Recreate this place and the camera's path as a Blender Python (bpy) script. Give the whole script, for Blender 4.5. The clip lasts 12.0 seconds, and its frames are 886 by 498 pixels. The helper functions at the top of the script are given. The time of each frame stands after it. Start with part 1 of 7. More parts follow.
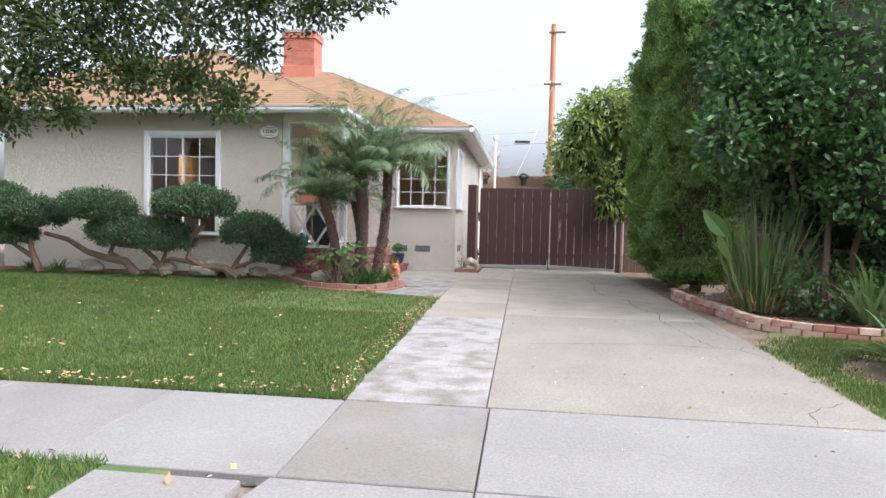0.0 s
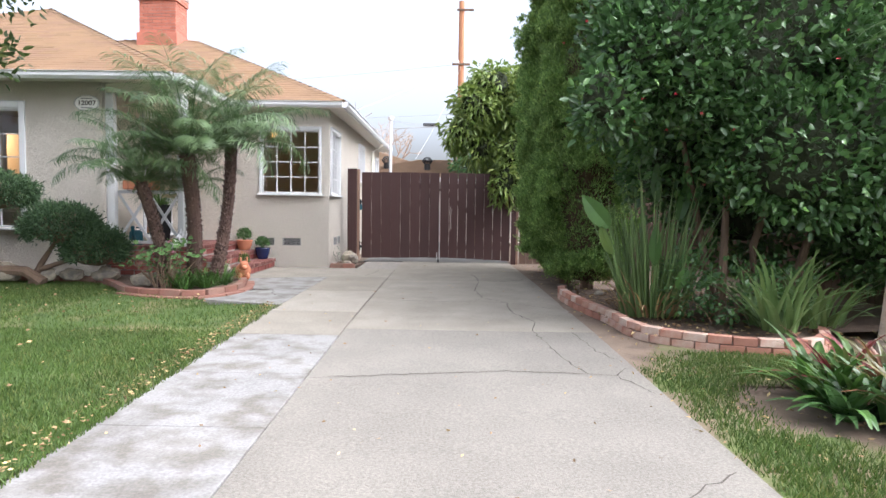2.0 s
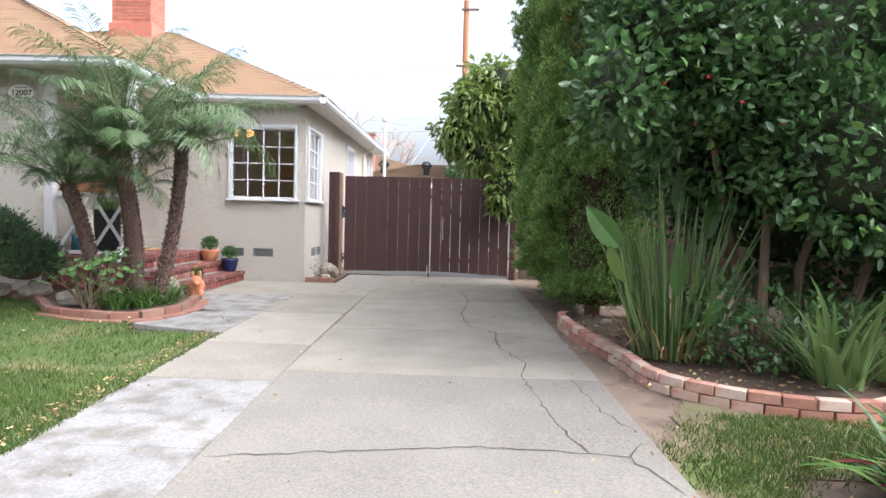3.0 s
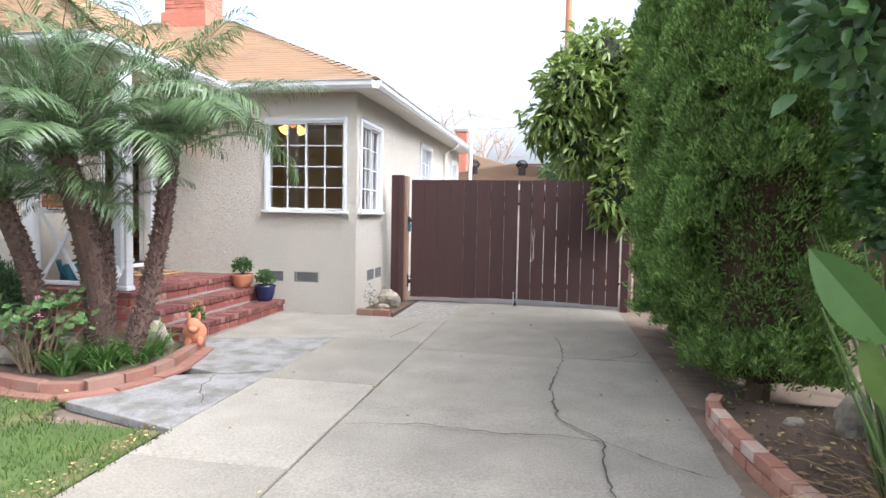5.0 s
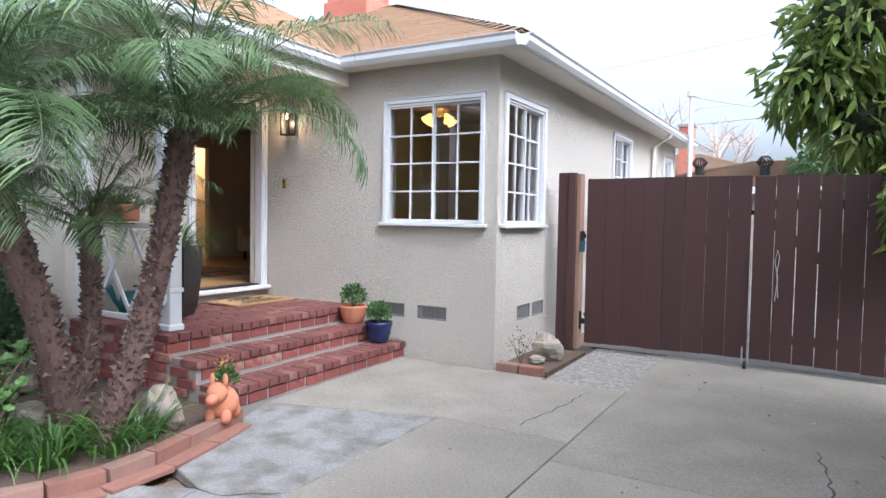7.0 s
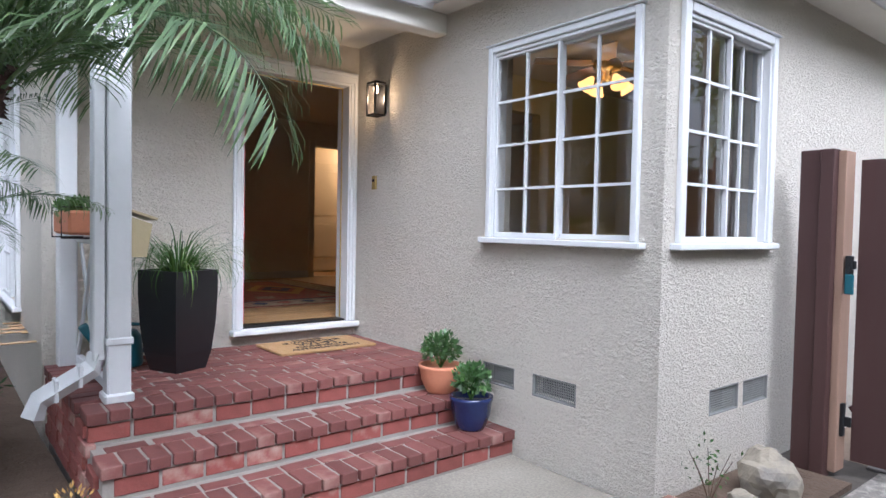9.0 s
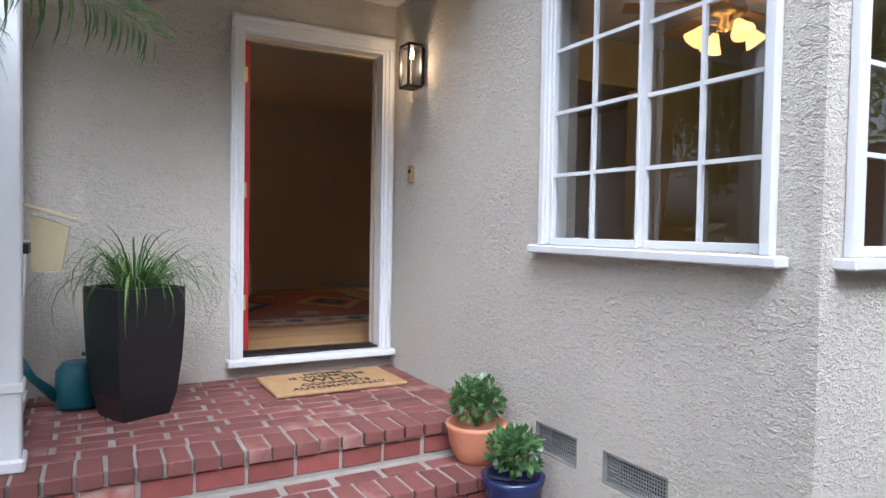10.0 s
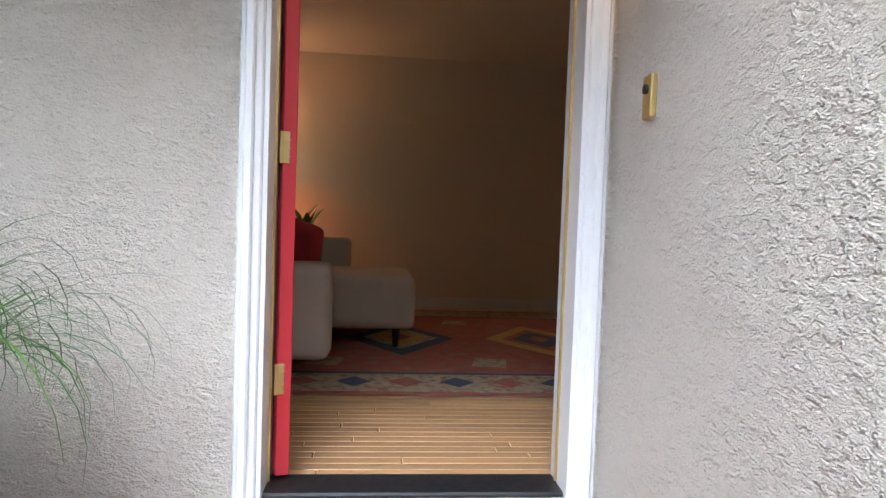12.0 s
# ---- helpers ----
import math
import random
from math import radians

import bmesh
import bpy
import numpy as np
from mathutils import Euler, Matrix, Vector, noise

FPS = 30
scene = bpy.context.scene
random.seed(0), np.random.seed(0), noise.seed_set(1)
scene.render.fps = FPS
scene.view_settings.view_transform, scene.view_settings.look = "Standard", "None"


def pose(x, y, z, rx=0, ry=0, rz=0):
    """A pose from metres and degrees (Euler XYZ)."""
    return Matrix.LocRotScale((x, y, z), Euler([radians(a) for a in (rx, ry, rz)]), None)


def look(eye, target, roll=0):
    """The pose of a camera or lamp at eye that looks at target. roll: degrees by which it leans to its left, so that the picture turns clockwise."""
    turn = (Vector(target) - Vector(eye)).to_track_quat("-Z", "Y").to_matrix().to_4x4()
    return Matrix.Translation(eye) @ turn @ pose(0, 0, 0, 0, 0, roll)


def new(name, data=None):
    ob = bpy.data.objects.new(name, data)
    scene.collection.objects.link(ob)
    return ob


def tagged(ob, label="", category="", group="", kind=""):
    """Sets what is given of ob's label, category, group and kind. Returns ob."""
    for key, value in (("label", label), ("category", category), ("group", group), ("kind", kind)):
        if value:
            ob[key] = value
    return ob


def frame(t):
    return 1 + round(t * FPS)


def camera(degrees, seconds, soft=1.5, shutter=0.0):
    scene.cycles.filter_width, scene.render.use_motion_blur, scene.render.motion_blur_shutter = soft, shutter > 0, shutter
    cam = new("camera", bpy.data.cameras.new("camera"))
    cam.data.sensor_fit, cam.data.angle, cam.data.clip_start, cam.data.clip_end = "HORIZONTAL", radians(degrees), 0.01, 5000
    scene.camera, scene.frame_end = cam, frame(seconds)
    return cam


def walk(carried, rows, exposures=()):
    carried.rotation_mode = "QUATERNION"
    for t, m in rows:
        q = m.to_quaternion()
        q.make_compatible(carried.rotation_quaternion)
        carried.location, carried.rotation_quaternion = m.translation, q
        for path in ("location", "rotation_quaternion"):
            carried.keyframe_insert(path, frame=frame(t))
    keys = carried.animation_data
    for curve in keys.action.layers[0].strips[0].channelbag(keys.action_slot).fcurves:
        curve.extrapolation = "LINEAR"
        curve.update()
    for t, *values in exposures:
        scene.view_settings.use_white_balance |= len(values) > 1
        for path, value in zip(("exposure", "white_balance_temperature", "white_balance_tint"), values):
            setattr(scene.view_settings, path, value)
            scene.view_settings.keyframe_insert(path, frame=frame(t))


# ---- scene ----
cam = camera(69.1, 12.0)
PATH = [
    (0, (0.376, -0.837, 1.055), (0.124, 1.146, 0.977), 1.3),
    (0.5, (0.591, -0.616, 1.086), (0.515, 1.379, 0.977), 0.9),
    (1, (0.773, -0.248, 1.093), (0.749, 1.749, 0.98), 1.0),
    (1.5, (1.004, 0.254, 1.102), (0.98, 2.251, 0.985), 0.9),
    (2, (1.206, 0.855, 1.125), (1.182, 2.851, 1.008), 0.8),
    (2.5, (1.344, 1.524, 1.188), (1.327, 3.521, 1.074), 1.0),
    (2.7, (1.415, 1.8, 1.175), (1.386, 3.798, 1.077), 1.2),
    (4.3, (1.691, 3.887, 1.394), (1.564, 5.88, 1.28), 1.1),
    (4.5, (1.677, 4.172, 1.416), (1.514, 6.162, 1.298), 0.9),
    (5, (1.641, 4.825, 1.409), (1.274, 6.788, 1.301), 1.1),
    (5.5, (1.652, 5.53, 1.48), (1.053, 7.434, 1.364), 0.9),
    (6, (1.627, 6.273, 1.46), (0.871, 8.122, 1.353), 0.8),
    (6.5, (1.59, 6.968, 1.442), (0.704, 8.758, 1.345), 1.0),
    (6.7, (1.574, 7.238, 1.448), (0.638, 9.003, 1.354), 1.0),
    (8.3, (1.186, 9.417, 1.514), (-0.19, 10.866, 1.429), 1.1),
    (8.5, (1.072, 9.667, 1.499), (-0.366, 11.055, 1.423), 1.1),
    (9, (0.746, 10.277, 1.485), (-0.812, 11.529, 1.417), 1.1),
    (9.5, (0.387, 10.859, 1.489), (-1.277, 11.967, 1.427), 1.3),
    (10, (-0.028, 11.37, 1.489), (-1.778, 12.336, 1.427), 1.0),
    (10.5, (-0.558, 11.805, 1.47), (-2.395, 12.594, 1.413), 1.7),
    (11, (-1.126, 12.154, 1.449), (-3.044, 12.72, 1.391), 1.6),
    (11.5, (-1.724, 12.429, 1.491), (-3.691, 12.785, 1.413), 1.7),
    (12, (-2.27, 12.581, 1.5), (-4.26, 12.765, 1.419), 2.0),
]
EXPOSURE = [(0.0, 1.1, 5850, 13), (2.5, 1.25, 5850, 13), (5.0, 1.45, 5750, 12), (8.3, 1.1, 5350, 13), (10.0, 1.15, 5350, 12), (12.0, 1.6, 5350, 11)]
walk(cam, [(t, look(eye, target, roll)) for t, eye, target, roll in PATH], EXPOSURE)

# ---- light ----
SUN_UP, SUN_TURN = 49.0, 107.0
world = bpy.data.worlds.new("sky")
scene.world = world
world.use_nodes = True
wn = world.node_tree.nodes
sky = wn.new("ShaderNodeTexSky")
sky.sky_type = "NISHITA"
sky.sun_disc = False
sky.sun_elevation, sky.sun_rotation = radians(SUN_UP), radians(SUN_TURN)
sky.air_density, sky.dust_density, sky.ozone_density = 1.0, 7.0, 0.4
haze = wn.new("ShaderNodeHueSaturation")
haze.inputs["Saturation"].default_value, haze.inputs["Value"].default_value = 0.32, 1.35
world.node_tree.links.new(sky.outputs[0], haze.inputs["Color"])
world.node_tree.links.new(haze.outputs[0], wn["Background"].inputs[0])
wn["Background"].inputs[1].default_value = 0.15
sun = new("sun", bpy.data.lights.new("sun", "SUN"))
sun.data.energy, sun.data.angle, sun.data.color = 1.35, radians(125), (1.0, 0.90, 0.77)
_a = radians(SUN_TURN)
_d = Vector((math.sin(_a) * math.cos(radians(SUN_UP)), math.cos(_a) * math.cos(radians(SUN_UP)), math.sin(radians(SUN_UP))))
sun.matrix_world = look(_d * 50, (0, 0, 0))


# ---- materials ----
MATS = {}


def surf(name, base, rough=0.8, var=0.15, scale=4.0, bump=0.3, bscale=60.0, metal=0.0, rnd=0.0, island=0.0, other=None, otherscale=1.5,
         through_light=0.0, spec=0.5, stretch=None, depth=0.004, othermix=(0.5, 0.62), fine=9.0, grain=1.4):
    """A node material: base colour varied at two scales, with grain in relief."""
    m = bpy.data.materials.new(name)
    m.use_nodes = True
    nt = m.node_tree
    n, ln = nt.nodes, nt.links.new
    bs = n["Principled BSDF"]
    bs.inputs["Roughness"].default_value = rough
    bs.inputs["Metallic"].default_value = metal
    bs.inputs["Specular IOR Level"].default_value = spec
    tc = n.new("ShaderNodeTexCoord")
    co = tc.outputs["Object"]
    if stretch:
        mp = n.new("ShaderNodeMapping")
        mp.inputs["Scale"].default_value = stretch
        ln(co, mp.inputs[0])
        co = mp.outputs[0]

    def noise_tex(s, detail=4.0):
        t = n.new("ShaderNodeTexNoise")
        t.inputs["Scale"].default_value = s
        t.inputs["Detail"].default_value = detail
        ln(co, t.inputs["Vector"])
        return t.outputs["Fac"]

    def math_node(op, a, b):
        k = n.new("ShaderNodeMath")
        k.operation = op
        for i, v in enumerate((a, b)):
            if isinstance(v, (int, float)):
                k.inputs[i].default_value = v
            else:
                ln(v, k.inputs[i])
        return k.outputs[0]

    big, grit = noise_tex(scale), noise_tex(scale * fine)
    f = math_node("ADD", math_node("MULTIPLY", math_node("SUBTRACT", big, 0.5), 2.2 * var), math_node("MULTIPLY", math_node("SUBTRACT", grit, 0.5), grain * var))
    if rnd:
        oi = n.new("ShaderNodeObjectInfo")
        f = math_node("ADD", f, math_node("MULTIPLY", math_node("SUBTRACT", oi.outputs["Random"], 0.5), 2 * rnd))
    if island:
        ge = n.new("ShaderNodeNewGeometry")
        f = math_node("ADD", f, math_node("MULTIPLY", math_node("SUBTRACT", ge.outputs["Random Per Island"], 0.5), 2 * island))
    f = math_node("ADD", f, 1.0)
    col = n.new("ShaderNodeMix")
    col.data_type = "RGBA"
    col.inputs[6].default_value = (*base, 1)
    col.inputs[7].default_value = (*(other or base), 1)
    col.inputs[0].default_value = 0.0
    if other:
        mr = n.new("ShaderNodeMapRange")
        mr.inputs["From Min"].default_value, mr.inputs["From Max"].default_value = othermix
        if island:
            src = math_node("ADD", math_node("MULTIPLY", ge.outputs["Random Per Island"], 0.6), math_node("MULTIPLY", noise_tex(otherscale), 0.4))
        elif rnd:
            src = math_node("ADD", math_node("MULTIPLY", oi.outputs["Random"], 0.5), math_node("MULTIPLY", noise_tex(otherscale), 0.5))
        else:
            src = noise_tex(otherscale, 8.0)
        ln(src, mr.inputs["Value"])
        ln(mr.outputs[0], col.inputs[0])
    vm = n.new("ShaderNodeVectorMath")
    vm.operation = "SCALE"
    ln(col.outputs[2], vm.inputs[0])
    ln(f, vm.inputs["Scale"])
    ln(vm.outputs[0], bs.inputs["Base Color"])
    rr = math_node("ADD", math_node("MULTIPLY", math_node("SUBTRACT", grit, 0.5), 0.25), rough)
    ln(rr, bs.inputs["Roughness"])
    if bump:
        bp = n.new("ShaderNodeBump")
        bp.inputs["Strength"].default_value = bump
        bp.inputs["Distance"].default_value = depth
        ln(noise_tex(bscale, 6.0), bp.inputs["Height"])
        ln(bp.outputs[0], bs.inputs["Normal"])
    if through_light:
        tr = n.new("ShaderNodeBsdfTranslucent")
        ln(vm.outputs[0], tr.inputs["Color"])
        mx = n.new("ShaderNodeMixShader")
        mx.inputs[0].default_value = through_light
        ln(bs.outputs[0], mx.inputs[1])
        ln(tr.outputs[0], mx.inputs[2])
        ln(mx.outputs[0], n["Material Output"].inputs[0])
    MATS[name] = m
    return m


def stucco(name, base):
    """Painted stucco: flat ground with short raised dashes, and fine grit over it."""
    m = surf(name, base, rough=0.85, var=0.06, scale=0.9, fine=40, bump=0)
    nt = m.node_tree
    n, ln = nt.nodes, nt.links.new
    tc = n.new("ShaderNodeTexCoord")
    mp = n.new("ShaderNodeMapping")
    mp.inputs["Scale"].default_value = (0.8, 0.8, 1.5)
    ln(tc.outputs["Object"], mp.inputs[0])
    height = None
    for scale, lo, hi, weight, twist in ((62.0, 0.5, 0.57, 1.0, 0.7), (30.0, 0.5, 0.6, 0.8, 0.7), (170.0, 0.25, 0.75, 0.35, 0.2)):
        t = n.new("ShaderNodeTexNoise")
        t.inputs["Scale"].default_value, t.inputs["Detail"].default_value, t.inputs["Distortion"].default_value = scale, 3.0, twist
        ln(mp.outputs[0], t.inputs["Vector"])
        mr = n.new("ShaderNodeMapRange")
        mr.interpolation_type = "SMOOTHSTEP"
        mr.inputs["From Min"].default_value, mr.inputs["From Max"].default_value = lo, hi
        ln(t.outputs["Fac"], mr.inputs["Value"])
        ad = n.new("ShaderNodeMath")
        ad.operation = "MULTIPLY_ADD"
        ln(mr.outputs[0], ad.inputs[0])
        ad.inputs[1].default_value = weight
        if height:
            ln(height, ad.inputs[2])
        else:
            ad.inputs[2].default_value = 0.0
        height = ad.outputs[0]
    bp = n.new("ShaderNodeBump")
    bp.inputs["Strength"].default_value, bp.inputs["Distance"].default_value = 1.0, 0.02
    ln(height, bp.inputs["Height"])
    ln(bp.outputs[0], n["Principled BSDF"].inputs["Normal"])
    return m


def glow(name, colour, power):
    m = bpy.data.materials.new(name)
    m.use_nodes = True
    b = m.node_tree.nodes["Principled BSDF"]
    b.inputs["Base Color"].default_value = (*colour, 1)
    b.inputs["Emission Color"].default_value = (*colour, 1)
    b.inputs["Emission Strength"].default_value = power
    MATS[name] = m
    return m


def glass(name):
    """A thin pane: clear, with a mirror's share that grows towards grazing."""
    m = bpy.data.materials.new(name)
    m.use_nodes = True
    n, ln = m.node_tree.nodes, m.node_tree.links.new
    n.remove(n["Principled BSDF"])
    tr, gl, mx, fr = (n.new("ShaderNode" + k) for k in ("BsdfTransparent", "BsdfGlossy", "MixShader", "Fresnel"))
    tr.inputs[0].default_value = (0.92, 0.94, 0.93, 1)
    gl.inputs["Roughness"].default_value = 0.0
    fr.inputs[0].default_value = 2.0
    ln(fr.outputs[0], mx.inputs[0])
    ln(tr.outputs[0], mx.inputs[1])
    ln(gl.outputs[0], mx.inputs[2])
    ln(mx.outputs[0], n["Material Output"].inputs[0])
    MATS[name] = m
    return m


stucco("stucco", (0.80, 0.74, 0.645))
surf("white_paint", (0.62, 0.63, 0.64), rough=0.45, var=0.05, scale=3, bump=0.15, bscale=40)
surf("soffit_paint", (0.72, 0.69, 0.62), rough=0.7, var=0.06)
# Warm tan slab tone, lightened in colour to offset the hedge's shade.
surf("warm_lit_concrete", (0.29, 0.262, 0.22), rough=0.92, var=0.2, scale=1.7, fine=38, grain=5.0, bump=0.6, bscale=120, other=(0.215, 0.194, 0.16), otherscale=2.3, othermix=(0.42, 0.7), rnd=0.03)
surf("concrete", (0.195, 0.18, 0.155), rough=0.92, var=0.22, scale=1.4, fine=46, grain=5.5, bump=1.0, bscale=120, other=(0.15, 0.137, 0.115), otherscale=1.9, othermix=(0.42, 0.7), rnd=0.03)
surf("walk_concrete", (0.19, 0.185, 0.176), rough=0.92, var=0.18, scale=1.3, fine=46, grain=4.5, bump=0.9, bscale=120, other=(0.15, 0.138, 0.124), otherscale=1.6, othermix=(0.45, 0.75), rnd=0.05)
surf("limed_concrete", (0.24, 0.234, 0.225), rough=0.9, var=0.24, scale=1.6, fine=34, grain=4.0, bump=0.6, bscale=90, other=(0.15, 0.137, 0.118), otherscale=4.5, othermix=(0.43, 0.65))
surf("joint_dirt", (0.07, 0.06, 0.05), rough=1.0, var=0.4, scale=12)
surf("gravel_patch", (0.22, 0.2, 0.18), rough=0.95, var=0.3, scale=9, bump=1.0, bscale=70, depth=0.01, other=(0.34, 0.31, 0.27), otherscale=22)
surf("asphalt", (0.06, 0.06, 0.062), rough=0.95, var=0.25, scale=3, bump=0.6, bscale=150)
surf("soil", (0.11, 0.075, 0.052), rough=1.0, var=0.35, scale=5, bump=1.0, bscale=45, depth=0.02)
surf("dry_dirt", (0.20, 0.148, 0.108), rough=1.0, var=0.25, scale=3, bump=0.8, bscale=50, other=(0.13, 0.095, 0.07), otherscale=3, depth=0.01)
surf("worn_turf", (0.17, 0.135, 0.08), rough=1.0, var=0.3, scale=4, bump=0.8, bscale=60, other=(0.11, 0.14, 0.04), otherscale=2.2, othermix=(0.48, 0.62), depth=0.01)
surf("turf", (0.06, 0.1, 0.02), rough=1.0, var=0.35, scale=2.5, bump=0.8, bscale=70, other=(0.16, 0.13, 0.06), otherscale=1.6, othermix=(0.52, 0.7), depth=0.01)
surf("grass_blade", (0.072, 0.125, 0.022), rough=0.6, var=0.3, scale=1.2, bump=0, island=0.3, other=(0.19, 0.18, 0.06), othermix=(0.66, 0.88), through_light=0.35)
surf("shingle", (0.27, 0.172, 0.095), rough=0.95, var=0.16, scale=3, bump=0.5, bscale=120, island=0.26, other=(0.18, 0.11, 0.07), othermix=(0.4, 0.75))
surf("brick", (0.22, 0.062, 0.05), rough=0.85, var=0.25, scale=9, bump=0.6, bscale=55, rnd=0.22, other=(0.33, 0.24, 0.20), otherscale=16, othermix=(0.66, 0.9))
surf("porch_paver", (0.155, 0.054, 0.046), rough=0.72, var=0.25, scale=8, bump=0.5, bscale=50, rnd=0.22, other=(0.25, 0.155, 0.13), otherscale=12, othermix=(0.68, 0.9))
surf("planter_brick", (0.42, 0.2, 0.14), rough=0.9, var=0.2, scale=9, bump=0.6, bscale=50, rnd=0.25, other=(0.44, 0.37, 0.31), otherscale=9, othermix=(0.5, 0.85))
surf("chimney_brick", (0.38, 0.14, 0.095), rough=0.9, var=0.2, scale=9, bump=0.4, bscale=50, rnd=0.15)
surf("edging_brick", (0.25, 0.12, 0.088), rough=0.9, var=0.22, scale=7, bump=0.7, bscale=45, rnd=0.12, other=(0.22, 0.13, 0.1), otherscale=6)
surf("mortar", (0.27, 0.245, 0.22), rough=1.0, var=0.2, scale=8, bump=0.7, bscale=80)
surf("gate_paint", (0.052, 0.022, 0.019), rough=0.7, var=0.16, scale=2.5, bump=0.35, bscale=30, rnd=0.1, stretch=(1, 1, 0.15))
surf("bare_wood", (0.27, 0.17, 0.12), rough=0.85, var=0.2, scale=4, stretch=(1, 1, 0.12), bscale=40)
surf("dark_wood", (0.13, 0.085, 0.06), rough=0.9, var=0.3, scale=4, stretch=(1, 1, 0.15))
surf("black_metal", (0.02, 0.02, 0.022), rough=0.45, var=0.2, metal=0.4)
surf("steel", (0.5, 0.5, 0.5), rough=0.4, var=0.15, metal=0.9)
surf("brass", (0.65, 0.5, 0.2), rough=0.35, var=0.2, metal=0.9)
surf("black_planter", (0.013, 0.0135, 0.016), rough=0.36, var=0.15, bump=0.1)
surf("terracotta", (0.50, 0.20, 0.11), rough=0.85, var=0.16, scale=6, bump=0.3, bscale=60)
surf("blue_glaze", (0.012, 0.02, 0.075), rough=0.2, var=0.3, scale=5, bump=0.05, other=(0.16, 0.11, 0.08), otherscale=5, othermix=(0.66, 0.75))
surf("teal_plastic", (0.01, 0.09, 0.12), rough=0.4, var=0.1, bump=0)
surf("coir", (0.42, 0.26, 0.12), rough=1.0, var=0.2, scale=20, bump=1.0, bscale=220, depth=0.006)
surf("ink", (0.03, 0.022, 0.018), rough=1.0, var=0.2, scale=20)
surf("stone", (0.31, 0.27, 0.21), rough=0.95, var=0.25, scale=4, bump=0.9, bscale=18, depth=0.015, other=(0.2, 0.18, 0.155), otherscale=5)
surf("bark", (0.17, 0.115, 0.08), rough=1.0, var=0.35, scale=6, bump=1.0, bscale=30, depth=0.02, stretch=(1, 1, 0.3))
surf("pale_bark", (0.42, 0.33, 0.26), rough=1.0, var=0.3, scale=5, bump=1.0, bscale=20, depth=0.02, stretch=(1, 1, 2.0))
surf("palm_trunk", (0.07, 0.042, 0.034), rough=1.0, var=0.35, scale=8, bump=0.8, bscale=40, depth=0.01, island=0.3, other=(0.14, 0.095, 0.07), othermix=(0.6, 0.95))
surf("pole_wood", (0.42, 0.20, 0.11), rough=1.0, var=0.2, scale=3, stretch=(1, 1, 0.1))
surf("palm_leaf", (0.10, 0.165, 0.066), rough=0.36, var=0.18, scale=2, bump=0, island=0.22, other=(0.17, 0.235, 0.09), othermix=(0.6, 0.9), through_light=0.35)
surf("cypress_leaf", (0.17, 0.29, 0.075), rough=0.65, var=0.25, scale=2.2, bump=0, island=0.35, other=(0.30, 0.42, 0.12), othermix=(0.5, 0.85), through_light=0.3)
surf("juniper_leaf", (0.048, 0.095, 0.04), rough=0.75, var=0.25, scale=3, bump=0, island=0.3, other=(0.11, 0.17, 0.07), othermix=(0.55, 0.9), through_light=0.15)
surf("camellia_leaf", (0.075, 0.155, 0.05), rough=0.3, var=0.25, scale=2.5, bump=0.2, bscale=60, island=0.3, other=(0.12, 0.22, 0.05), othermix=(0.66, 0.9), through_light=0.25)
surf("tree_leaf", (0.17, 0.25, 0.055), rough=0.4, var=0.25, scale=1.5, bump=0, island=0.3, other=(0.28, 0.32, 0.09), othermix=(0.55, 0.9), through_light=0.35)
surf("oak_leaf", (0.05, 0.085, 0.024), rough=0.5, var=0.25, scale=1.5, bump=0, island=0.35, other=(0.12, 0.14, 0.035), othermix=(0.5, 0.9), through_light=0.35)
surf("strap_leaf", (0.062, 0.14, 0.027), rough=0.42, var=0.2, scale=3, bump=0.1, island=0.25, other=(0.19, 0.24, 0.06), othermix=(0.65, 0.95), through_light=0.25)
surf("paradise_leaf", (0.14, 0.22, 0.075), rough=0.4, var=0.2, scale=3, bump=0.1, island=0.2, other=(0.30, 0.25, 0.10), othermix=(0.75, 0.95), through_light=0.25)
surf("dry_leaf", (0.30, 0.19, 0.10), rough=0.9, var=0.25, scale=8, bump=0.2, island=0.35, other=(0.42, 0.33, 0.15), othermix=(0.5, 0.8))
surf("olive_leaf", (0.12, 0.115, 0.03), rough=0.4, var=0.3, scale=6, bump=0, island=0.35, other=(0.20, 0.09, 0.05), othermix=(0.5, 0.7), through_light=0.2)
surf("red_leaf", (0.22, 0.04, 0.05), rough=0.4, var=0.3, scale=6, bump=0, island=0.3, other=(0.07, 0.13, 0.03), othermix=(0.4, 0.6), through_light=0.2)
surf("geranium_leaf", (0.10, 0.19, 0.055), rough=0.6, var=0.2, scale=5, bump=0.2, island=0.2, through_light=0.25)
surf("pink_petal", (0.75, 0.25, 0.45), rough=0.6, var=0.1)
surf("red_berry", (0.45, 0.02, 0.04), rough=0.35, var=0.1)
# Brown dead inner wood, also dark to stand for shade between plumes.
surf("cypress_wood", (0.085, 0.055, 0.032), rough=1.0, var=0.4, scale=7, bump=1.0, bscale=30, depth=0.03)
# Near-black green for filler cores: the shade inside crowns, put into colour.
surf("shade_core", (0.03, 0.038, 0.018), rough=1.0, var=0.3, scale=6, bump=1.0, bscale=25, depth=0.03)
surf("plaster", (0.62, 0.56, 0.48), rough=0.9, var=0.03, scale=1.5, bump=0.1)
surf("yellow_plaster", (0.55, 0.48, 0.24), rough=0.9, var=0.03, scale=1.5, bump=0.1)
surf("oak_floor", (0.42, 0.26, 0.12), rough=0.4, var=0.16, scale=3, bump=0.1, rnd=0.2, stretch=(5, 0.5, 1))
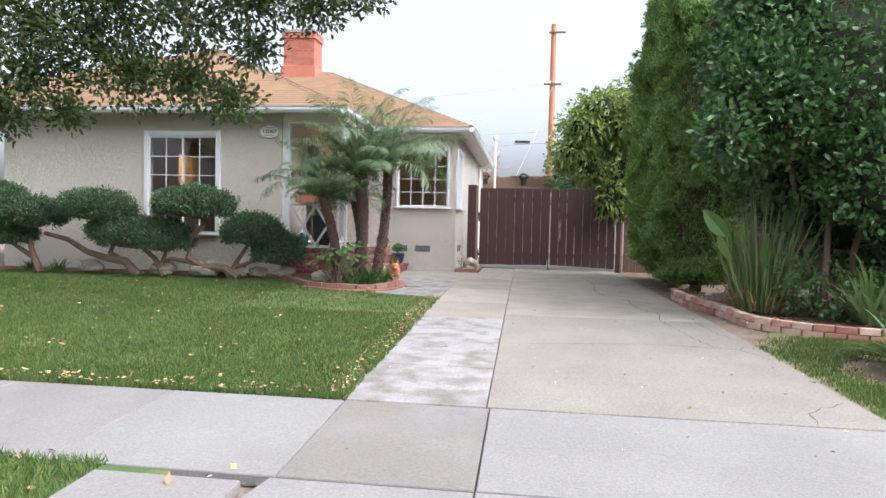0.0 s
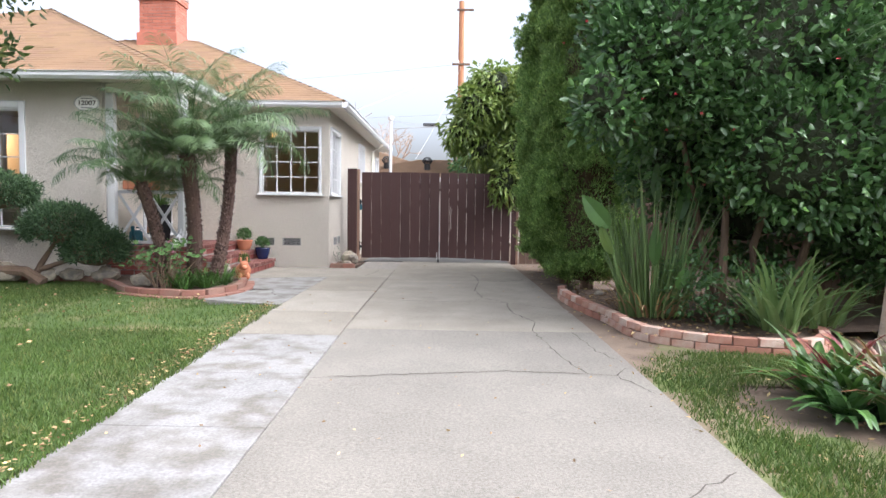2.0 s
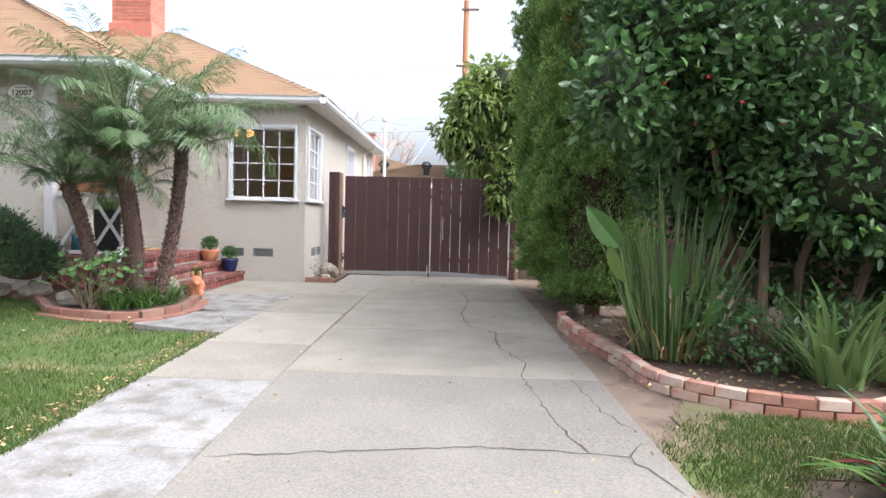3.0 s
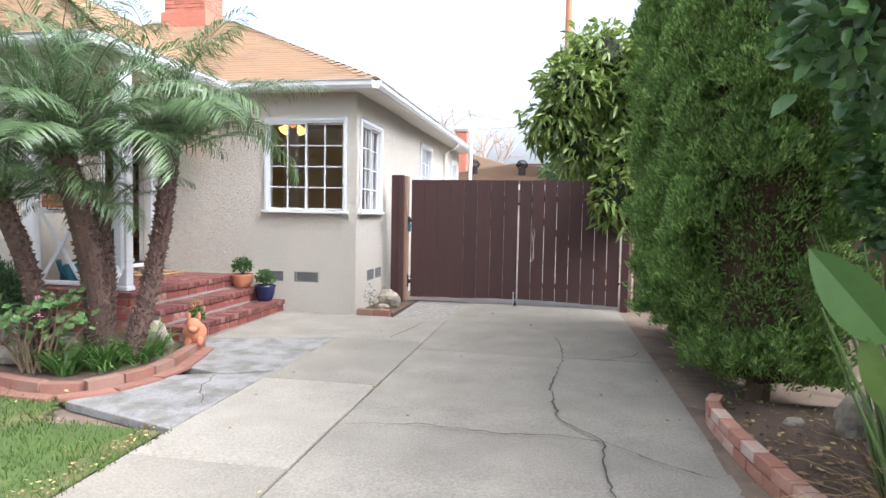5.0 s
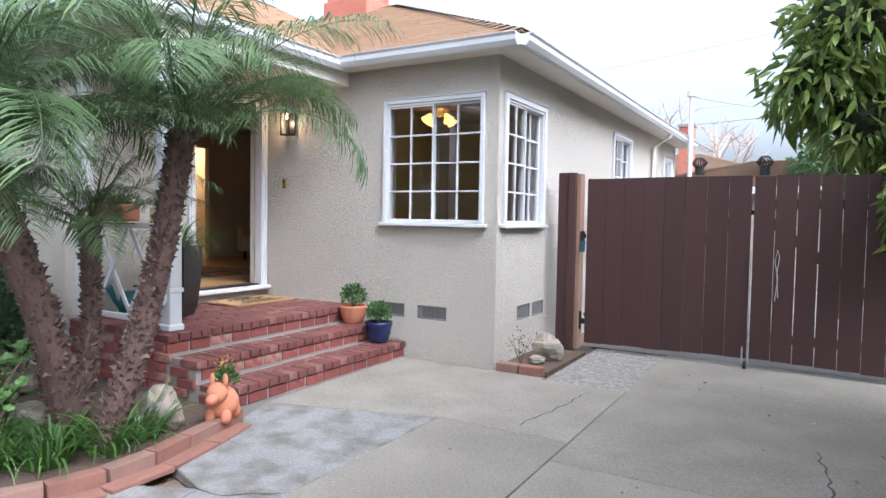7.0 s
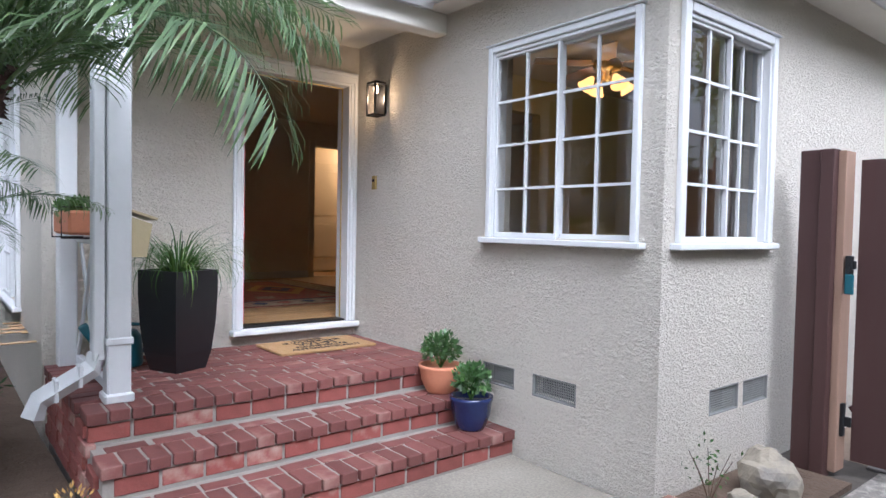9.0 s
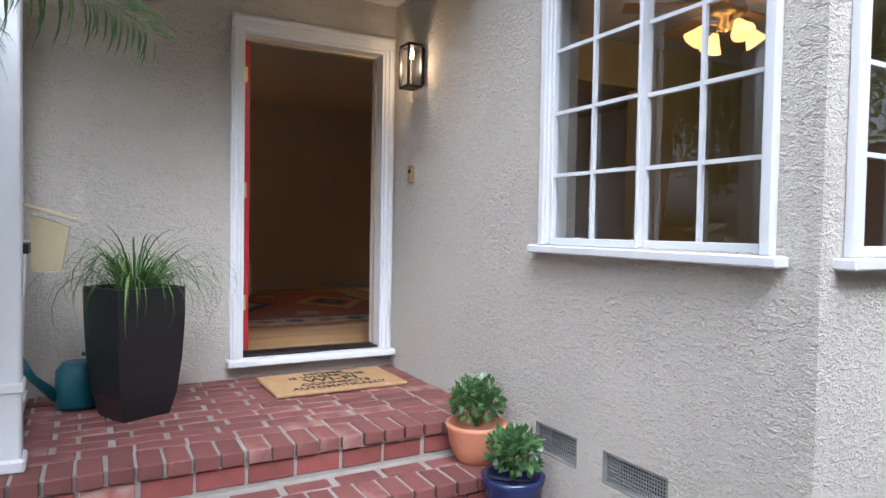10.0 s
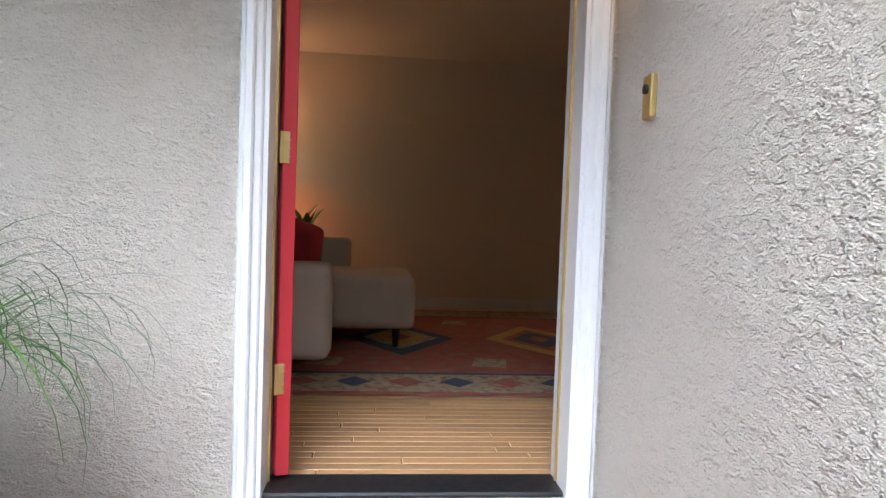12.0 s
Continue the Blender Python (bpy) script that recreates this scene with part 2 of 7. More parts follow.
surf("red_paint", (0.42, 0.022, 0.032), rough=0.4, var=0.06, bump=0.1)
surf("upholstery", (0.44, 0.39, 0.33), rough=0.95, var=0.08, scale=4, bump=0.5, bscale=260)
surf("red_cloth", (0.35, 0.03, 0.03), rough=0.95, var=0.1, bscale=200)
surf("navy_cloth", (0.02, 0.03, 0.08), rough=0.95, var=0.1, bscale=200)
surf("rug_red", (0.30, 0.085, 0.06), rough=1.0, var=0.25, scale=9, bump=0.5, bscale=200, other=(0.22, 0.13, 0.09), otherscale=14)
surf("rug_sand", (0.34, 0.27, 0.18), rough=1.0, var=0.3, scale=14, bump=0.5, bscale=200, other=(0.2, 0.13, 0.09), otherscale=22)
surf("rug_blue", (0.045, 0.065, 0.11), rough=1.0, var=0.25, scale=12, bump=0.5, bscale=200)
surf("rug_gold", (0.42, 0.25, 0.08), rough=1.0, var=0.25, scale=12, bump=0.5, bscale=200)
surf("curtain", (0.6, 0.56, 0.5), rough=0.95, var=0.06, bscale=150, through_light=0.3)
surf("sign_white", (0.72, 0.70, 0.66), rough=0.5, var=0.08, scale=12, bump=0.3)
surf("mesh_screen", (0.3, 0.3, 0.29), rough=0.7, var=0.25, scale=20, metal=0.3)
glow("lamp_shade_glow", (1.0, 0.5, 0.13), 1.1)
glow("porch_lamp_glow", (1.0, 0.66, 0.33), 3.0)
glow("table_lamp_glow", (1.0, 0.62, 0.3), 1.2)
glass("pane_glass")


# ---- builders ----
def gz(y):
    """Height of the paving at y: it climbs gently from the street to the house."""
    return float(np.interp(y, (-400, -9.4, -9.2, -0.02, 0.0, 0.2, 0.6, 2.17, 3.44, 8.5, 13.3, 14.7, 60, 400),
                           (-0.28, -0.28, -0.42, -0.42, -0.30, -0.27, -0.25, -0.21, -0.17, -0.03, 0.0, 0.02, 0.06, 0.06)))


def np_mesh(name, V, F, mats):
    """A mesh from vertex and face arrays (triangles or quads)."""
    me = bpy.data.meshes.new(name)
    V, F = np.asarray(V, np.float32), np.asarray(F, np.int32)
    me.vertices.add(len(V))
    me.vertices.foreach_set("co", V.ravel())
    me.loops.add(F.size)
    me.loops.foreach_set("vertex_index", F.ravel())
    me.polygons.add(len(F))
    me.polygons.foreach_set("loop_start", np.arange(0, F.size, F.shape[1], dtype=np.int32))
    me.update(calc_edges=True)
    me.materials.append(MATS[mats])
    return me


def part(name, bm, material, parent, label="", smooth=False):
    """Links a bmesh or a mesh as one object under a thing (or at top level)."""
    if isinstance(bm, bmesh.types.BMesh):
        me = bpy.data.meshes.new(name)
        bmesh.ops.recalc_face_normals(bm, faces=bm.faces)
        bm.to_mesh(me)
        bm.free()
        me.materials.append(MATS[material])
    else:
        me = bm
    if smooth:
        me.polygons.foreach_set("use_smooth", [True] * len(me.polygons))
    ob = new(name, me)
    if parent:
        ob.parent = parent
    if label:
        ob["label"] = label
    return ob


def thing(name, label, category, group="", kind="", at=None):
    ob = new(name)
    ob.empty_display_size = 0.1
    if at:
        ob.matrix_world = pose(*at)
    return tagged(ob, label, category, group, kind)


def box(bm, x0, x1, y0, y1, z0, z1, bevel=0.0, m=None):
    vs = [bm.verts.new((x, y, z)) for x in (x0, x1) for y in (y0, y1) for z in (z0, z1)]
    fs = [bm.faces.new([vs[i] for i in q]) for q in ((0, 1, 3, 2), (4, 6, 7, 5), (0, 4, 5, 1), (2, 3, 7, 6), (0, 2, 6, 4), (1, 5, 7, 3))]
    if bevel:
        es = list({e for f in fs for e in f.edges})
        vs = list({v for f in bmesh.ops.bevel(bm, geom=es, offset=bevel, segments=1, affect="EDGES")["faces"] for v in f.verts} | {v for v in vs if v.is_valid})
    if m is not None:
        bmesh.ops.transform(bm, matrix=m, verts=[v for v in vs if v.is_valid])
    return bm


def boxes(*specs, bevel=0.0):
    bm = bmesh.new()
    for s in specs:
        box(bm, *s, bevel=bevel)
    return bm


def tube(bm, pts, radii, sides=8, cap=True):
    """A tapered tube along points."""
    rings = []
    pts = [Vector(p) for p in pts]
    for i, p in enumerate(pts):
        d = (pts[min(i + 1, len(pts) - 1)] - pts[max(i - 1, 0)]).normalized()
        a = d.orthogonal().normalized() if abs(d.z) > 0.99 else d.cross(Vector((0, 0, 1))).normalized()
        b = d.cross(a)
        r = radii[i] if isinstance(radii, (list, tuple)) else radii
        rings.append([bm.verts.new(p + r * (math.cos(k) * a + math.sin(k) * b)) for k in (2 * math.pi * j / sides for j in range(sides))])
    for r0, r1 in zip(rings, rings[1:]):
        for j in range(sides):
            bm.faces.new((r0[j], r0[(j + 1) % sides], r1[(j + 1) % sides], r1[j]))
    if cap:
        bm.faces.new(rings[0][::-1])
        bm.faces.new(rings[-1])
    return bm


def lathe(bm, profile, sides=24, centre=(0, 0, 0)):
    """A turned shape: profile of (radius, height)."""
    rings = []
    for r, z in profile:
        rings.append([bm.verts.new((centre[0] + r * math.cos(2 * math.pi * j / sides), centre[1] + r * math.sin(2 * math.pi * j / sides), centre[2] + z)) for j in range(sides)])
    for r0, r1 in zip(rings, rings[1:]):
        for j in range(sides):
            bm.faces.new((r0[j], r0[(j + 1) % sides], r1[(j + 1) % sides], r1[j]))
    bm.faces.new(rings[0][::-1])
    bm.faces.new(rings[-1])
    return bm


def wall(name, axis, at, thick, a0, a1, z0, z1, holes, material, label):
    """A wall along x (axis 'x') or y, its outer face at 'at', thickness signed, with openings (a0, a1, z0, z1)."""
    A = sorted({a0, a1, *[h[0] for h in holes], *[h[1] for h in holes]})
    Z = sorted({z0, z1, *[h[2] for h in holes], *[h[3] for h in holes]})
    bm = bmesh.new()
    cache = {}

    def v(a, t, z):
        k = (a, t, z)
        if k not in cache:
            d = at + t * thick
            cache[k] = bm.verts.new((a, d, z) if axis == "x" else (d, a, z))
        return cache[k]

    def solid(i, j):
        if not (0 <= i < len(A) - 1 and 0 <= j < len(Z) - 1):
            return False
        ca, cz = (A[i] + A[i + 1]) / 2, (Z[j] + Z[j + 1]) / 2
        return not any(h[0] < ca < h[1] and h[2] < cz < h[3] for h in holes)

    for i in range(len(A) - 1):
        for j in range(len(Z) - 1):
            if not solid(i, j):
                continue
            p, q, r, s = A[i], A[i + 1], Z[j], Z[j + 1]
            for t in (0, 1):
                bm.faces.new((v(p, t, r), v(q, t, r), v(q, t, s), v(p, t, s)))
            for di, dj, e in ((-1, 0, ((p, r), (p, s))), (1, 0, ((q, r), (q, s))), (0, -1, ((p, r), (q, r))), (0, 1, ((p, s), (q, s)))):
                if not solid(i + di, j + dj):
                    bm.faces.new((v(e[0][0], 0, e[0][1]), v(e[1][0], 0, e[1][1]), v(e[1][0], 1, e[1][1]), v(e[0][0], 1, e[0][1])))
    return tagged(part(name, bm, material, None), label, "wall", kind="structure")


def leaf_arrays(P, D, L, W, rng, fold=0.25, droop=0.0):
    """Leaves as folded diamonds: base points P, directions D, lengths L, widths W."""
    N = len(P)
    D = D / np.linalg.norm(D, axis=1, keepdims=True)
    R = rng.normal(size=(N, 3))
    S = np.cross(D, R)
    S /= np.linalg.norm(S, axis=1, keepdims=True) + 1e-9
    U = np.cross(S, D)
    L, W = np.broadcast_to(L, (N,))[:, None], np.broadcast_to(W, (N,))[:, None]
    mid = P + D * L * 0.45
    V = np.empty((N, 4, 3))
    V[:, 0] = P
    V[:, 1] = mid + S * W * 0.5 + U * W * fold
    V[:, 2] = P + D * L
    V[:, 2, 2] -= droop * L[:, 0]
    V[:, 3] = mid - S * W * 0.5 + U * W * fold
    k = np.arange(N)[:, None] * 4
    F = np.concatenate([k + [0, 1, 2], k + [0, 2, 3]])
    return V.reshape(-1, 3), F


def oval_arrays(P, D, L, W, rng, fold=0.25, droop=0.0):
    """Broad leaves: pointed ovals, folded along the midrib and bent at the tip."""
    N = len(P)
    D = D / np.linalg.norm(D, axis=1, keepdims=True)
    S = np.cross(D, rng.normal(size=(N, 3)))
    S /= np.linalg.norm(S, axis=1, keepdims=True) + 1e-9
    U = np.cross(S, D)
    L, W = np.broadcast_to(L, (N,))[:, None], np.broadcast_to(W, (N,))[:, None]
    bend = rng.uniform(-0.12, 0.2, (N, 1)) * L
    V = np.empty((N, 8, 3))
    V[:, 0] = P
    for i, (f, w) in enumerate(((0.28, 0.44), (0.66, 0.42))):
        mid = P + D * L * f - U * bend * f * f
        mid[:, 2] -= droop * L[:, 0] * f * f
        V[:, 1 + 3 * i] = mid + S * W * w + U * W * fold
        V[:, 2 + 3 * i] = mid
        V[:, 3 + 3 * i] = mid - S * W * w + U * W * fold
    V[:, 7] = P + D * L - U * bend
    V[:, 7, 2] -= droop * L[:, 0]
    k = np.arange(N)[:, None] * 8
    F = np.concatenate([k + q for q in ([0, 1, 2], [0, 2, 3], [1, 4, 5], [1, 5, 2], [2, 5, 6], [2, 6, 3], [4, 7, 5], [5, 7, 6])])
    return V.reshape(-1, 3), F


def leaves(name, P, D, L, W, material, parent, seed=1, label="", droop=0.0, fold=0.25):
    rng = np.random.default_rng(seed)
    shape = oval_arrays if np.mean(L) > 0.065 and len(P) < 80000 else leaf_arrays
    V, F = shape(np.asarray(P, float), np.asarray(D, float), L, W, rng, fold, droop)
    return part(name, np_mesh(name, V, F, material), None, parent, label)


def lump(centre, radii, seed, sub=4, rough=0.18, freq=1.6):
    """An uneven ball."""
    bm = bmesh.new()
    bmesh.ops.create_icosphere(bm, subdivisions=sub, radius=1.0)
    for v in bm.verts:
        k = 1 + rough * noise.fractal(v.co * freq + Vector((seed * 7.1, seed * 3.3, 0)), 1.0, 2.0, 3)
        v.co = Vector(centre) + Vector((v.co.x * radii[0], v.co.y * radii[1], v.co.z * radii[2])) * k
    return bm


def shell_points(n, centre, radii, rng, depth=0.35, lo=-1.0):
    """Points in the outer shell of an ellipsoid and the way outwards."""
    d = rng.normal(size=(n * 2, 3))
    d /= np.linalg.norm(d, axis=1, keepdims=True)
    d = d[d[:, 2] > lo][:n]
    k = 1 - depth * rng.random((len(d), 1)) ** 1.5
    return np.asarray(centre) + d * np.asarray(radii) * k, d / np.asarray(radii) * max(radii)


def strap(bm, base, out, length, width, up=0.8, bend=1.0, seg=6, fold=0.2, tip=0.12, wide_at=None):
    """An arching strap-shaped leaf."""
    base, out = Vector(base), Vector((*out, 0)).normalized()
    side = Vector((-out.y, out.x, 0))
    p, ang, prev = base, up, None
    for i in range(seg + 1):
        f = i / seg
        w = width * (max(tip, 1 - f ** 2.2)) * 0.5 if wide_at is None else width * 0.5 * max(0.06, math.sin(math.pi * min(1, max(0.02, (f - wide_at) / (1 - wide_at)))) if f > wide_at else 0.07)
        n = Vector((-out.x * math.sin(ang), -out.y * math.sin(ang), math.cos(ang)))
        row = [bm.verts.new(p - side * w + n * w * fold), bm.verts.new(p), bm.verts.new(p + side * w + n * w * fold)]
        if prev:
            bm.faces.new((prev[0], prev[1], row[1], row[0]))
            bm.faces.new((prev[1], prev[2], row[2], row[1]))
        prev = row
        p = p + (out * math.cos(ang) + Vector((0, 0, 1)) * math.sin(ang)) * (length / seg)
        ang -= bend * (0.4 + f) / seg * 1.2
    return bm


# ---- ground ----
def ground_sheet(name, x0, x1, y0, y1, step, dz, material, label, category, edge=None, rough=0.0):
    """A sheet that follows the slope; edge(x, y) False leaves a cell out."""
    xs = np.linspace(x0, x1, max(2, int(round((x1 - x0) / step)) + 1))
    ys = np.linspace(y0, y1, max(2, int(round((y1 - y0) / step)) + 1))
    V = [(x, y, gz(y) + dz + (rough * noise.noise((x * 2.3, y * 2.3, 1.0)) if rough else 0)) for x in xs for y in ys]
    n = len(ys)
    F = [(i * n + j, (i + 1) * n + j, (i + 1) * n + j + 1, i * n + j + 1) for i in range(len(xs) - 1) for j in range(n - 1)
         if edge is None or edge((xs[i] + xs[i + 1]) / 2, (ys[j] + ys[j + 1]) / 2)]
    return tagged(part(name, np_mesh(name, V, F, material), None, None, smooth=True), label, category, kind="structure")


def slab(name, corners, material, parent, thick=0.06, dz=0.0, cut=0.006, label=""):
    """A paving slab with chamfered edges, its corners (x, y) in order."""
    c = Vector((sum(p[0] for p in corners) / len(corners), sum(p[1] for p in corners) / len(corners)))
    top, rim, low = [], [], []
    bm = bmesh.new()
    for x, y in corners:
        d = (c - Vector((x, y))).normalized()
        top.append(bm.verts.new((x + d.x * 0.012, y + d.y * 0.012, gz(y) + dz)))
        rim.append(bm.verts.new((x + d.x * cut, y + d.y * cut, gz(y) + dz - 0.006)))
        low.append(bm.verts.new((x + d.x * cut, y + d.y * cut, gz(y) + dz - thick)))
    n = len(corners)
    bm.faces.new(top)
    for a, b in ((top, rim), (rim, low)):
        for i in range(n):
            bm.faces.new((a[i], a[(i + 1) % n], b[(i + 1) % n], b[i]))
    return part(name, bm, material, parent, label)


FAR = ground_sheet("ground", -260, 260, 14.9, 400, 20, -0.05, "dry_dirt", "bare brown earth running to the horizon", "ground")
_me = np_mesh("ground_front", [(x, y, gz(y) - 0.07) for y in (-400, -9.4, -9.2, -0.02, 0.0, 0.2, 0.6, 2.17, 3.44, 8.5, 13.3, 14.7, 15.5) for x in (-260, 260)],
              [(2 * i, 2 * i + 1, 2 * i + 3, 2 * i + 2) for i in range(12)], "dry_dirt")
tagged(part("ground", _me, None, None), "bare brown earth under lawn, beds and paving", "ground", kind="structure")
tagged(part("road", np_mesh("road", [(-200, -9.2, -0.415), (200, -9.2, -0.415), (200, -0.02, -0.415), (-200, -0.02, -0.415)], [(0, 1, 2, 3)], "asphalt"), None, None),
       "grey asphalt residential street", "road", kind="structure")

sidewalk = thing("pavement", "pale grey concrete pavement in square slabs", "pavement", kind="structure")
xs = [-10.8, -9.55, -8.3, -7.05, -5.8, -4.55, -3.3, -2.07, -0.82, 0.17, 2.81, 4.06, 5.3, 6.55, 7.8]
for a, b in zip(xs, xs[1:]):
    slab("slab", [(a, 2.17), (b, 2.17), (b, 3.43), (a, 3.43)], "walk_concrete", sidewalk)
apron = thing("driveway_apron", "grey concrete driveway apron between street and pavement", "driveway", kind="structure")
for (a, a2), (b, b2) in (((-0.84, -1.3), (0.17, 0.17)), ((0.17, 0.17), (2.81, 3.3)),):
    slab("slab", [(a2, 0.02), (b2, 0.02), (b, 2.16), (a, 2.16)], "walk_concrete", apron, thick=0.1)
parkway = thing("stepping_slab", "tan concrete stepping slab set in parkway grass", "slab")
slab("slab", [(-1.72, 1.35), (-0.95, 1.35), (-0.95, 2.08), (-1.72, 2.08)], "walk_concrete", parkway, dz=0.01)
kerb = thing("kerb", "grey concrete street kerb", "kerb", kind="structure")
for x0, x1 in ((-60, -1.35), (3.35, 60)):
    part("kerb_stone", boxes((x0, x1, 0.0, 0.16, -0.5, -0.27), bevel=0.015), "walk_concrete", kerb)
part("kerb_stone", boxes((-60, 60, -9.4, -9.22, -0.5, -0.27), bevel=0.015), "walk_concrete", kerb)

# driveway
driveway = thing("driveway", "weathered grey concrete driveway in cracked slabs", "driveway", kind="structure")
L0, C0 = -0.86, 0.15


def right_edge(y):
    return float(np.interp(y, (3.4, 6, 10.4, 14.5), (2.76, 2.68, 2.6, 2.47)))


ys = [3.45, 4.5, 5.62, 6.95]
for a, b in zip(ys, ys[1:]):
    slab("slab", [(L0, a), (C0, a), (C0, b), (L0, b)], "limed_concrete", driveway, label="white lime-stained walk slab")
# Upper slabs take the lightened concrete, making up for light the hedge blocks.
for a, b in ((6.95, 8.16), (8.16, 9.93), (9.93, 11.72)):
    slab("slab", [(L0, a), (C0, a), (C0, b), (L0, b)], "warm_lit_concrete", driveway)
for a, b in ((3.45, 7.25), (7.25, 11.36), (11.36, 14.9)):
    slab("slab", [(C0, a), (right_edge(a), a), (right_edge(b), b), (C0, b)], "concrete" if a < 7 else "warm_lit_concrete", driveway)
slab("slab", [(-0.86, 11.72), (C0, 11.72), (C0, 13.2), (-0.62, 13.2), (-0.62, 13.27), (-2.3, 13.27), (-2.2, 11.3), (-0.86, 11.72)][:7], "warm_lit_concrete", driveway)
slab("slab", [(-0.86, 8.57), (-0.86, 10.12), (-1.32, 9.95), (-1.75, 9.75), (-1.8, 9.3), (-1.95, 8.92)], "limed_concrete", driveway, label="white lime-stained concrete")
slab("slab", [(-0.86, 10.12), (-0.86, 11.72), (-2.2, 11.3), (-1.92, 10.6), (-1.78, 10.1), (-1.32, 9.95)], "limed_concrete", driveway, label="white lime-stained concrete")
slab("slab", [(-0.62, 13.2), (C0, 13.2), (C0, 14.9), (-0.62, 14.9)], "gravel_patch", driveway, dz=-0.01, label="rough gravelly patch")
slab("slab", [(0.15, 14.9), (2.47, 14.9), (2.47, 24), (-0.7, 24), (-0.7, 14.9)], "walk_concrete", driveway)
tagged(part("joint_bed", np_mesh("joint_bed", [(x, y, gz(y) - 0.02) for y in (2.1, 3.44, 8.5, 13.27, 15) for x in (-0.9 if y < 8.6 else -1.2, right_edge(max(y, 3.45)) - 0.03)],
                                 [(2 * i, 2 * i + 1, 2 * i + 3, 2 * i + 2) for i in range(4)], "joint_dirt"), None, driveway), "dark dirt in the joints")


def crack(pts, width, seed):
    """A jagged crack, filled with dark dirt, as a thin ribbon on the slab."""
    rng = random.Random(seed)
    line = []
    for (x0, y0), (x1, y1) in zip(pts, pts[1:]):
        n = max(2, int(math.hypot(x1 - x0, y1 - y0) / 0.07))
        for i in range(n):
            f = i / n
            line.append((x0 + (x1 - x0) * f + rng.uniform(-0.018, 0.018), y0 + (y1 - y0) * f + rng.uniform(-0.018, 0.018)))
    V, F = [], []
    for i, (x, y) in enumerate(line):
        a, b = line[max(0, i - 1)], line[min(len(line) - 1, i + 1)]
        d = Vector((b[0] - a[0], b[1] - a[1])).normalized()
        w = width * rng.uniform(0.35, 1.3) * (0.3 if i in (0, len(line) - 1) else 1)
        V += [(x - d.y * w / 2, y + d.x * w / 2, gz(y) + 0.003), (x + d.y * w / 2, y - d.x * w / 2, gz(y) + 0.003)]
        if i:
            F.append((2 * i - 2, 2 * i - 1, 2 * i + 1, 2 * i))
    return part("crack", np_mesh("crack", V, F, "joint_dirt"), None, driveway)


crack([(0.2, 5.5), (0.32, 5.55), (0.62, 5.6), (1.16, 5.7), (1.58, 5.78), (2.28, 5.74), (2.48, 5.7), (2.66, 6.0)], 0.013, 1)
crack([(2.48, 5.7), (2.59, 5.41), (2.68, 5.16)], 0.01, 2)
crack([(2.28, 5.74), (2.16, 6.15), (2.04, 7.27), (2.11, 7.71), (1.93, 8.26), (1.9, 8.54), (1.94, 9.0), (1.64, 9.37), (1.57, 10.22), (1.67, 11.37), (1.64, 12.0), (1.58, 12.4), (1.15, 12.7), (0.54, 13.02), (0.2, 13.15)], 0.013, 3)
crack([(0.2, 8.95), (0.7, 9.05), (1.3, 9.0), (1.65, 9.05), (1.94, 9.0), (2.25, 8.7), (2.6, 8.5)], 0.011, 4)
crack([(1.67, 11.33), (2.11, 11.37), (2.35, 11.6), (2.5, 11.88)], 0.009, 5)
crack([(-0.28, 11.85), (-0.2, 12.29), (-0.11, 13.09)], 0.012, 6)
crack([(2.42, 7.27), (2.5, 6.45), (2.66, 6.06)], 0.01, 10)
crack([(-1.46, 9.94), (-1.14, 9.95), (-0.92, 10.11), (-0.8, 10.2)], 0.016, 8)
crack([(-1.3, 9.95), (-1.2, 9.5), (-1.0, 9.2), (-0.87, 9.0)], 0.012, 9)
crack([(2.25, 3.47), (2.3, 3.7), (2.45, 3.85), (2.7, 4.05)], 0.014, 11)

# lawn and soil
BED = [(-10.0, 10.35), (-6.68, 10.4), (-4.3, 10.4), (-3.7, 10.05), (-3.1, 9.35), (-2.56, 9.12), (-2.1, 9.1), (-1.88, 9.4), (-1.8, 9.85), (-1.9, 10.4), (-2.05, 10.95)]


def in_bed(x, y):
    if y > np.interp(x, [p[0] for p in BED[:6]], [p[1] for p in BED[:6]]) and x < -2.56:
        return True
    return x >= -2.56 and y > 9.0 and x < float(np.interp(y, (9.1, 9.4, 9.85, 10.4, 10.95), (-2.1, -1.88, -1.8, -1.9, -2.05)))


def on_lawn(x, y):
    if x > L0 - 0.01 or in_bed(x, y):
        return False
    return not (y > 8.55 and x > -1.95 - (y - 8.9) * 0.4)


LAWN = ground_sheet("lawn", -14, -0.87, 3.45, 10.4, 0.1, 0.0, "turf", "green clipped lawn with fallen leaves", "lawn", on_lawn, 0.012)
ground_sheet("lawn", -14, -1.35, 0.16, 2.15, 0.3, 0.0, "turf", "patchy parkway grass strip", "lawn")
ground_sheet("lawn", 3.35, 14, 0.16, 2.15, 0.3, 0.0, "turf", "patchy parkway grass strip", "lawn")
def bare(x, y):
    """Bare dirt: beside the planter and round the bromeliads."""
    k = 0.12 * noise.noise((x * 3, y * 3, 4))
    return (y > 5.9 and x < 2.62 + (y - 5.7) * 0.5 + k) or math.hypot((x - 3.85) / 0.7, (y - 5.0) / 0.6) < 1 + k * 2


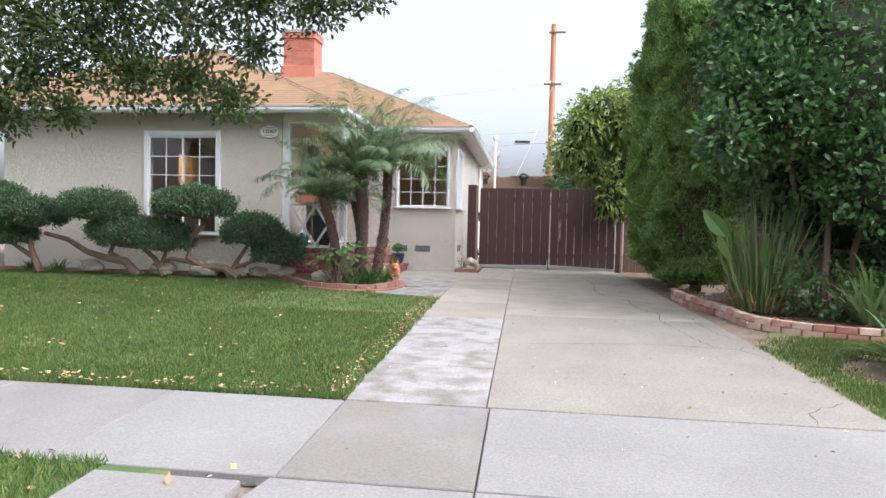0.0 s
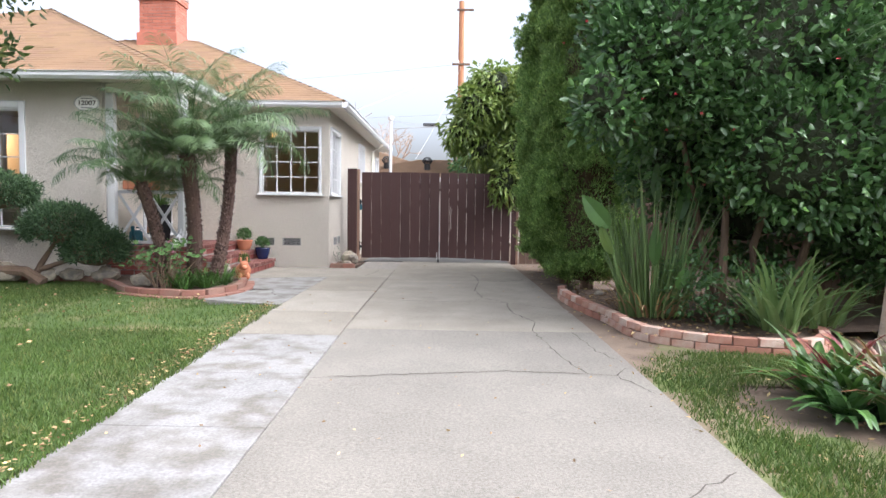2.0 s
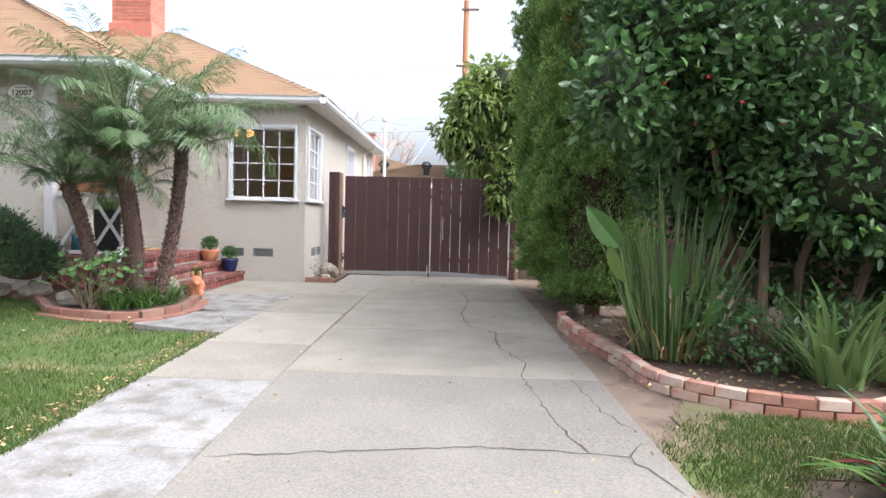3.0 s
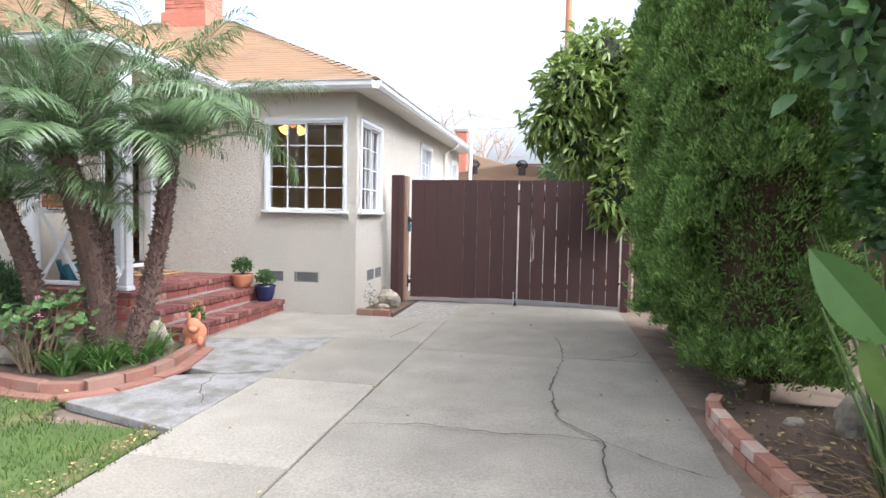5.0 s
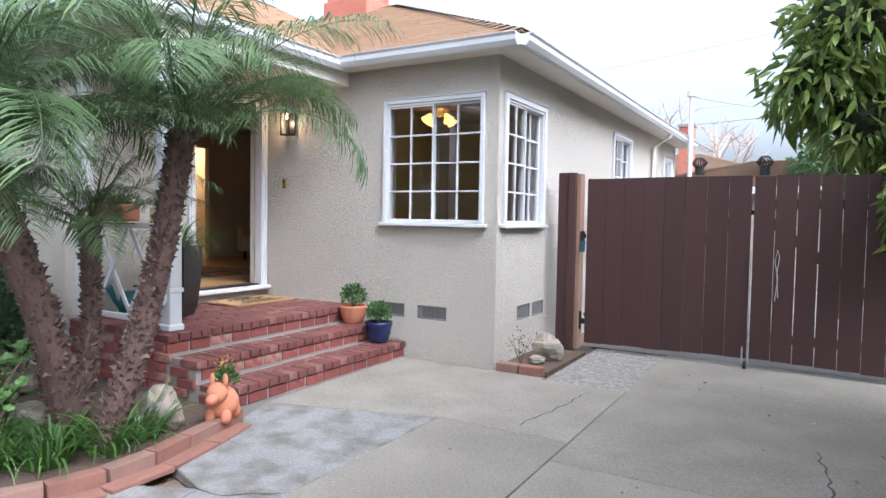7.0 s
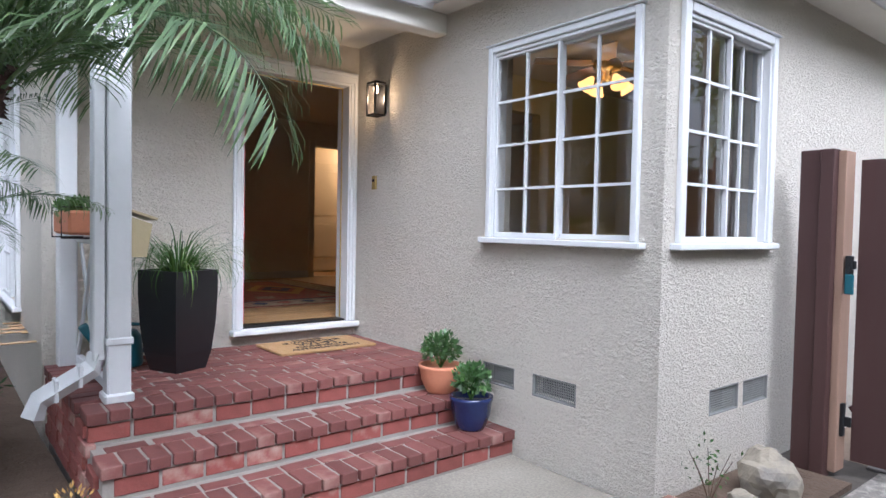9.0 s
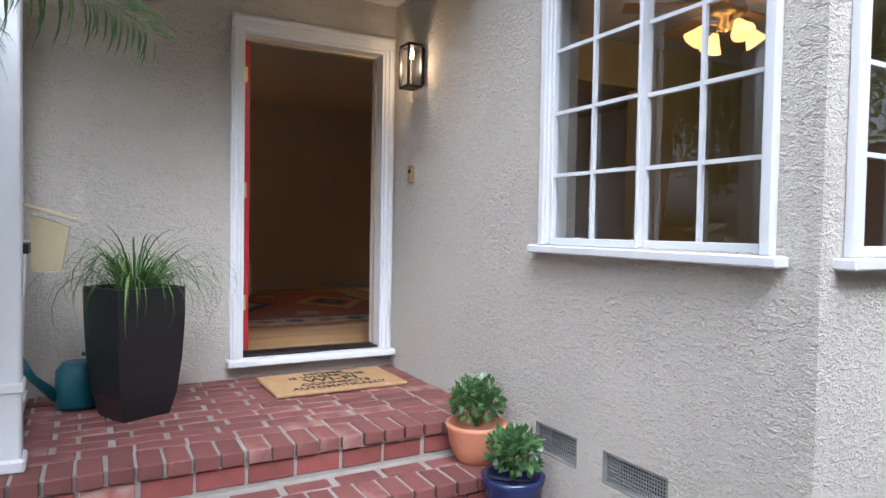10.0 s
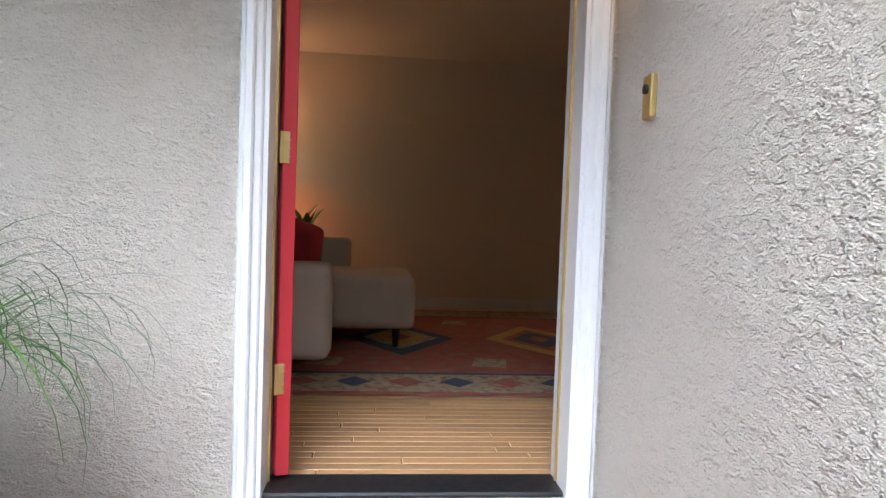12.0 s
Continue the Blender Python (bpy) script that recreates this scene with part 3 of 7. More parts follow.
def grass_cover(x, y):
    """How thick the grass stands: none at the bare dirt, thin towards it."""
    k = 0.5 * noise.noise((x * 3, y * 3, 4)) + 0.35 * noise.noise((x * 9, y * 9, 2))
    d = min(math.hypot((x - 3.9) / 0.7, (y - 4.95) / 0.65) - 1, (x - 2.62 - (y - 5.7) * 0.5) if y > 5.5 else 1.0, (x - right_edge(y)) * 3)
    return max(0.0, min(1.0, d * 2.2 + 0.25 + k)) ** 1.5


SIDE = ground_sheet("lawn", 2.6, 9.0, 3.45, 6.9, 0.06, -0.008, "worn_turf", "thin worn grass beside the driveway", "lawn",
                    lambda x, y: x > right_edge(y) - 0.02 and not bare(x, y), 0.015)
ground_sheet("dirt_strip", 2.4, 12.0, 3.6, 24.0, 0.2, -0.018, "dry_dirt", "bare brown dirt strip along the driveway", "ground", lambda x, y: x > right_edge(min(y, 14.5)) - 0.1, 0.02)


def blades(name, n, x0, x1, y0, y1, inside, height, seed, label, density=None):
    """Grass blades, single triangles, leaning every way."""
    rng = np.random.default_rng(seed)
    x, y = rng.uniform(x0, x1, n), y0 + (y1 - y0) * rng.random(n) ** 1.25
    keep = np.array([inside(a, b) for a, b in zip(x, y)])
    if density:
        keep &= np.array([rng.random() < density(a, b) for a, b in zip(x, y)])
    x, y = x[keep], y[keep]
    n = len(x)
    z = np.interp(y, (0.6, 2.17, 3.44, 8.5, 13.3), (-0.25, -0.21, -0.17, -0.03, 0.0))
    a, h = rng.uniform(0, 2 * np.pi, n), height * rng.uniform(0.5, 1.2, n)
    lean, b = rng.uniform(0.2, 1.0, n) * h, rng.uniform(0, 2 * np.pi, n)
    w = 0.0035 + 0.002 * rng.random(n)
    V = np.empty((n, 3, 3))
    V[:, 0] = np.stack([x - np.cos(a) * w, y - np.sin(a) * w, z - 0.005], 1)
    V[:, 1] = np.stack([x + np.cos(a) * w, y + np.sin(a) * w, z - 0.005], 1)
    V[:, 2] = np.stack([x + np.cos(b) * lean, y + np.sin(b) * lean, z + h], 1)
    me = np_mesh(name, V.reshape(-1, 3), np.arange(3 * n).reshape(-1, 3), "grass_blade")
    return tagged(part(name, me, None, None), label, "grass", kind="stuff")


blades("grass", 330000, -9.5, -0.8, 3.43, 10.4, lambda x, y: on_lawn(x - 0.05, y), 0.042, 5, "short green lawn grass",
       lambda x, y: 0.3 if x > -3.4 - 0.3 * noise.noise((x * 2, y * 2, 0)) and y > 7.0 else (0.95 if noise.noise((x * 0.9, y * 0.9, 3)) > -0.2 else 0.6))
blades("grass", 26000, -4.5, -1.3, 0.9, 2.2, lambda x, y: not (-1.72 < x < -0.95 and y > 1.35), 0.05, 6, "ragged parkway grass")
blades("grass", 95000, 2.62, 7.5, 3.43, 6.5, lambda x, y: x > right_edge(y), 0.04, 7, "thin grass beside the driveway",
       grass_cover)

# ---- house shell ----
S = "stucco"
wall("wall_dining_front", "x", 13.28, 0.16, -4.23, -1.16, -0.1, 3.2, [(-2.52, -2.22, 0.425, 0.565), (-2.055, -1.705, 0.425, 0.565), (-2.458, -1.342, 1.43, 2.655)], S, "cream textured stucco wall with a divided window")
wall("wall_east", "y", -1.16, -0.16, 13.44, 21.85, -0.1, 3.2, [(13.81, 14.15, 0.415, 0.57), (14.21, 14.535, 0.415, 0.57), (13.445, 14.4, 1.43, 2.655), (17.2, 18.15, 1.85, 2.74), (20.7, 21.4, 1.9, 2.7)], S, "cream textured stucco side wall")
wall("wall_entry", "y", -4.23, -0.16, 10.87, 13.44, -0.1, 3.2, [(12.22, 13.19, 0.64, 2.72)], S, "cream textured stucco wall around the front door")
wall("wall_wing_front", "x", 10.87, 0.16, -9.84, -4.39, -0.1, 3.2, [(-6.9, -5.52, 0.78, 2.64)], S, "cream stucco front wall behind clipped shrubs")
wall("wall_west", "y", -10.0, 0.16, 10.87, 21.69, -0.1, 3.2, [], S, "cream stucco wall")
wall("wall_back", "x", 21.85, -0.16, -10.0, -1.32, -0.1, 3.2, [], S, "cream stucco back wall")
# rooms
wall("wall_room_rear", "y", -8.75, -0.1, 11.03, 17.6, 0.5, 3.2, [(15.2, 16.15, 0.64, 2.75)], "plaster", "plain beige living room wall")
wall("wall_room_north", "x", 17.6, 0.1, -8.75, -1.32, 0.5, 3.2, [], "plaster", "plain beige living room wall")
wall("wall_dining_west", "y", -4.2, -0.12, 13.445, 17.6, 0.5, 3.2, [(14.0, 15.6, 0.64, 2.75)], "yellow_plaster", "yellow painted dining room wall")
wall("wall_hall", "y", -10.0 + 0.2, -0.02, 14.0, 17.4, 0.5, 3.2, [], "plaster", "plain cream hall wall")
def ell(z0, z1):
    """An L-shaped slab under or over the rooms."""
    bm = bmesh.new()
    p = [(-9.84, 11.03), (-4.39, 11.03), (-4.39, 13.44), (-1.32, 13.44), (-1.32, 17.6), (-9.84, 17.6)]
    lo, hi = ([bm.verts.new((*q, z)) for q in p] for z in (z0, z1))
    bm.faces.new(lo[::-1])
    bm.faces.new(hi)
    for i in range(6):
        bm.faces.new((lo[i], lo[(i + 1) % 6], hi[(i + 1) % 6], hi[i]))
    return bm


tagged(part("floor_boards_base", ell(0.3, 0.632), "oak_floor", None), "polished honey oak strip floor", "floor", kind="structure")
tagged(part("ceiling", ell(3.13, 3.3), "plaster", None), "plain off-white room ceiling", "ceiling", kind="structure")
part("baseboard", boxes((-8.75, -8.732, 11.03, 15.2, 0.632, 0.74)), "white_paint", None)
tagged(bpy.data.objects["baseboard"], "white painted baseboard", "baseboard", kind="structure")


# ---- roof ----
def hip_roof(x0, x1, y0, y1, z, slope, seed, near):
    """A hipped roof with its ridge along its longer side; shingle courses on the south and east slopes."""
    roof = thing("roof", "tan asphalt shingle hipped roof", "roof", kind="structure")
    h = min(x1 - x0, y1 - y0) / 2
    zr = z + h * slope
    bm = bmesh.new()
    c = [bm.verts.new(p) for p in ((x0, y0, z), (x1, y0, z), (x1, y1, z), (x0, y1, z))]
    along_x = x1 - x0 > y1 - y0
    r = [bm.verts.new(p) for p in ((x0 + h, y0 + h, zr), (x1 - h, y1 - h, zr))]
    faces = ((c[0], c[1], r[1], r[0]), (c[1], c[2], r[1]), (c[2], c[3], r[0], r[1]), (c[3], c[0], r[0])) if along_x else ((c[0], c[1], r[0]), (c[1], c[2], r[1], r[0]), (c[2], c[3], r[1]), (c[3], c[0], r[0], r[1]))
    for f in faces:
        bm.faces.new(f)
    part("roof_deck", bm, "shingle", roof)
    rng = np.random.default_rng(seed)
    V, F = [], []
    course, tab, lift = 0.145, 0.30, 0.022
    k = math.sqrt(1 + slope * slope)
    pieces = []
    for side in ("s", "e"):
        n = int(h * k / course)
        for i in range(n + 1):
            d0, d1 = i * course / k, min(h, (i + 1.25) * course / k)
            if d0 > h:
                break
            a, b = (x0 + d0, x1 - d0) if side == "s" else (y0 + d0, y1 - d0)
            u = a - rng.random() * tab
            while u < b:
                w = tab * rng.uniform(0.8, 1.2)
                p, q = max(a, u), min(b, u + w - 0.006)
                u += w
                if q - p < 0.03:
                    continue
                pu, qu = max(p, (x0 if side == "s" else y0) + d1), min(q, (x1 if side == "s" else y1) - d1)
                if qu < pu:
                    pu = qu = (pu + qu) / 2
                e = lift * rng.uniform(0.7, 1.3)
                lo, hi = z + d0 * slope, z + d1 * slope
                if side == "s":
                    vs = [(p, y0 + d0, lo + e), (q, y0 + d0, lo + e), (qu, y0 + d1, hi + 0.004), (pu, y0 + d1, hi + 0.004), (p, y0 + d0, lo - 0.004), (q, y0 + d0, lo - 0.004)]
                else:
                    vs = [(x1 - d0, p, lo + e), (x1 - d0, q, lo + e), (x1 - d1, qu, hi + 0.004), (x1 - d1, pu, hi + 0.004), (x1 - d0, p, lo - 0.004), (x1 - d0, q, lo - 0.004)]
                pieces.append(((p + q) / 2 if side == "s" else x1 - d0, y0 + d0 if side == "s" else (p + q) / 2, vs))
    pieces.sort(key=lambda s: math.hypot(s[0] - near[0], s[1] - near[1]))
    for j, (_, _, vs) in enumerate(pieces):
        if j < 150:
            part("shingle", np_mesh("shingle", vs, [(0, 1, 2, 3), (0, 4, 5, 1)], "shingle"), None, roof)
        else:
            o = len(V)
            V += vs
            F += [(o, o + 1, o + 2, o + 3), (o, o + 4, o + 5, o + 1)]
    part("shingles", np_mesh("shingles", V, F, "shingle"), None, roof)["kind"] = "stuff"
    # hip caps
    for a, b in (((x1, y0, z), (x1 - h, y0 + h, zr)), ((x0, y0, z), (x0 + h, y0 + h, zr)), ((x0 + h, y0 + h, zr), (x1 - h, y1 - h, zr))):
        a, b = Vector(a), Vector(b)
        n = int((b - a).length / 0.2)
        bm = bmesh.new()
        for i in range(n):
            p, q = a.lerp(b, i / n), a.lerp(b, (i + 1.15) / n)
            d = (q - p).normalized()
            s = d.cross(Vector((0, 0, 1))).normalized() * 0.11
            up, dn = Vector((0, 0, 0.035)), Vector((0, 0, -0.03))
            v = [bm.verts.new(t) for t in (p - s + dn + up * 0.6, p + up, p + s + dn + up * 0.6, q - s + dn, q + up * 0.4, q + s + dn)]
            bm.faces.new((v[0], v[1], v[4], v[3]))
            bm.faces.new((v[1], v[2], v[5], v[4]))
        part("hip_cap", bm, "shingle", roof)
    return roof


def eaves(name, pts, z, out, label):
    """Gutter along a line of (x, y) points, with fascia behind."""
    g = thing(name, label, "gutter", kind="structure")
    for (xa, ya), (xb, yb) in zip(pts, pts[1:]):
        d = Vector((xb - xa, yb - ya, 0)).normalized()
        o = Vector((d.y, -d.x, 0)) * out
        prof = [(0.0, 0.0), (0.0, -0.10), (0.06, -0.115), (0.095, -0.07), (0.095, -0.025), (0.115, -0.005), (0.115, 0.0), (0.09, -0.005), (0.02, -0.01)]
        bm = bmesh.new()
        rings = []
        for p in (Vector((xa, ya, z)), Vector((xb, yb, z))):
            rings.append([bm.verts.new(p + o * a + Vector((0, 0, b))) for a, b in prof])
        m = len(prof)
        for i in range(m):
            bm.faces.new((rings[0][i], rings[0][(i + 1) % m], rings[1][(i + 1) % m], rings[1][i]))
        bm.faces.new(rings[0][::-1])
        bm.faces.new(rings[1])
        part("gutter_run", bm, "white_paint", g)
        bm = bmesh.new()
        tube(bm, [Vector((xa, ya, z - 0.09)) - o * 0.012, Vector((xb, yb, z - 0.09)) - o * 0.012], 0.012, 4)
        n = int(Vector((xb - xa, yb - ya, 0)).length / 0.9)
        for i in range(n):
            p = Vector((xa, ya, z)).lerp(Vector((xb, yb, z)), (i + 0.5) / n)
            a = Vector((d.x, d.y, 0)) * 0.012
            q = [p - a + o * 0.12 + Vector((0, 0, 0.004)), p + a + o * 0.12 + Vector((0, 0, 0.004)), p + a - o * 0.01 + Vector((0, 0, 0.01)), p - a - o * 0.01 + Vector((0, 0, 0.01))]
            vs = [bm.verts.new(v) for v in q] + [bm.verts.new(v + Vector((0, 0, -0.006))) for v in q]
            for f in ((0, 1, 2, 3), (4, 7, 6, 5), (0, 4, 5, 1), (2, 6, 7, 3)):
                bm.faces.new([vs[k] for k in f])
        part("bracket", bm, "white_paint", g)
    return g


ROOF_MAIN = hip_roof(-11.85, -0.84, 13.05, 22.2, 3.165, 0.489, 3, (-0.8, 13.0))
ROOF_WING = hip_roof(-12.6, -2.93, 10.5, 21.8, 3.14, 0.485, 4, (-2.9, 10.5))
eaves("gutter", [(-2.86, 13.06), (-0.86, 13.06)], 3.15, 1, "white painted metal gutter on the dining room eave")
eaves("gutter", [(-0.86, 13.05), (-0.86, 22.2)], 3.15, 1, "white painted metal gutter on the side eave")
eaves("gutter", [(-12.6, 10.52), (-2.95, 10.52)], 3.13, 1, "white painted metal gutter on the wing eave")
eaves("gutter", [(-2.95, 10.51), (-2.95, 13.06)], 3.13, 1, "white painted metal gutter on the porch eave")
tagged(part("soffit", boxes((-2.97, -0.88, 13.08, 13.28, 3.05, 3.07), (-1.16, -0.88, 13.285, 22.1, 3.05, 3.07), (-12.5, -2.97, 10.54, 10.87, 3.05, 3.07), (-4.23, -2.97, 10.872, 13.28, 3.051, 3.07)),
            "soffit_paint", None), "cream painted boarded eave soffit", "soffit", kind="structure")
tagged(part("porch_beam", boxes((-3.12, -2.99, 10.95, 13.28, 2.9, 3.05), (-4.23, -3.12, 10.95, 11.08, 2.9, 3.05), bevel=0.008), "soffit_paint", None), "cream painted porch beam", "beam", kind="structure")

chimney = thing("chimney", "red brick chimney above the roof", "chimney", at=(-0.70, 1.70, 0.52))
part("core", boxes((-5.98, -5.08, 15.5, 16.2, 4.0, 5.95)), "mortar", chimney)
part("flashing", boxes((-6.04, -5.02, 15.44, 16.26, 4.2, 4.98), bevel=0.01), "chimney_brick", chimney, "pink painted base")
_bk = None
for r in range(12):
    zz = 4.99 + r * 0.078
    grow = 0.0 if r < 10 else 0.04
    for face in ("s", "e"):
        L = 0.9 if face == "s" else 0.7
        n = int(L / 0.225)
        for i in range(n + (r % 2)):
            a0 = max(0.0, i * 0.225 - (r % 2) * 0.1125)
            a1 = min(L, i * 0.225 - (r % 2) * 0.1125 + 0.215)
            if i == n + (r % 2) - 1:
                a1 = L
            bm = boxes((-5.98 + a0 - grow, -5.98 + a1 + grow, 15.485 - grow, 15.52, zz, zz + 0.066)) if face == "s" else boxes((-5.1, -5.065 + grow, 15.5 + a0, 15.5 + a1, zz, zz + 0.066))
            part("brick", bm, "chimney_brick", chimney)
part("cap", boxes((-6.04, -5.02, 15.44, 16.26, 5.93, 6.02), bevel=0.01), "mortar", chimney, "concrete cap")


# ---- windows, door and porch ----
def mapped(facing, at):
    """Box from (u0, u1, w0, w1, z0, z1): u along the wall, w outwards."""
    def f(u0, u1, w0, w1, z0, z1):
        if facing == "south":
            return (u0, u1, at - w1, at - w0, z0, z1)
        return (at + w0, at + w1, u0, u1, z0, z1)
    return f


def window(name, facing, at, u0, u1, z0, z1, rows, label, casing=0.045, cols=2):
    win = thing(name, label, "window", kind="structure")
    B = mapped(facing, at)
    frame_bm = boxes(B(u0 - casing, u0, 0.0, 0.035, z0 - 0.008, z1 + casing), B(u1, u1 + casing, 0.0, 0.035, z0 - 0.008, z1 + casing), B(u0, u1, 0.0, 0.035, z1, z1 + casing),
                     B(u0, u0 + 0.012, -0.1, 0.02, z0, z1), B(u1 - 0.012, u1, -0.1, 0.02, z0, z1), B(u0 + 0.012, u1 - 0.012, -0.1, 0.02, z1 - 0.025, z1),
                     B(u0 - casing - 0.012, u1 + casing + 0.012, 0.0, 0.05, z1 + casing, z1 + casing + 0.012), bevel=0.005)
    part("window_frame", frame_bm, "white_paint", win)
    part("window_sill", boxes(B(u0 - casing - 0.04, u1 + casing + 0.04, -0.1, 0.065, z0 - 0.045, z0 - 0.008), bevel=0.006), "white_paint", win)
    mid = (u0 + u1) / 2
    halves = ((u0 + 0.013, mid + 0.012, -0.012), (mid - 0.012, u1 - 0.013, -0.049))
    for a, b, w in halves:
        part("sash", boxes(B(a, a + 0.018, w - 0.015, w + 0.02, z0 - 0.006, z1 - 0.026), B(b - 0.018, b, w - 0.015, w + 0.02, z0 - 0.006, z1 - 0.026),
                           B(a + 0.018, b - 0.018, w - 0.015, w + 0.02, z0 - 0.006, z0 + 0.028), B(a + 0.018, b - 0.018, w - 0.015, w + 0.02, z1 - 0.044, z1 - 0.026), bevel=0.003), "white_paint", win)
        g0, g1, h0, h1 = a + 0.018, b - 0.018, z0 + 0.028, z1 - 0.044
        us = [g0 + (g1 - g0) * i / cols for i in range(cols + 1)]
        hs = [h0 + (h1 - h0) * j / rows for j in range(rows + 1)]
        for u in us[1:-1]:
            part("muntin", boxes(B(u - 0.008, u + 0.008, w - 0.004, w + 0.014, h0, h1)), "white_paint", win)
        for h in hs[1:-1]:
            part("muntin", boxes(B(g0, g1, w - 0.004, w + 0.012, h - 0.008, h + 0.008)), "white_paint", win)
        for p, q in zip(us, us[1:]):
            for r, s in zip(hs, hs[1:]):
                x0, x1, y0, y1, za, zb = B(p, q, w - 0.006, w - 0.006, r, s)
                vs = [(x0, y0, za), (x1, y1, za), (x1, y1, zb), (x0, y0, zb)]
                pane = part("pane", np_mesh("pane", vs, [(0, 1, 2, 3)], "pane_glass"), None, win)
                pane.visible_shadow = False
    return win


window("window_1", "south", 13.28, -2.458, -1.342, 1.43, 2.655, 4, "white divided sliding window with lit dining room behind", casing=0.042)
window("window_2", "east", -1.16, 13.445, 14.4, 1.43, 2.655, 4, "white divided sliding window on the side wall", casing=0.055)
window("window_3", "south", 10.87, -6.9, -5.52, 0.78, 2.64, 5, "tall white divided window above clipped shrubs", casing=0.09)
window("window_4", "east", -1.16, 17.2, 18.15, 1.85, 2.74, 3, "small white divided side window")
window("window_5", "east", -1.16, 20.7, 21.4, 1.9, 2.7, 3, "small white divided side window")


def vent(facing, at, u0, u1, z0, z1):
    v = thing("foundation_vent", "grey wire mesh foundation vent in the stucco", "vent", group="foundation vents")
    B = mapped(facing, at)
    part("frame", boxes(B(u0, u1, -0.03, 0.0, z0, z0 + 0.007), B(u0, u1, -0.03, 0.0, z1 - 0.007, z1), B(u0, u0 + 0.007, -0.03, 0.0, z0 + 0.007, z1 - 0.007), B(u1 - 0.007, u1, -0.03, 0.0, z0 + 0.007, z1 - 0.007)), "mesh_screen", v)
    part("backing", boxes(B(u0, u1, -0.12, -0.1, z0, z1)), "black_metal", v)
    bm = bmesh.new()
    n = int((u1 - u0) / 0.014)
    for i in range(1, n):
        u = u0 + (u1 - u0) * i / n
        box(bm, *B(u - 0.0022, u + 0.0022, -0.022, -0.018, z0 + 0.01, z1 - 0.01))
    m = int((z1 - z0) / 0.014)
    for i in range(1, m):
        z = z0 + (z1 - z0) * i / m
        box(bm, *B(u0 + 0.01, u1 - 0.01, -0.0175, -0.014, z - 0.0022, z + 0.0022))
    part("wire_mesh", bm, "mesh_screen", v)


vent("south", 13.28, -2.52, -2.22, 0.425, 0.565)
vent("south", 13.28, -2.055, -1.705, 0.425, 0.565)
vent("east", -1.16, 13.81, 14.15, 0.415, 0.57)
vent("east", -1.16, 14.21, 14.535, 0.415, 0.57)

# front door
doorway = thing("door_frame", "white painted front door casing with a sill", "door frame", kind="structure")
B = mapped("east", -4.23)
part("casing", boxes(B(12.15, 12.22, 0, 0.03, 0.64, 2.72), B(13.19, 13.262, 0, 0.03, 0.64, 2.72), B(12.15, 13.262, 0, 0.03, 2.72, 2.82),
                     B(12.165, 12.195, 0.03, 0.045, 0.64, 2.735), B(13.215, 13.245, 0.03, 0.045, 0.64, 2.735), B(12.165, 13.245, 0.03, 0.045, 2.775, 2.805), bevel=0.006), "white_paint", doorway)
part("jamb", boxes(B(12.221, 12.235, -0.17, 0.02, 0.64, 2.70), B(13.175, 13.189, -0.17, 0.02, 0.64, 2.70), B(12.221, 13.189, -0.17, 0.02, 2.70, 2.719)), "white_paint", doorway)
part("weather_strip", boxes(B(12.235, 12.243, -0.1, -0.09, 0.66, 2.70), B(13.167, 13.175, -0.1, -0.09, 0.66, 2.70), B(12.243, 13.167, -0.1, -0.09, 2.69, 2.70)), "brass", doorway, "thin brass weather strip")
part("sill", boxes(B(12.13, 13.272, 0.0, 0.09, 0.595, 0.64), bevel=0.008), "white_paint", doorway)
part("threshold", boxes(B(12.221, 13.189, -0.17, -0.01, 0.6, 0.655), bevel=0.006), "black_metal", doorway, "dark worn threshold")
door = thing("front_door", "red painted front door swung open inwards", "door", at=(-4.385, 12.24, 0, 0, 0, 19))
part("leaf", boxes((-0.87, 0.05, -0.0, 0.045, 0.67, 2.69), bevel=0.003), "red_paint", door)
for z in (0.935, 1.67, 2.42):
    h = part("hinge", boxes((0.051, 0.0535, 0.0, 0.022, z, z + 0.1), (0.0505, 0.06, -0.01, 0.0, z, z + 0.1), bevel=0.001), "brass", door, "worn brass butt hinge")
    bm = bmesh.new()
    for dz in (0.02, 0.045, 0.07, 0.09):
        lathe(bm, [(0.004, 0.0), (0.004, 0.004)], 8, (0.054, 0.02, z + dz))
    part("screw", bm, "steel", h)
bm = bmesh.new()
lathe(bm, [(0.028, 0.0), (0.03, 0.02), (0.02, 0.045), (0.0, 0.05)], 16)
bmesh.ops.transform(bm, matrix=pose(-0.82, 0.045, 1.6, -90), verts=bm.verts)
part("knob", bm, "brass", door)

# porch
porch = thing("porch", "red brick porch with three brick steps", "porch", kind="structure")
T = (0.17, 0.34, 0.51)
E = (-2.2, -2.53, -2.87)
Y0, Y1 = 10.9, 13.275
for k, x_in in ((2, -4.23), (1, E[2] - 0.012), (0, E[1] - 0.012)):
    part("core", boxes((x_in, E[k] - 0.012, Y0 + 0.01, Y1, -0.1, T[k] - 0.007)), "mortar", porch, "grey mortar")


def brick_mesh(name, lx, ly, lz, material):
    me = bpy.data.meshes.new(name)
    bm = boxes((-lx / 2, lx / 2, -ly / 2, ly / 2, -lz / 2, lz / 2), bevel=0.004)
    bm.to_mesh(me)
    bm.free()
    me.materials.append(MATS[material])
    return me


HEADER = brick_mesh("header", 0.205, 0.094, 0.06, "porch_paver")
STRETCH = brick_mesh("stretcher", 0.094, 0.2, 0.05, "porch_paver")
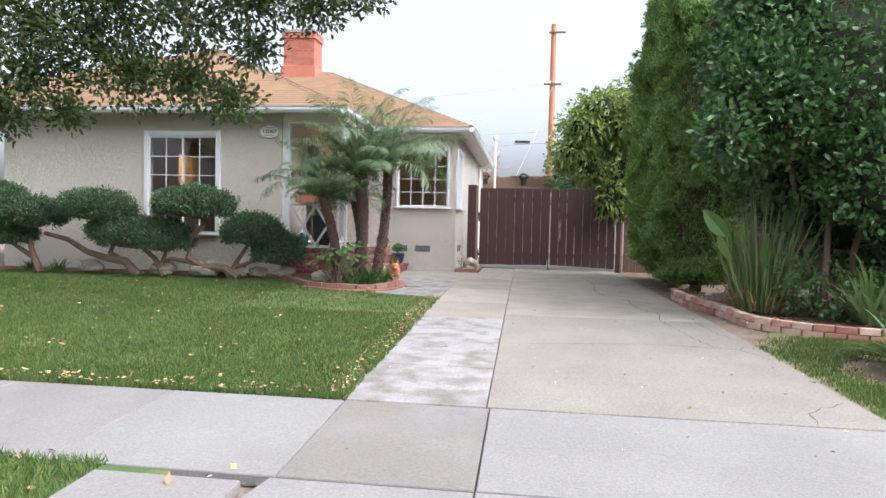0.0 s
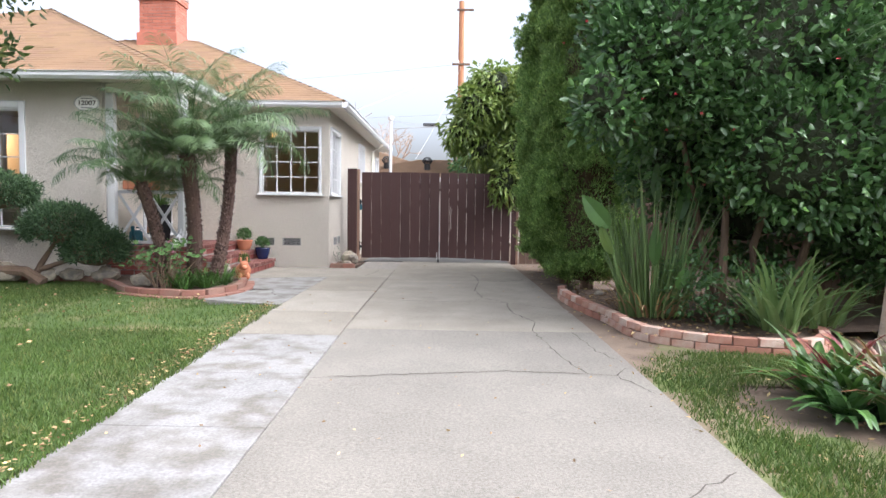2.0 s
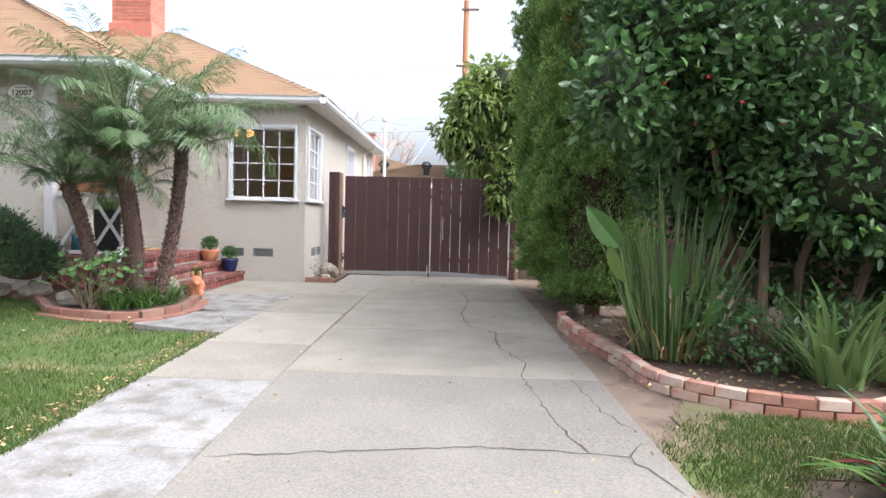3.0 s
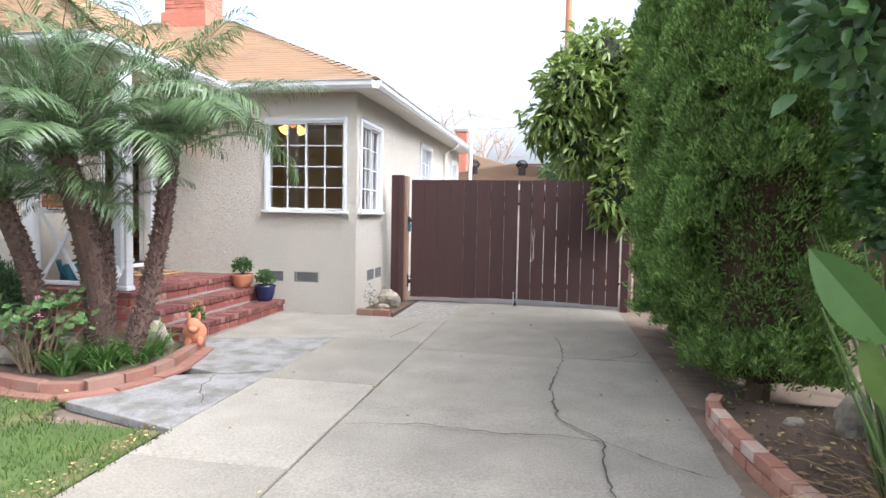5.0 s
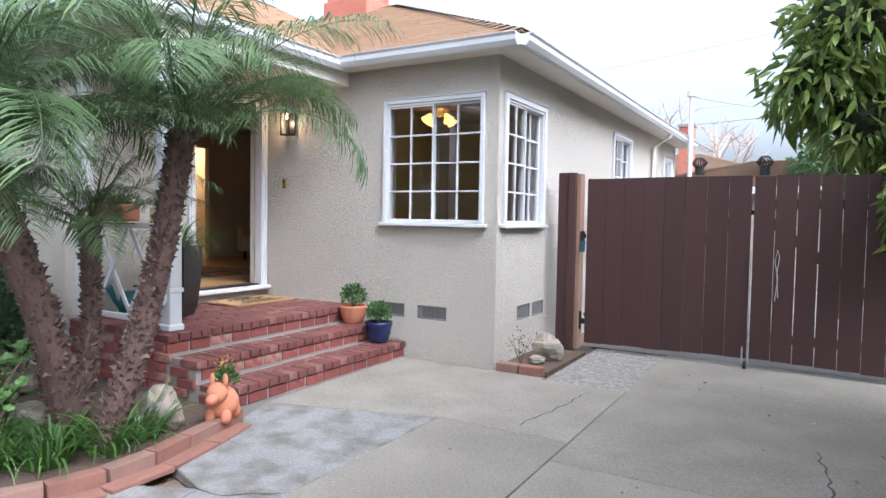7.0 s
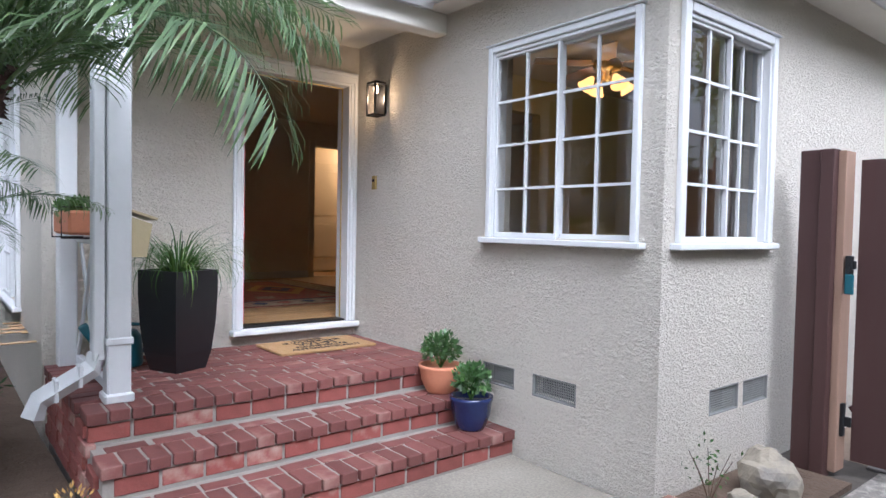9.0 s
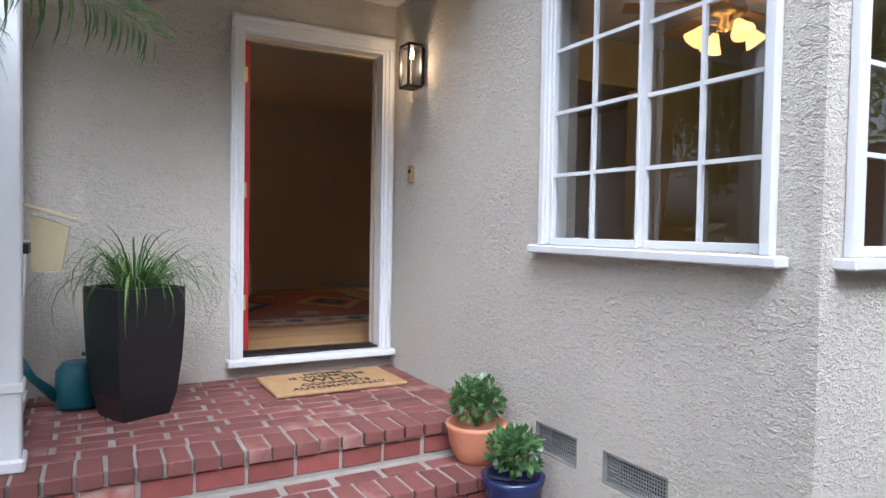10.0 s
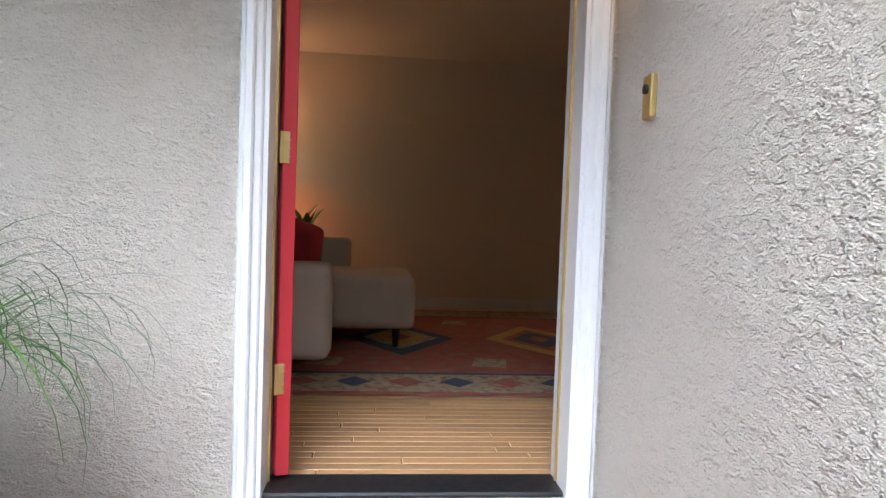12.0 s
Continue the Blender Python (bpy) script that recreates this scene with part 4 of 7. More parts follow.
FACE = brick_mesh("face", 0.05, 0.2, 0.084, "brick")
FACE_S = brick_mesh("face_south", 0.2, 0.05, 0.066, "brick")
rb = random.Random(7)


def lay(me, parent, x, y, z, turn=0, name="brick"):
    ob = new(name, me)
    ob.parent = parent
    ob.matrix_basis = pose(x + rb.uniform(-0.003, 0.003), y + rb.uniform(-0.002, 0.002), z + rb.uniform(-0.003, 0.003), rb.uniform(-0.8, 0.8), rb.uniform(-0.8, 0.8), turn + rb.uniform(-0.9, 0.9))
    return ob


def rows_of(y0, y1, step):
    n = int((y1 - y0) / step)
    return [y0 + (y1 - y0) * (i + 0.5) / n for i in range(n)]


for k in range(3):
    for y in rows_of(Y0 - 0.01, Y1, 0.105):
        lay(HEADER, porch, E[k] - 0.085, y, T[k] - 0.03)
    if k < 2:
        for y in rows_of(Y0 + 0.05 * k, Y1, 0.212):
            lay(STRETCH, porch, E[k] - 0.25, y, T[k] - 0.026)
    for y in rows_of(Y0, Y1, 0.213):
        lay(FACE, porch, E[k] - 0.03, min(Y1 - 0.1, y + 0.05 * (k % 2)), T[k] - 0.113)
    # street side of each step
    x_in = -4.2 if k == 2 else E[k] - 0.34
    for r in range(2 + 2 * k if k else 1):
        z = T[k] - 0.105 - r * 0.078
        if z < 0.02:
            continue
        n = int((E[k] - x_in) / 0.213)
        for i in range(max(1, n)):
            x = x_in + (i + 0.5) * (E[k] - x_in) / max(1, n) + (0.05 if r % 2 else -0.02)
            lay(FACE_S, porch, x, Y0 + 0.012, z)
for i, x in enumerate(np.arange(E[2] - 0.25, -4.2, -0.106)):
    for y in rows_of(Y0 + (0.11 if i % 2 else 0.0), Y1, 0.213):
        if i % 5 == 3:
            lay(HEADER, porch, x, y, T[2] - 0.031, 90)
        else:
            lay(STRETCH, porch, x, y, T[2] - 0.026)
for x in rows_of(-4.2, E[2] - 0.2, 0.105):
    lay(HEADER, porch, x, Y0 + 0.08, T[2] - 0.02, 90)

post = thing("porch_post", "white painted square porch post", "post")
part("shaft", boxes((-3.12, -3.0, 11.02, 11.14, 0.5, 2.9), bevel=0.008), "white_paint", post)
part("collar", boxes((-3.13, -2.99, 11.01, 11.15, 0.82, 0.86), bevel=0.006), "white_paint", post)
part("foot", boxes((-3.135, -2.985, 11.005, 11.155, 0.505, 0.56), bevel=0.01), "white_paint", post)
spout = thing("downspout", "white painted metal downspout with an angled outlet", "downspout")
part("pipe", boxes((-3.105, -3.015, 10.955, 11.015, 0.74, 2.95), bevel=0.008), "white_paint", spout)
bm = bmesh.new()
tube(bm, [(-3.06, 10.985, 0.78), (-3.06, 10.96, 0.7), (-3.06, 10.72, 0.565), (-3.06, 10.69, 0.475)], [0.05, 0.055, 0.055, 0.055], 4)
part("outlet", bm, "white_paint", spout)
for yy in (10.9, 10.79):
    part("seam", boxes((-3.11, -3.01, yy - 0.01, yy + 0.01, 0.555 + (yy - 10.8) * 0.56, 0.67 + (yy - 10.8) * 0.56), bevel=0.004), "white_paint", spout)

trim = thing("corner_board", "white vertical board at the porch corner", "trim", kind="structure")
part("board", boxes((-4.228, -4.1, 10.95, 11.06, 0.51, 2.9), bevel=0.006), "white_paint", trim)
lattice = thing("porch_railing", "white crossed wooden lattice railing", "railing")
part("bottom_rail", boxes((-4.1, -3.12, 11.05, 11.09, 0.54, 0.59), bevel=0.005), "white_paint", lattice)
part("top_rail", boxes((-4.1, -3.12, 11.05, 11.09, 1.34, 1.39), bevel=0.005), "white_paint", lattice)
for a, b in ((-4.1, -3.61), (-3.61, -3.12)):
    for s in (0, 1):
        L = math.hypot(b - a, 0.75)
        an = math.degrees(math.atan2(0.75, b - a))
        bm = boxes((-L / 2, L / 2, -0.008, 0.008, -0.022, 0.022), bevel=0.003)
        ob = part("strip", bm, "white_paint", lattice)
        ob.matrix_basis = pose((a + b) / 2, 11.062 + 0.017 * s, 0.965, 0, an if s else -an, 0)

# mailbox on the post
mail = thing("mailbox", "beige metal mailbox with a peaked lid", "mailbox")
bm = bmesh.new()
vs = [bm.verts.new(p) for p in ((-3.45, 11.16, 1.28), (-3.22, 11.16, 1.28), (-3.22, 11.27, 1.28), (-3.45, 11.27, 1.28), (-3.45, 11.16, 1.52), (-3.22, 11.16, 1.52), (-3.22, 11.3, 1.47), (-3.45, 11.3, 1.47))]
for f in ((0, 1, 2, 3), (4, 7, 6, 5), (0, 4, 5, 1), (1, 5, 6, 2), (2, 6, 7, 3), (3, 7, 4, 0)):
    bm.faces.new([vs[i] for i in f])
surf("beige_metal", (0.52, 0.44, 0.27), rough=0.45, var=0.08)
part("body", bm, "beige_metal", mail)
bm = boxes((-3.47, -3.2, -0.1, 0.1, -0.008, 0.008), bevel=0.003)
bmesh.ops.transform(bm, matrix=Matrix.Translation((0, 11.23, 1.53)) @ Matrix.Rotation(radians(-18), 4, "X"), verts=bm.verts)
part("lid", bm, "beige_metal", mail)
part("bracket", boxes((-3.36, -3.1, 11.1, 11.16, 1.36, 1.4)), "black_metal", mail)

# doormat with its words
mat_ = thing("doormat", "tan coir doormat lettered in black", "doormat", at=(-3.87, 12.71, 0.513, 0, 0, 90))
part("pad", boxes((-0.41, 0.41, -0.24, 0.24, 0.0, 0.022), bevel=0.005), "coir", mat_)


def words(text, size, parent, m, material, extrude=0.001, wide=1.0):
    cu = bpy.data.curves.new("words", "FONT")
    cu.body, cu.size, cu.align_x, cu.align_y, cu.extrude = text, size, "CENTER", "CENTER", extrude
    cu.offset = size * 0.018
    tmp = bpy.data.objects.new("words", cu)
    me = bpy.data.meshes.new_from_object(tmp)
    bpy.data.objects.remove(tmp)
    me.materials.clear()
    me.materials.append(MATS[material])
    me.transform(m @ Matrix.Diagonal((wide, 1, 1, 1)))
    ob = new("lettering", me)
    ob.parent = parent
    ob["label"] = "black lettering"
    return ob


for text, size, y, wide in (("HOME", 0.085, 0.17, 1.1), ("IS WHERE THE", 0.07, 0.095, 1.1), ("WI-FI", 0.12, 0.005, 1.25), ("CONNECTS", 0.072, -0.088, 1.15), ("AUTOMATICALLY", 0.075, -0.17, 0.98)):
    words(text, size, mat_, Matrix.Translation((0, y, 0.0245)), "ink", wide=wide)

# house number
plaque = thing("house_number_sign", "oval white house number sign reading 12007", "sign", at=(-4.46, 10.866, 2.72, 90))
bm = bmesh.new()
lathe(bm, [(0.0, 0.0), (0.2, 0.0), (0.2, 0.012), (0.185, 0.018), (0.175, 0.012), (0.0, 0.012)], 40)
bmesh.ops.transform(bm, matrix=Matrix.Diagonal((1.0, 0.62, 1, 1)), verts=bm.verts)
part("plate", bm, "sign_white", plaque)
bm = bmesh.new()
for i in range(30):
    a = 2 * math.pi * i / 30
    lathe(bm, [(0.012, 0.0), (0.01, 0.022), (0.0, 0.026)], 6, (0.188 * math.cos(a), 0.117 * math.sin(a), 0.0))
for s in (-1, 1):
    box(bm, -0.09, 0.09, s * 0.07 - 0.008, s * 0.07 + 0.008, 0.012, 0.018)
part("border", bm, "mesh_screen", plaque, "grey ornamental rim")
words("12007", 0.1, plaque, Matrix.Translation((0, 0, 0.0135)), "ink", wide=1.15)

# wall lantern and bell
lamp = thing("wall_lantern", "black box wall lantern, lit warm", "lantern")
x0, x1, y0, y1, z0, z1 = -3.90, -3.765, 13.155, 13.262, 2.40, 2.68
part("back_plate", boxes((x0 + 0.01, x1 - 0.01, 13.262, 13.279, z0 + 0.02, z1 - 0.02), bevel=0.003), "black_metal", lamp)
part("top", boxes((x0, x1, y0, y1, z1 - 0.02, z1), bevel=0.003), "black_metal", lamp)
part("base", boxes((x0, x1, y0, y1, z0, z0 + 0.015), bevel=0.003), "black_metal", lamp)
for a in (x0, x1 - 0.014):
    for b in (y0, y1 - 0.014):
        part("corner_bar", boxes((a, a + 0.014, b, b + 0.014, z0 + 0.015, z1 - 0.02)), "black_metal", lamp)
bm = bmesh.new()
lathe(bm, [(0.0, -0.07), (0.018, -0.065), (0.022, -0.03), (0.012, 0.0)], 12, ((x0 + x1) / 2, (y0 + y1) / 2, z1 - 0.022))
part("bulb", bm, "porch_lamp_glow", lamp, "glowing bulb")
pl = new("wall_lantern_light", bpy.data.lights.new("wall_lantern_light", "POINT"))
pl.data.energy, pl.data.color, pl.data.shadow_soft_size = 2.6, (1.0, 0.66, 0.36), 0.03
pl.location = ((x0 + x1) / 2, (y0 + y1) / 2 - 0.01, z1 - 0.13)
bell = thing("doorbell", "small worn brass doorbell plate", "doorbell")
part("plate", boxes((-3.965, -3.905, 13.262, 13.2795, 1.795, 1.912), bevel=0.004), "brass", bell)
bm = bmesh.new()
lathe(bm, [(0.013, 0.0), (0.013, 0.008), (0.0, 0.011)], 14)
bmesh.ops.transform(bm, matrix=pose(-3.935, 13.262, 1.872, 90), verts=bm.verts)
part("button", bm, "black_metal", bell)

# ---- gate ----
gate = thing("gate", "double gate of dark brown painted boards", "gate")
GY = 14.69
rg = random.Random(3)
for a, b in ((-0.72, 0.945), (0.968, 2.47)):
    n = 8
    w = (b - a) / n
    for i in range(n):
        g = rg.choice((0.003, 0.004, 0.006, 0.009) if a > 0 else (0.001, 0.002, 0.004, 0.006))
        zb = 0.1 + (0.03 * (i / n) if a < 0 else 0.03 - 0.06 * i / n) + rg.uniform(-0.006, 0.006)
        zt = 1.943 + rg.uniform(-0.005, 0.004)
        bm = boxes((a + i * w + g / 2, a + (i + 1) * w - g / 2, GY, GY + 0.02, zb, zt))
        part("board", bm, "gate_paint", gate)
    for z in (0.3, 1.62):
        part("rail", boxes((a, b, GY + 0.021, GY + 0.06, z, z + 0.09), bevel=0.004), "gate_paint", gate)
    bm = bmesh.new()
    L = math.hypot(b - a, 1.23)
    box(bm, -L / 2, L / 2, GY + 0.021, GY + 0.058, -0.045, 0.045, m=Matrix.Translation(((a + b) / 2, 0, 1.0)) @ Matrix.Rotation(math.atan2(1.23, b - a) * (1 if a > 0 else -1), 4, "Y"))
    part("brace", bm, "gate_paint", gate)
bm = bmesh.new()
tube(bm, [(0.956, GY - 0.012, 0.08), (0.956, GY - 0.012, 1.2)], 0.006, 6)
part("drop_rod", bm, "steel", gate)
part("wheel_bracket", boxes((0.9, 0.915, GY - 0.03, GY - 0.001, 0.07, 0.24), (0.955, 0.97, GY - 0.03, GY - 0.001, 0.07, 0.3)), "steel", gate)
bm = bmesh.new()
lathe(bm, [(0.0, 0.0), (0.035, 0.0), (0.04, 0.008), (0.04, 0.022), (0.035, 0.03), (0.0, 0.03)], 16)
bmesh.ops.transform(bm, matrix=pose(0.92, GY - 0.015, 0.062, 0, 90, 0), verts=bm.verts)
part("wheel", bm, "black_metal", gate)
bm = bmesh.new()
tube(bm, [(1.18, GY - 0.006, 0.72), (1.2, GY - 0.008, 0.95), (1.17, GY - 0.008, 1.1), (1.19, GY - 0.008, 1.22), (1.21, GY - 0.008, 1.15), (1.19, GY - 0.008, 1.0), (1.205, GY - 0.006, 0.75)], 0.004, 5)
part("cord", bm, "curtain", gate, "pale pull cord")
gp = thing("gate_post", "dark brown painted wooden gate post", "post")
part("post", boxes((-1.0, -0.88, 14.52, 14.64, 0.0, 2.0), bevel=0.005), "gate_paint", gp)
part("jamb_post", boxes((-0.88, -0.8, 14.5, 14.6, 0.0, 2.0), bevel=0.004), "gate_paint", gp)
part("bare_side", boxes((-0.8, -0.755, 14.56, 14.7, 0.04, 1.99), bevel=0.004), "bare_wood", gp, "bare pinkish wood side")
lt = part("latch", boxes((-0.81, -0.70, 14.6, 14.62, 1.28, 1.33), (-0.745, -0.715, 14.56, 14.62, 1.18, 1.36), bevel=0.005), "black_metal", gp)
part("lock", boxes((-0.74, -0.69, 14.545, 14.56, 1.13, 1.25), bevel=0.006), "teal_plastic", gp, "dark teal latch box")
part("hinge", boxes((-0.8, -0.7, 14.62, 14.635, 0.32, 0.38), (-0.755, -0.735, 14.6, 14.64, 0.26, 0.46), bevel=0.003), "black_metal", gp)
gp2 = thing("gate_post", "dark brown painted wooden gate post", "post")
part("post", boxes((2.5, 2.6, 14.66, 14.78, 0.0, 1.9), bevel=0.005), "gate_paint", gp2)
part("bare_side", boxes((2.605, 2.65, 14.7, 14.8, 0.0, 1.2), bevel=0.004), "bare_wood", gp2, "bare wood stub")
fence = thing("board_fence", "weathered dark wooden board fence", "fence")
for i in range(34):
    x = 2.7 + i * 0.15
    part("board", boxes((x, x + 0.142, 14.86, 14.88, 0.0, 1.75 + 0.02 * math.sin(i * 2.3)), bevel=0.002), "dark_wood", fence)
part("rail", boxes((2.7, 7.8, 14.882, 14.93, 1.3, 1.39)), "dark_wood", fence)
part("rail", boxes((2.7, 7.8, 14.882, 14.93, 0.35, 0.44)), "dark_wood", fence)
side_fence = thing("board_fence", "weathered wooden side fence behind the shrubs", "fence")
for i in range(60):
    y = 5.9 + i * 0.15
    part("board", boxes((6.4, 6.42, y, y + 0.142, gz(y) - 0.02, 1.7 + 0.02 * math.sin(i * 1.7)), bevel=0.002), "dark_wood", side_fence)
part("rail", boxes((6.421, 6.46, 5.9, 14.86, 1.2, 1.29)), "dark_wood", side_fence)

# corner bed by the gate
cb = thing("brick_edging", "low red brick edging at the house corner", "edging")
for i in range(2):
    part("brick", boxes((-1.13 + i * 0.24, -0.9 + i * 0.24, 13.26, 13.36, -0.01, 0.085), bevel=0.008), "edging_brick", cb)
tagged(part("bed_soil", boxes((-1.16, -0.64, 13.36, 14.5, -0.05, 0.03)), "soil", None), "dark soil in the corner bed", "soil", kind="structure")


def rock(name, x, y, z, rx, ry, rz, seed, label, material="stone", turn=0):
    bm = lump((0, 0, 0), (rx, ry, rz), seed, 3, 0.3, 1.3)
    for v in bm.verts:
        v.co.z = max(v.co.z, -rz * 0.75)
    ob = part(name, bm, material, None)
    ob.matrix_world = pose(x, y, z + rz * 0.68, 0, 0, turn)
    return tagged(ob, label, "rock")


rock("rock", 3.5, 9.3, 0.02, 0.11, 0.09, 0.17, 41, "grey upright stone in the planter bed")
rock("rock", 3.2, 9.45, 0.02, 0.07, 0.06, 0.04, 42, "small flat grey stone in the planter bed")
rock("rock", -0.85, 13.9, 0.03, 0.17, 0.14, 0.15, 1, "pale grey boulder in the corner bed")
rock("rock", -0.86, 13.66, 0.03, 0.09, 0.06, 0.05, 2, "small pale stone in the corner bed")
rock("rock", -2.2, 10.35, 0.05, 0.17, 0.13, 0.16, 3, "tan boulder in the front bed")
rock("rock", -2.75, 9.75, 0.06, 0.22, 0.15, 0.13, 4, "pale tan boulder under the palms")
rock("rock", -3.0, 9.55, 0.06, 0.15, 0.1, 0.1, 8, "pale tan boulder beside the edging")
for i, (x, y, r) in enumerate(((-6.15, 10.15, 0.24), (-5.3, 10.1, 0.28), (-4.75, 10.15, 0.2), (-4.4, 10.3, 0.18), (-7.6, 10.2, 0.22), (-3.9, 10.3, 0.2))):
    rock("rock", x, y, 0.04, r, r * 0.6, r * 0.55, 10 + i, "brownish boulder under the clipped shrubs")

# ---- pots ----
def pot(name, x, y, z, r, h, material, label, plant, seed):
    p = thing(name, label, "potted plant", at=(x, y, z))
    bm = bmesh.new()
    lathe(bm, [(r * 0.62, 0.0), (r * 0.72, h * 0.1), (r * 0.93, h * 0.45), (r * 1.0, h * 0.8), (r * 1.06, h * 0.9), (r * 1.07, h), (r * 0.93, h), (r * 0.9, h * 0.88)], 28)
    part("pot", bm, material, p, smooth=True)
    bm = bmesh.new()
    lathe(bm, [(0.0, h * 0.86), (r * 0.9, h * 0.87)], 20)
    part("soil", bm, "soil", p)
    rng = np.random.default_rng(seed)
    P, D = shell_points(420, (0, 0, h + r * 0.75), (r * 0.95, r * 0.95, r * 0.85), rng, 0.7, -0.6)
    leaves("foliage", P - D * 0.015, D + rng.normal(size=P.shape) * 0.5 + [0, 0, 0.2], rng.uniform(0.03, 0.055, len(P)), 0.028, plant, p, seed, fold=0.1)
    bm = bmesh.new()
    for i in range(9):
        a = i * 2.4
        tube(bm, [(0, 0, h * 0.86), (r * 0.3 * math.cos(a), r * 0.3 * math.sin(a), h + r * 0.4), (r * 0.6 * math.cos(a), r * 0.6 * math.sin(a), h + r * 0.95)], [0.006, 0.005, 0.002], 5)
    part("stem", bm, "strap_leaf", p)
    return p


pot("potted_shrub", -2.73, 13.07, T[1], 0.145, 0.19, "terracotta", "leafy green plant in a terracotta pot on the steps", "camellia_leaf", 1)
pot("potted_shrub", -2.38, 13.05, T[0], 0.135, 0.22, "blue_glaze", "leafy green plant in a dark blue glazed pot", "camellia_leaf", 2)

tall = thing("tall_planter", "tall tapered black square planter with grassy plant", "planter", at=(-3.67, 11.58, T[2], 0, 0, 25))
bm = bmesh.new()
rings = []
for f, z in ((0.14, 0.0), (0.17, 0.12), (0.19, 0.3), (0.2, 0.5), (0.2, 0.66), (0.185, 0.66), (0.18, 0.6)):
    rings.append([bm.verts.new((sx * f * 0.87, sy * f * 0.87, z)) for sx, sy in ((-1, -1), (1, -1), (1, 1), (-1, 1))])
for a, b in zip(rings, rings[1:]):
    for j in range(4):
        bm.faces.new((a[j], a[(j + 1) % 4], b[(j + 1) % 4], b[j]))
bm.faces.new(rings[0][::-1])
part("pot", bm, "black_planter", tall)
part("soil", boxes((-0.154, 0.154, -0.154, 0.154, 0.55, 0.6)), "soil", tall)
bm = bmesh.new()
rq = random.Random(11)
for i in range(190):
    a = rq.uniform(0, 2 * math.pi)
    r = rq.uniform(0, 0.12)
    strap(bm, (r * math.cos(a), r * math.sin(a), 0.6), (math.cos(a), math.sin(a)), rq.uniform(0.35, 0.72), rq.uniform(0.006, 0.012), rq.uniform(0.7, 1.45), rq.uniform(1.8, 4.2), 9)
part("leaves", bm, "strap_leaf", tall)
can = thing("watering_can", "teal plastic watering can behind the planter", "watering can", at=(-3.95, 11.32, T[2]))
bm = bmesh.new()
lathe(bm, [(0.1, 0.0), (0.11, 0.02), (0.1, 0.2), (0.07, 0.24), (0.05, 0.24)], 20)
part("body", bm, "teal_plastic", can, smooth=True)
bm = bmesh.new()
tube(bm, [(0.02, -0.09, 0.06), (0.05, -0.2, 0.18), (0.08, -0.27, 0.3)], [0.03, 0.02, 0.03], 10)
part("spout", bm, "teal_plastic", can, smooth=True)
bm = bmesh.new()
tube(bm, [(0, 0.1, 0.08), (0, 0.17, 0.16), (0, 0.14, 0.27), (0, 0.02, 0.28)], 0.012, 8)
part("handle", bm, "teal_plastic", can, smooth=True)
rail_box = thing("rail_planter", "terracotta window box hung on the railing", "planter")
part("trough", boxes((-3.95, -3.4, 10.9, 11.04, 1.4, 1.54), bevel=0.015), "terracotta", rail_box)
bm = bmesh.new()
for x in (-3.85, -3.5):
    tube(bm, [(x, 11.06, 1.56), (x, 10.88, 1.56), (x, 10.88, 1.38), (x, 11.06, 1.38)], 0.006, 5)
part("bracket", bm, "black_metal", rail_box)
rng = np.random.default_rng(77)
P = np.stack([rng.uniform(-3.93, -3.42, 260), rng.uniform(10.91, 11.03, 260), rng.uniform(1.5, 1.6, 260)], 1)
leaves("foliage", P, rng.normal(size=P.shape) + [0, -0.3, 0.5], 0.05, 0.03, "geranium_leaf", rail_box, 4)

# animal-shaped clay planter
bm = bmesh.new()
for c, r in (((0, 0, 0.1), (0.1, 0.075, 0.1)), ((0.0, -0.07, 0.17), (0.06, 0.06, 0.065)), ((0.0, -0.135, 0.15), (0.035, 0.045, 0.032)), ((0.04, -0.05, 0.245), (0.016, 0.014, 0.04)), ((-0.04, -0.05, 0.245), (0.016, 0.014, 0.04)),
             ((0.05, -0.06, 0.03), (0.03, 0.035, 0.045)), ((-0.05, -0.06, 0.03), (0.03, 0.035, 0.045)), ((0.055, 0.06, 0.035), (0.03, 0.035, 0.05)), ((-0.055, 0.06, 0.035), (0.03, 0.035, 0.05))):
    b2 = bmesh.ops.create_icosphere(bm, subdivisions=3, radius=1.0)
    bmesh.ops.transform(bm, matrix=Matrix.Translation(c) @ Matrix.Diagonal((*r, 1)), verts=b2["verts"])
dog = part("dog_figure_planter", bm, "terracotta", None, smooth=True)
dog.matrix_world = pose(-1.98, 10.68, 0.06, 0, 0, 25) @ Matrix.Diagonal((1.15, 1.15, 1.15, 1))
tagged(dog, "small orange terracotta dog-shaped planter on the edging", "planter")
succ = thing("succulent", "small flowering succulent growing in the clay planter", "plant", at=(-1.97, 10.7, 0.25))
rng = np.random.default_rng(9)
P, D = shell_points(120, (0, 0, 0.07), (0.06, 0.06, 0.09), rng, 0.6, -0.3)
leaves("foliage", P, D + [0, 0, 0.7], 0.05, 0.02, "strap_leaf", succ, 9)
P2 = P + [0, 0, 0.09]
leaves("flowering", P2[::4], D[::4] + [0, 0, 1.0], 0.03, 0.012, "rug_gold", succ, 10, "tiny yellow flower tips")["kind"] = "stuff"


# ---- front bed ----
tagged(part("bed_soil", np_mesh("bed_soil", [(-10, 10.86, 0.02)] + [(x, y + 0.03, 0.03) for x, y in BED[:-1]] + [(-2.1, 10.9, 0.03), (-4.2, 10.86, 0.04)], [tuple(range(len(BED) + 2))], "soil"), None, None),
       "dark planting soil in the front bed", "soil", kind="structure")


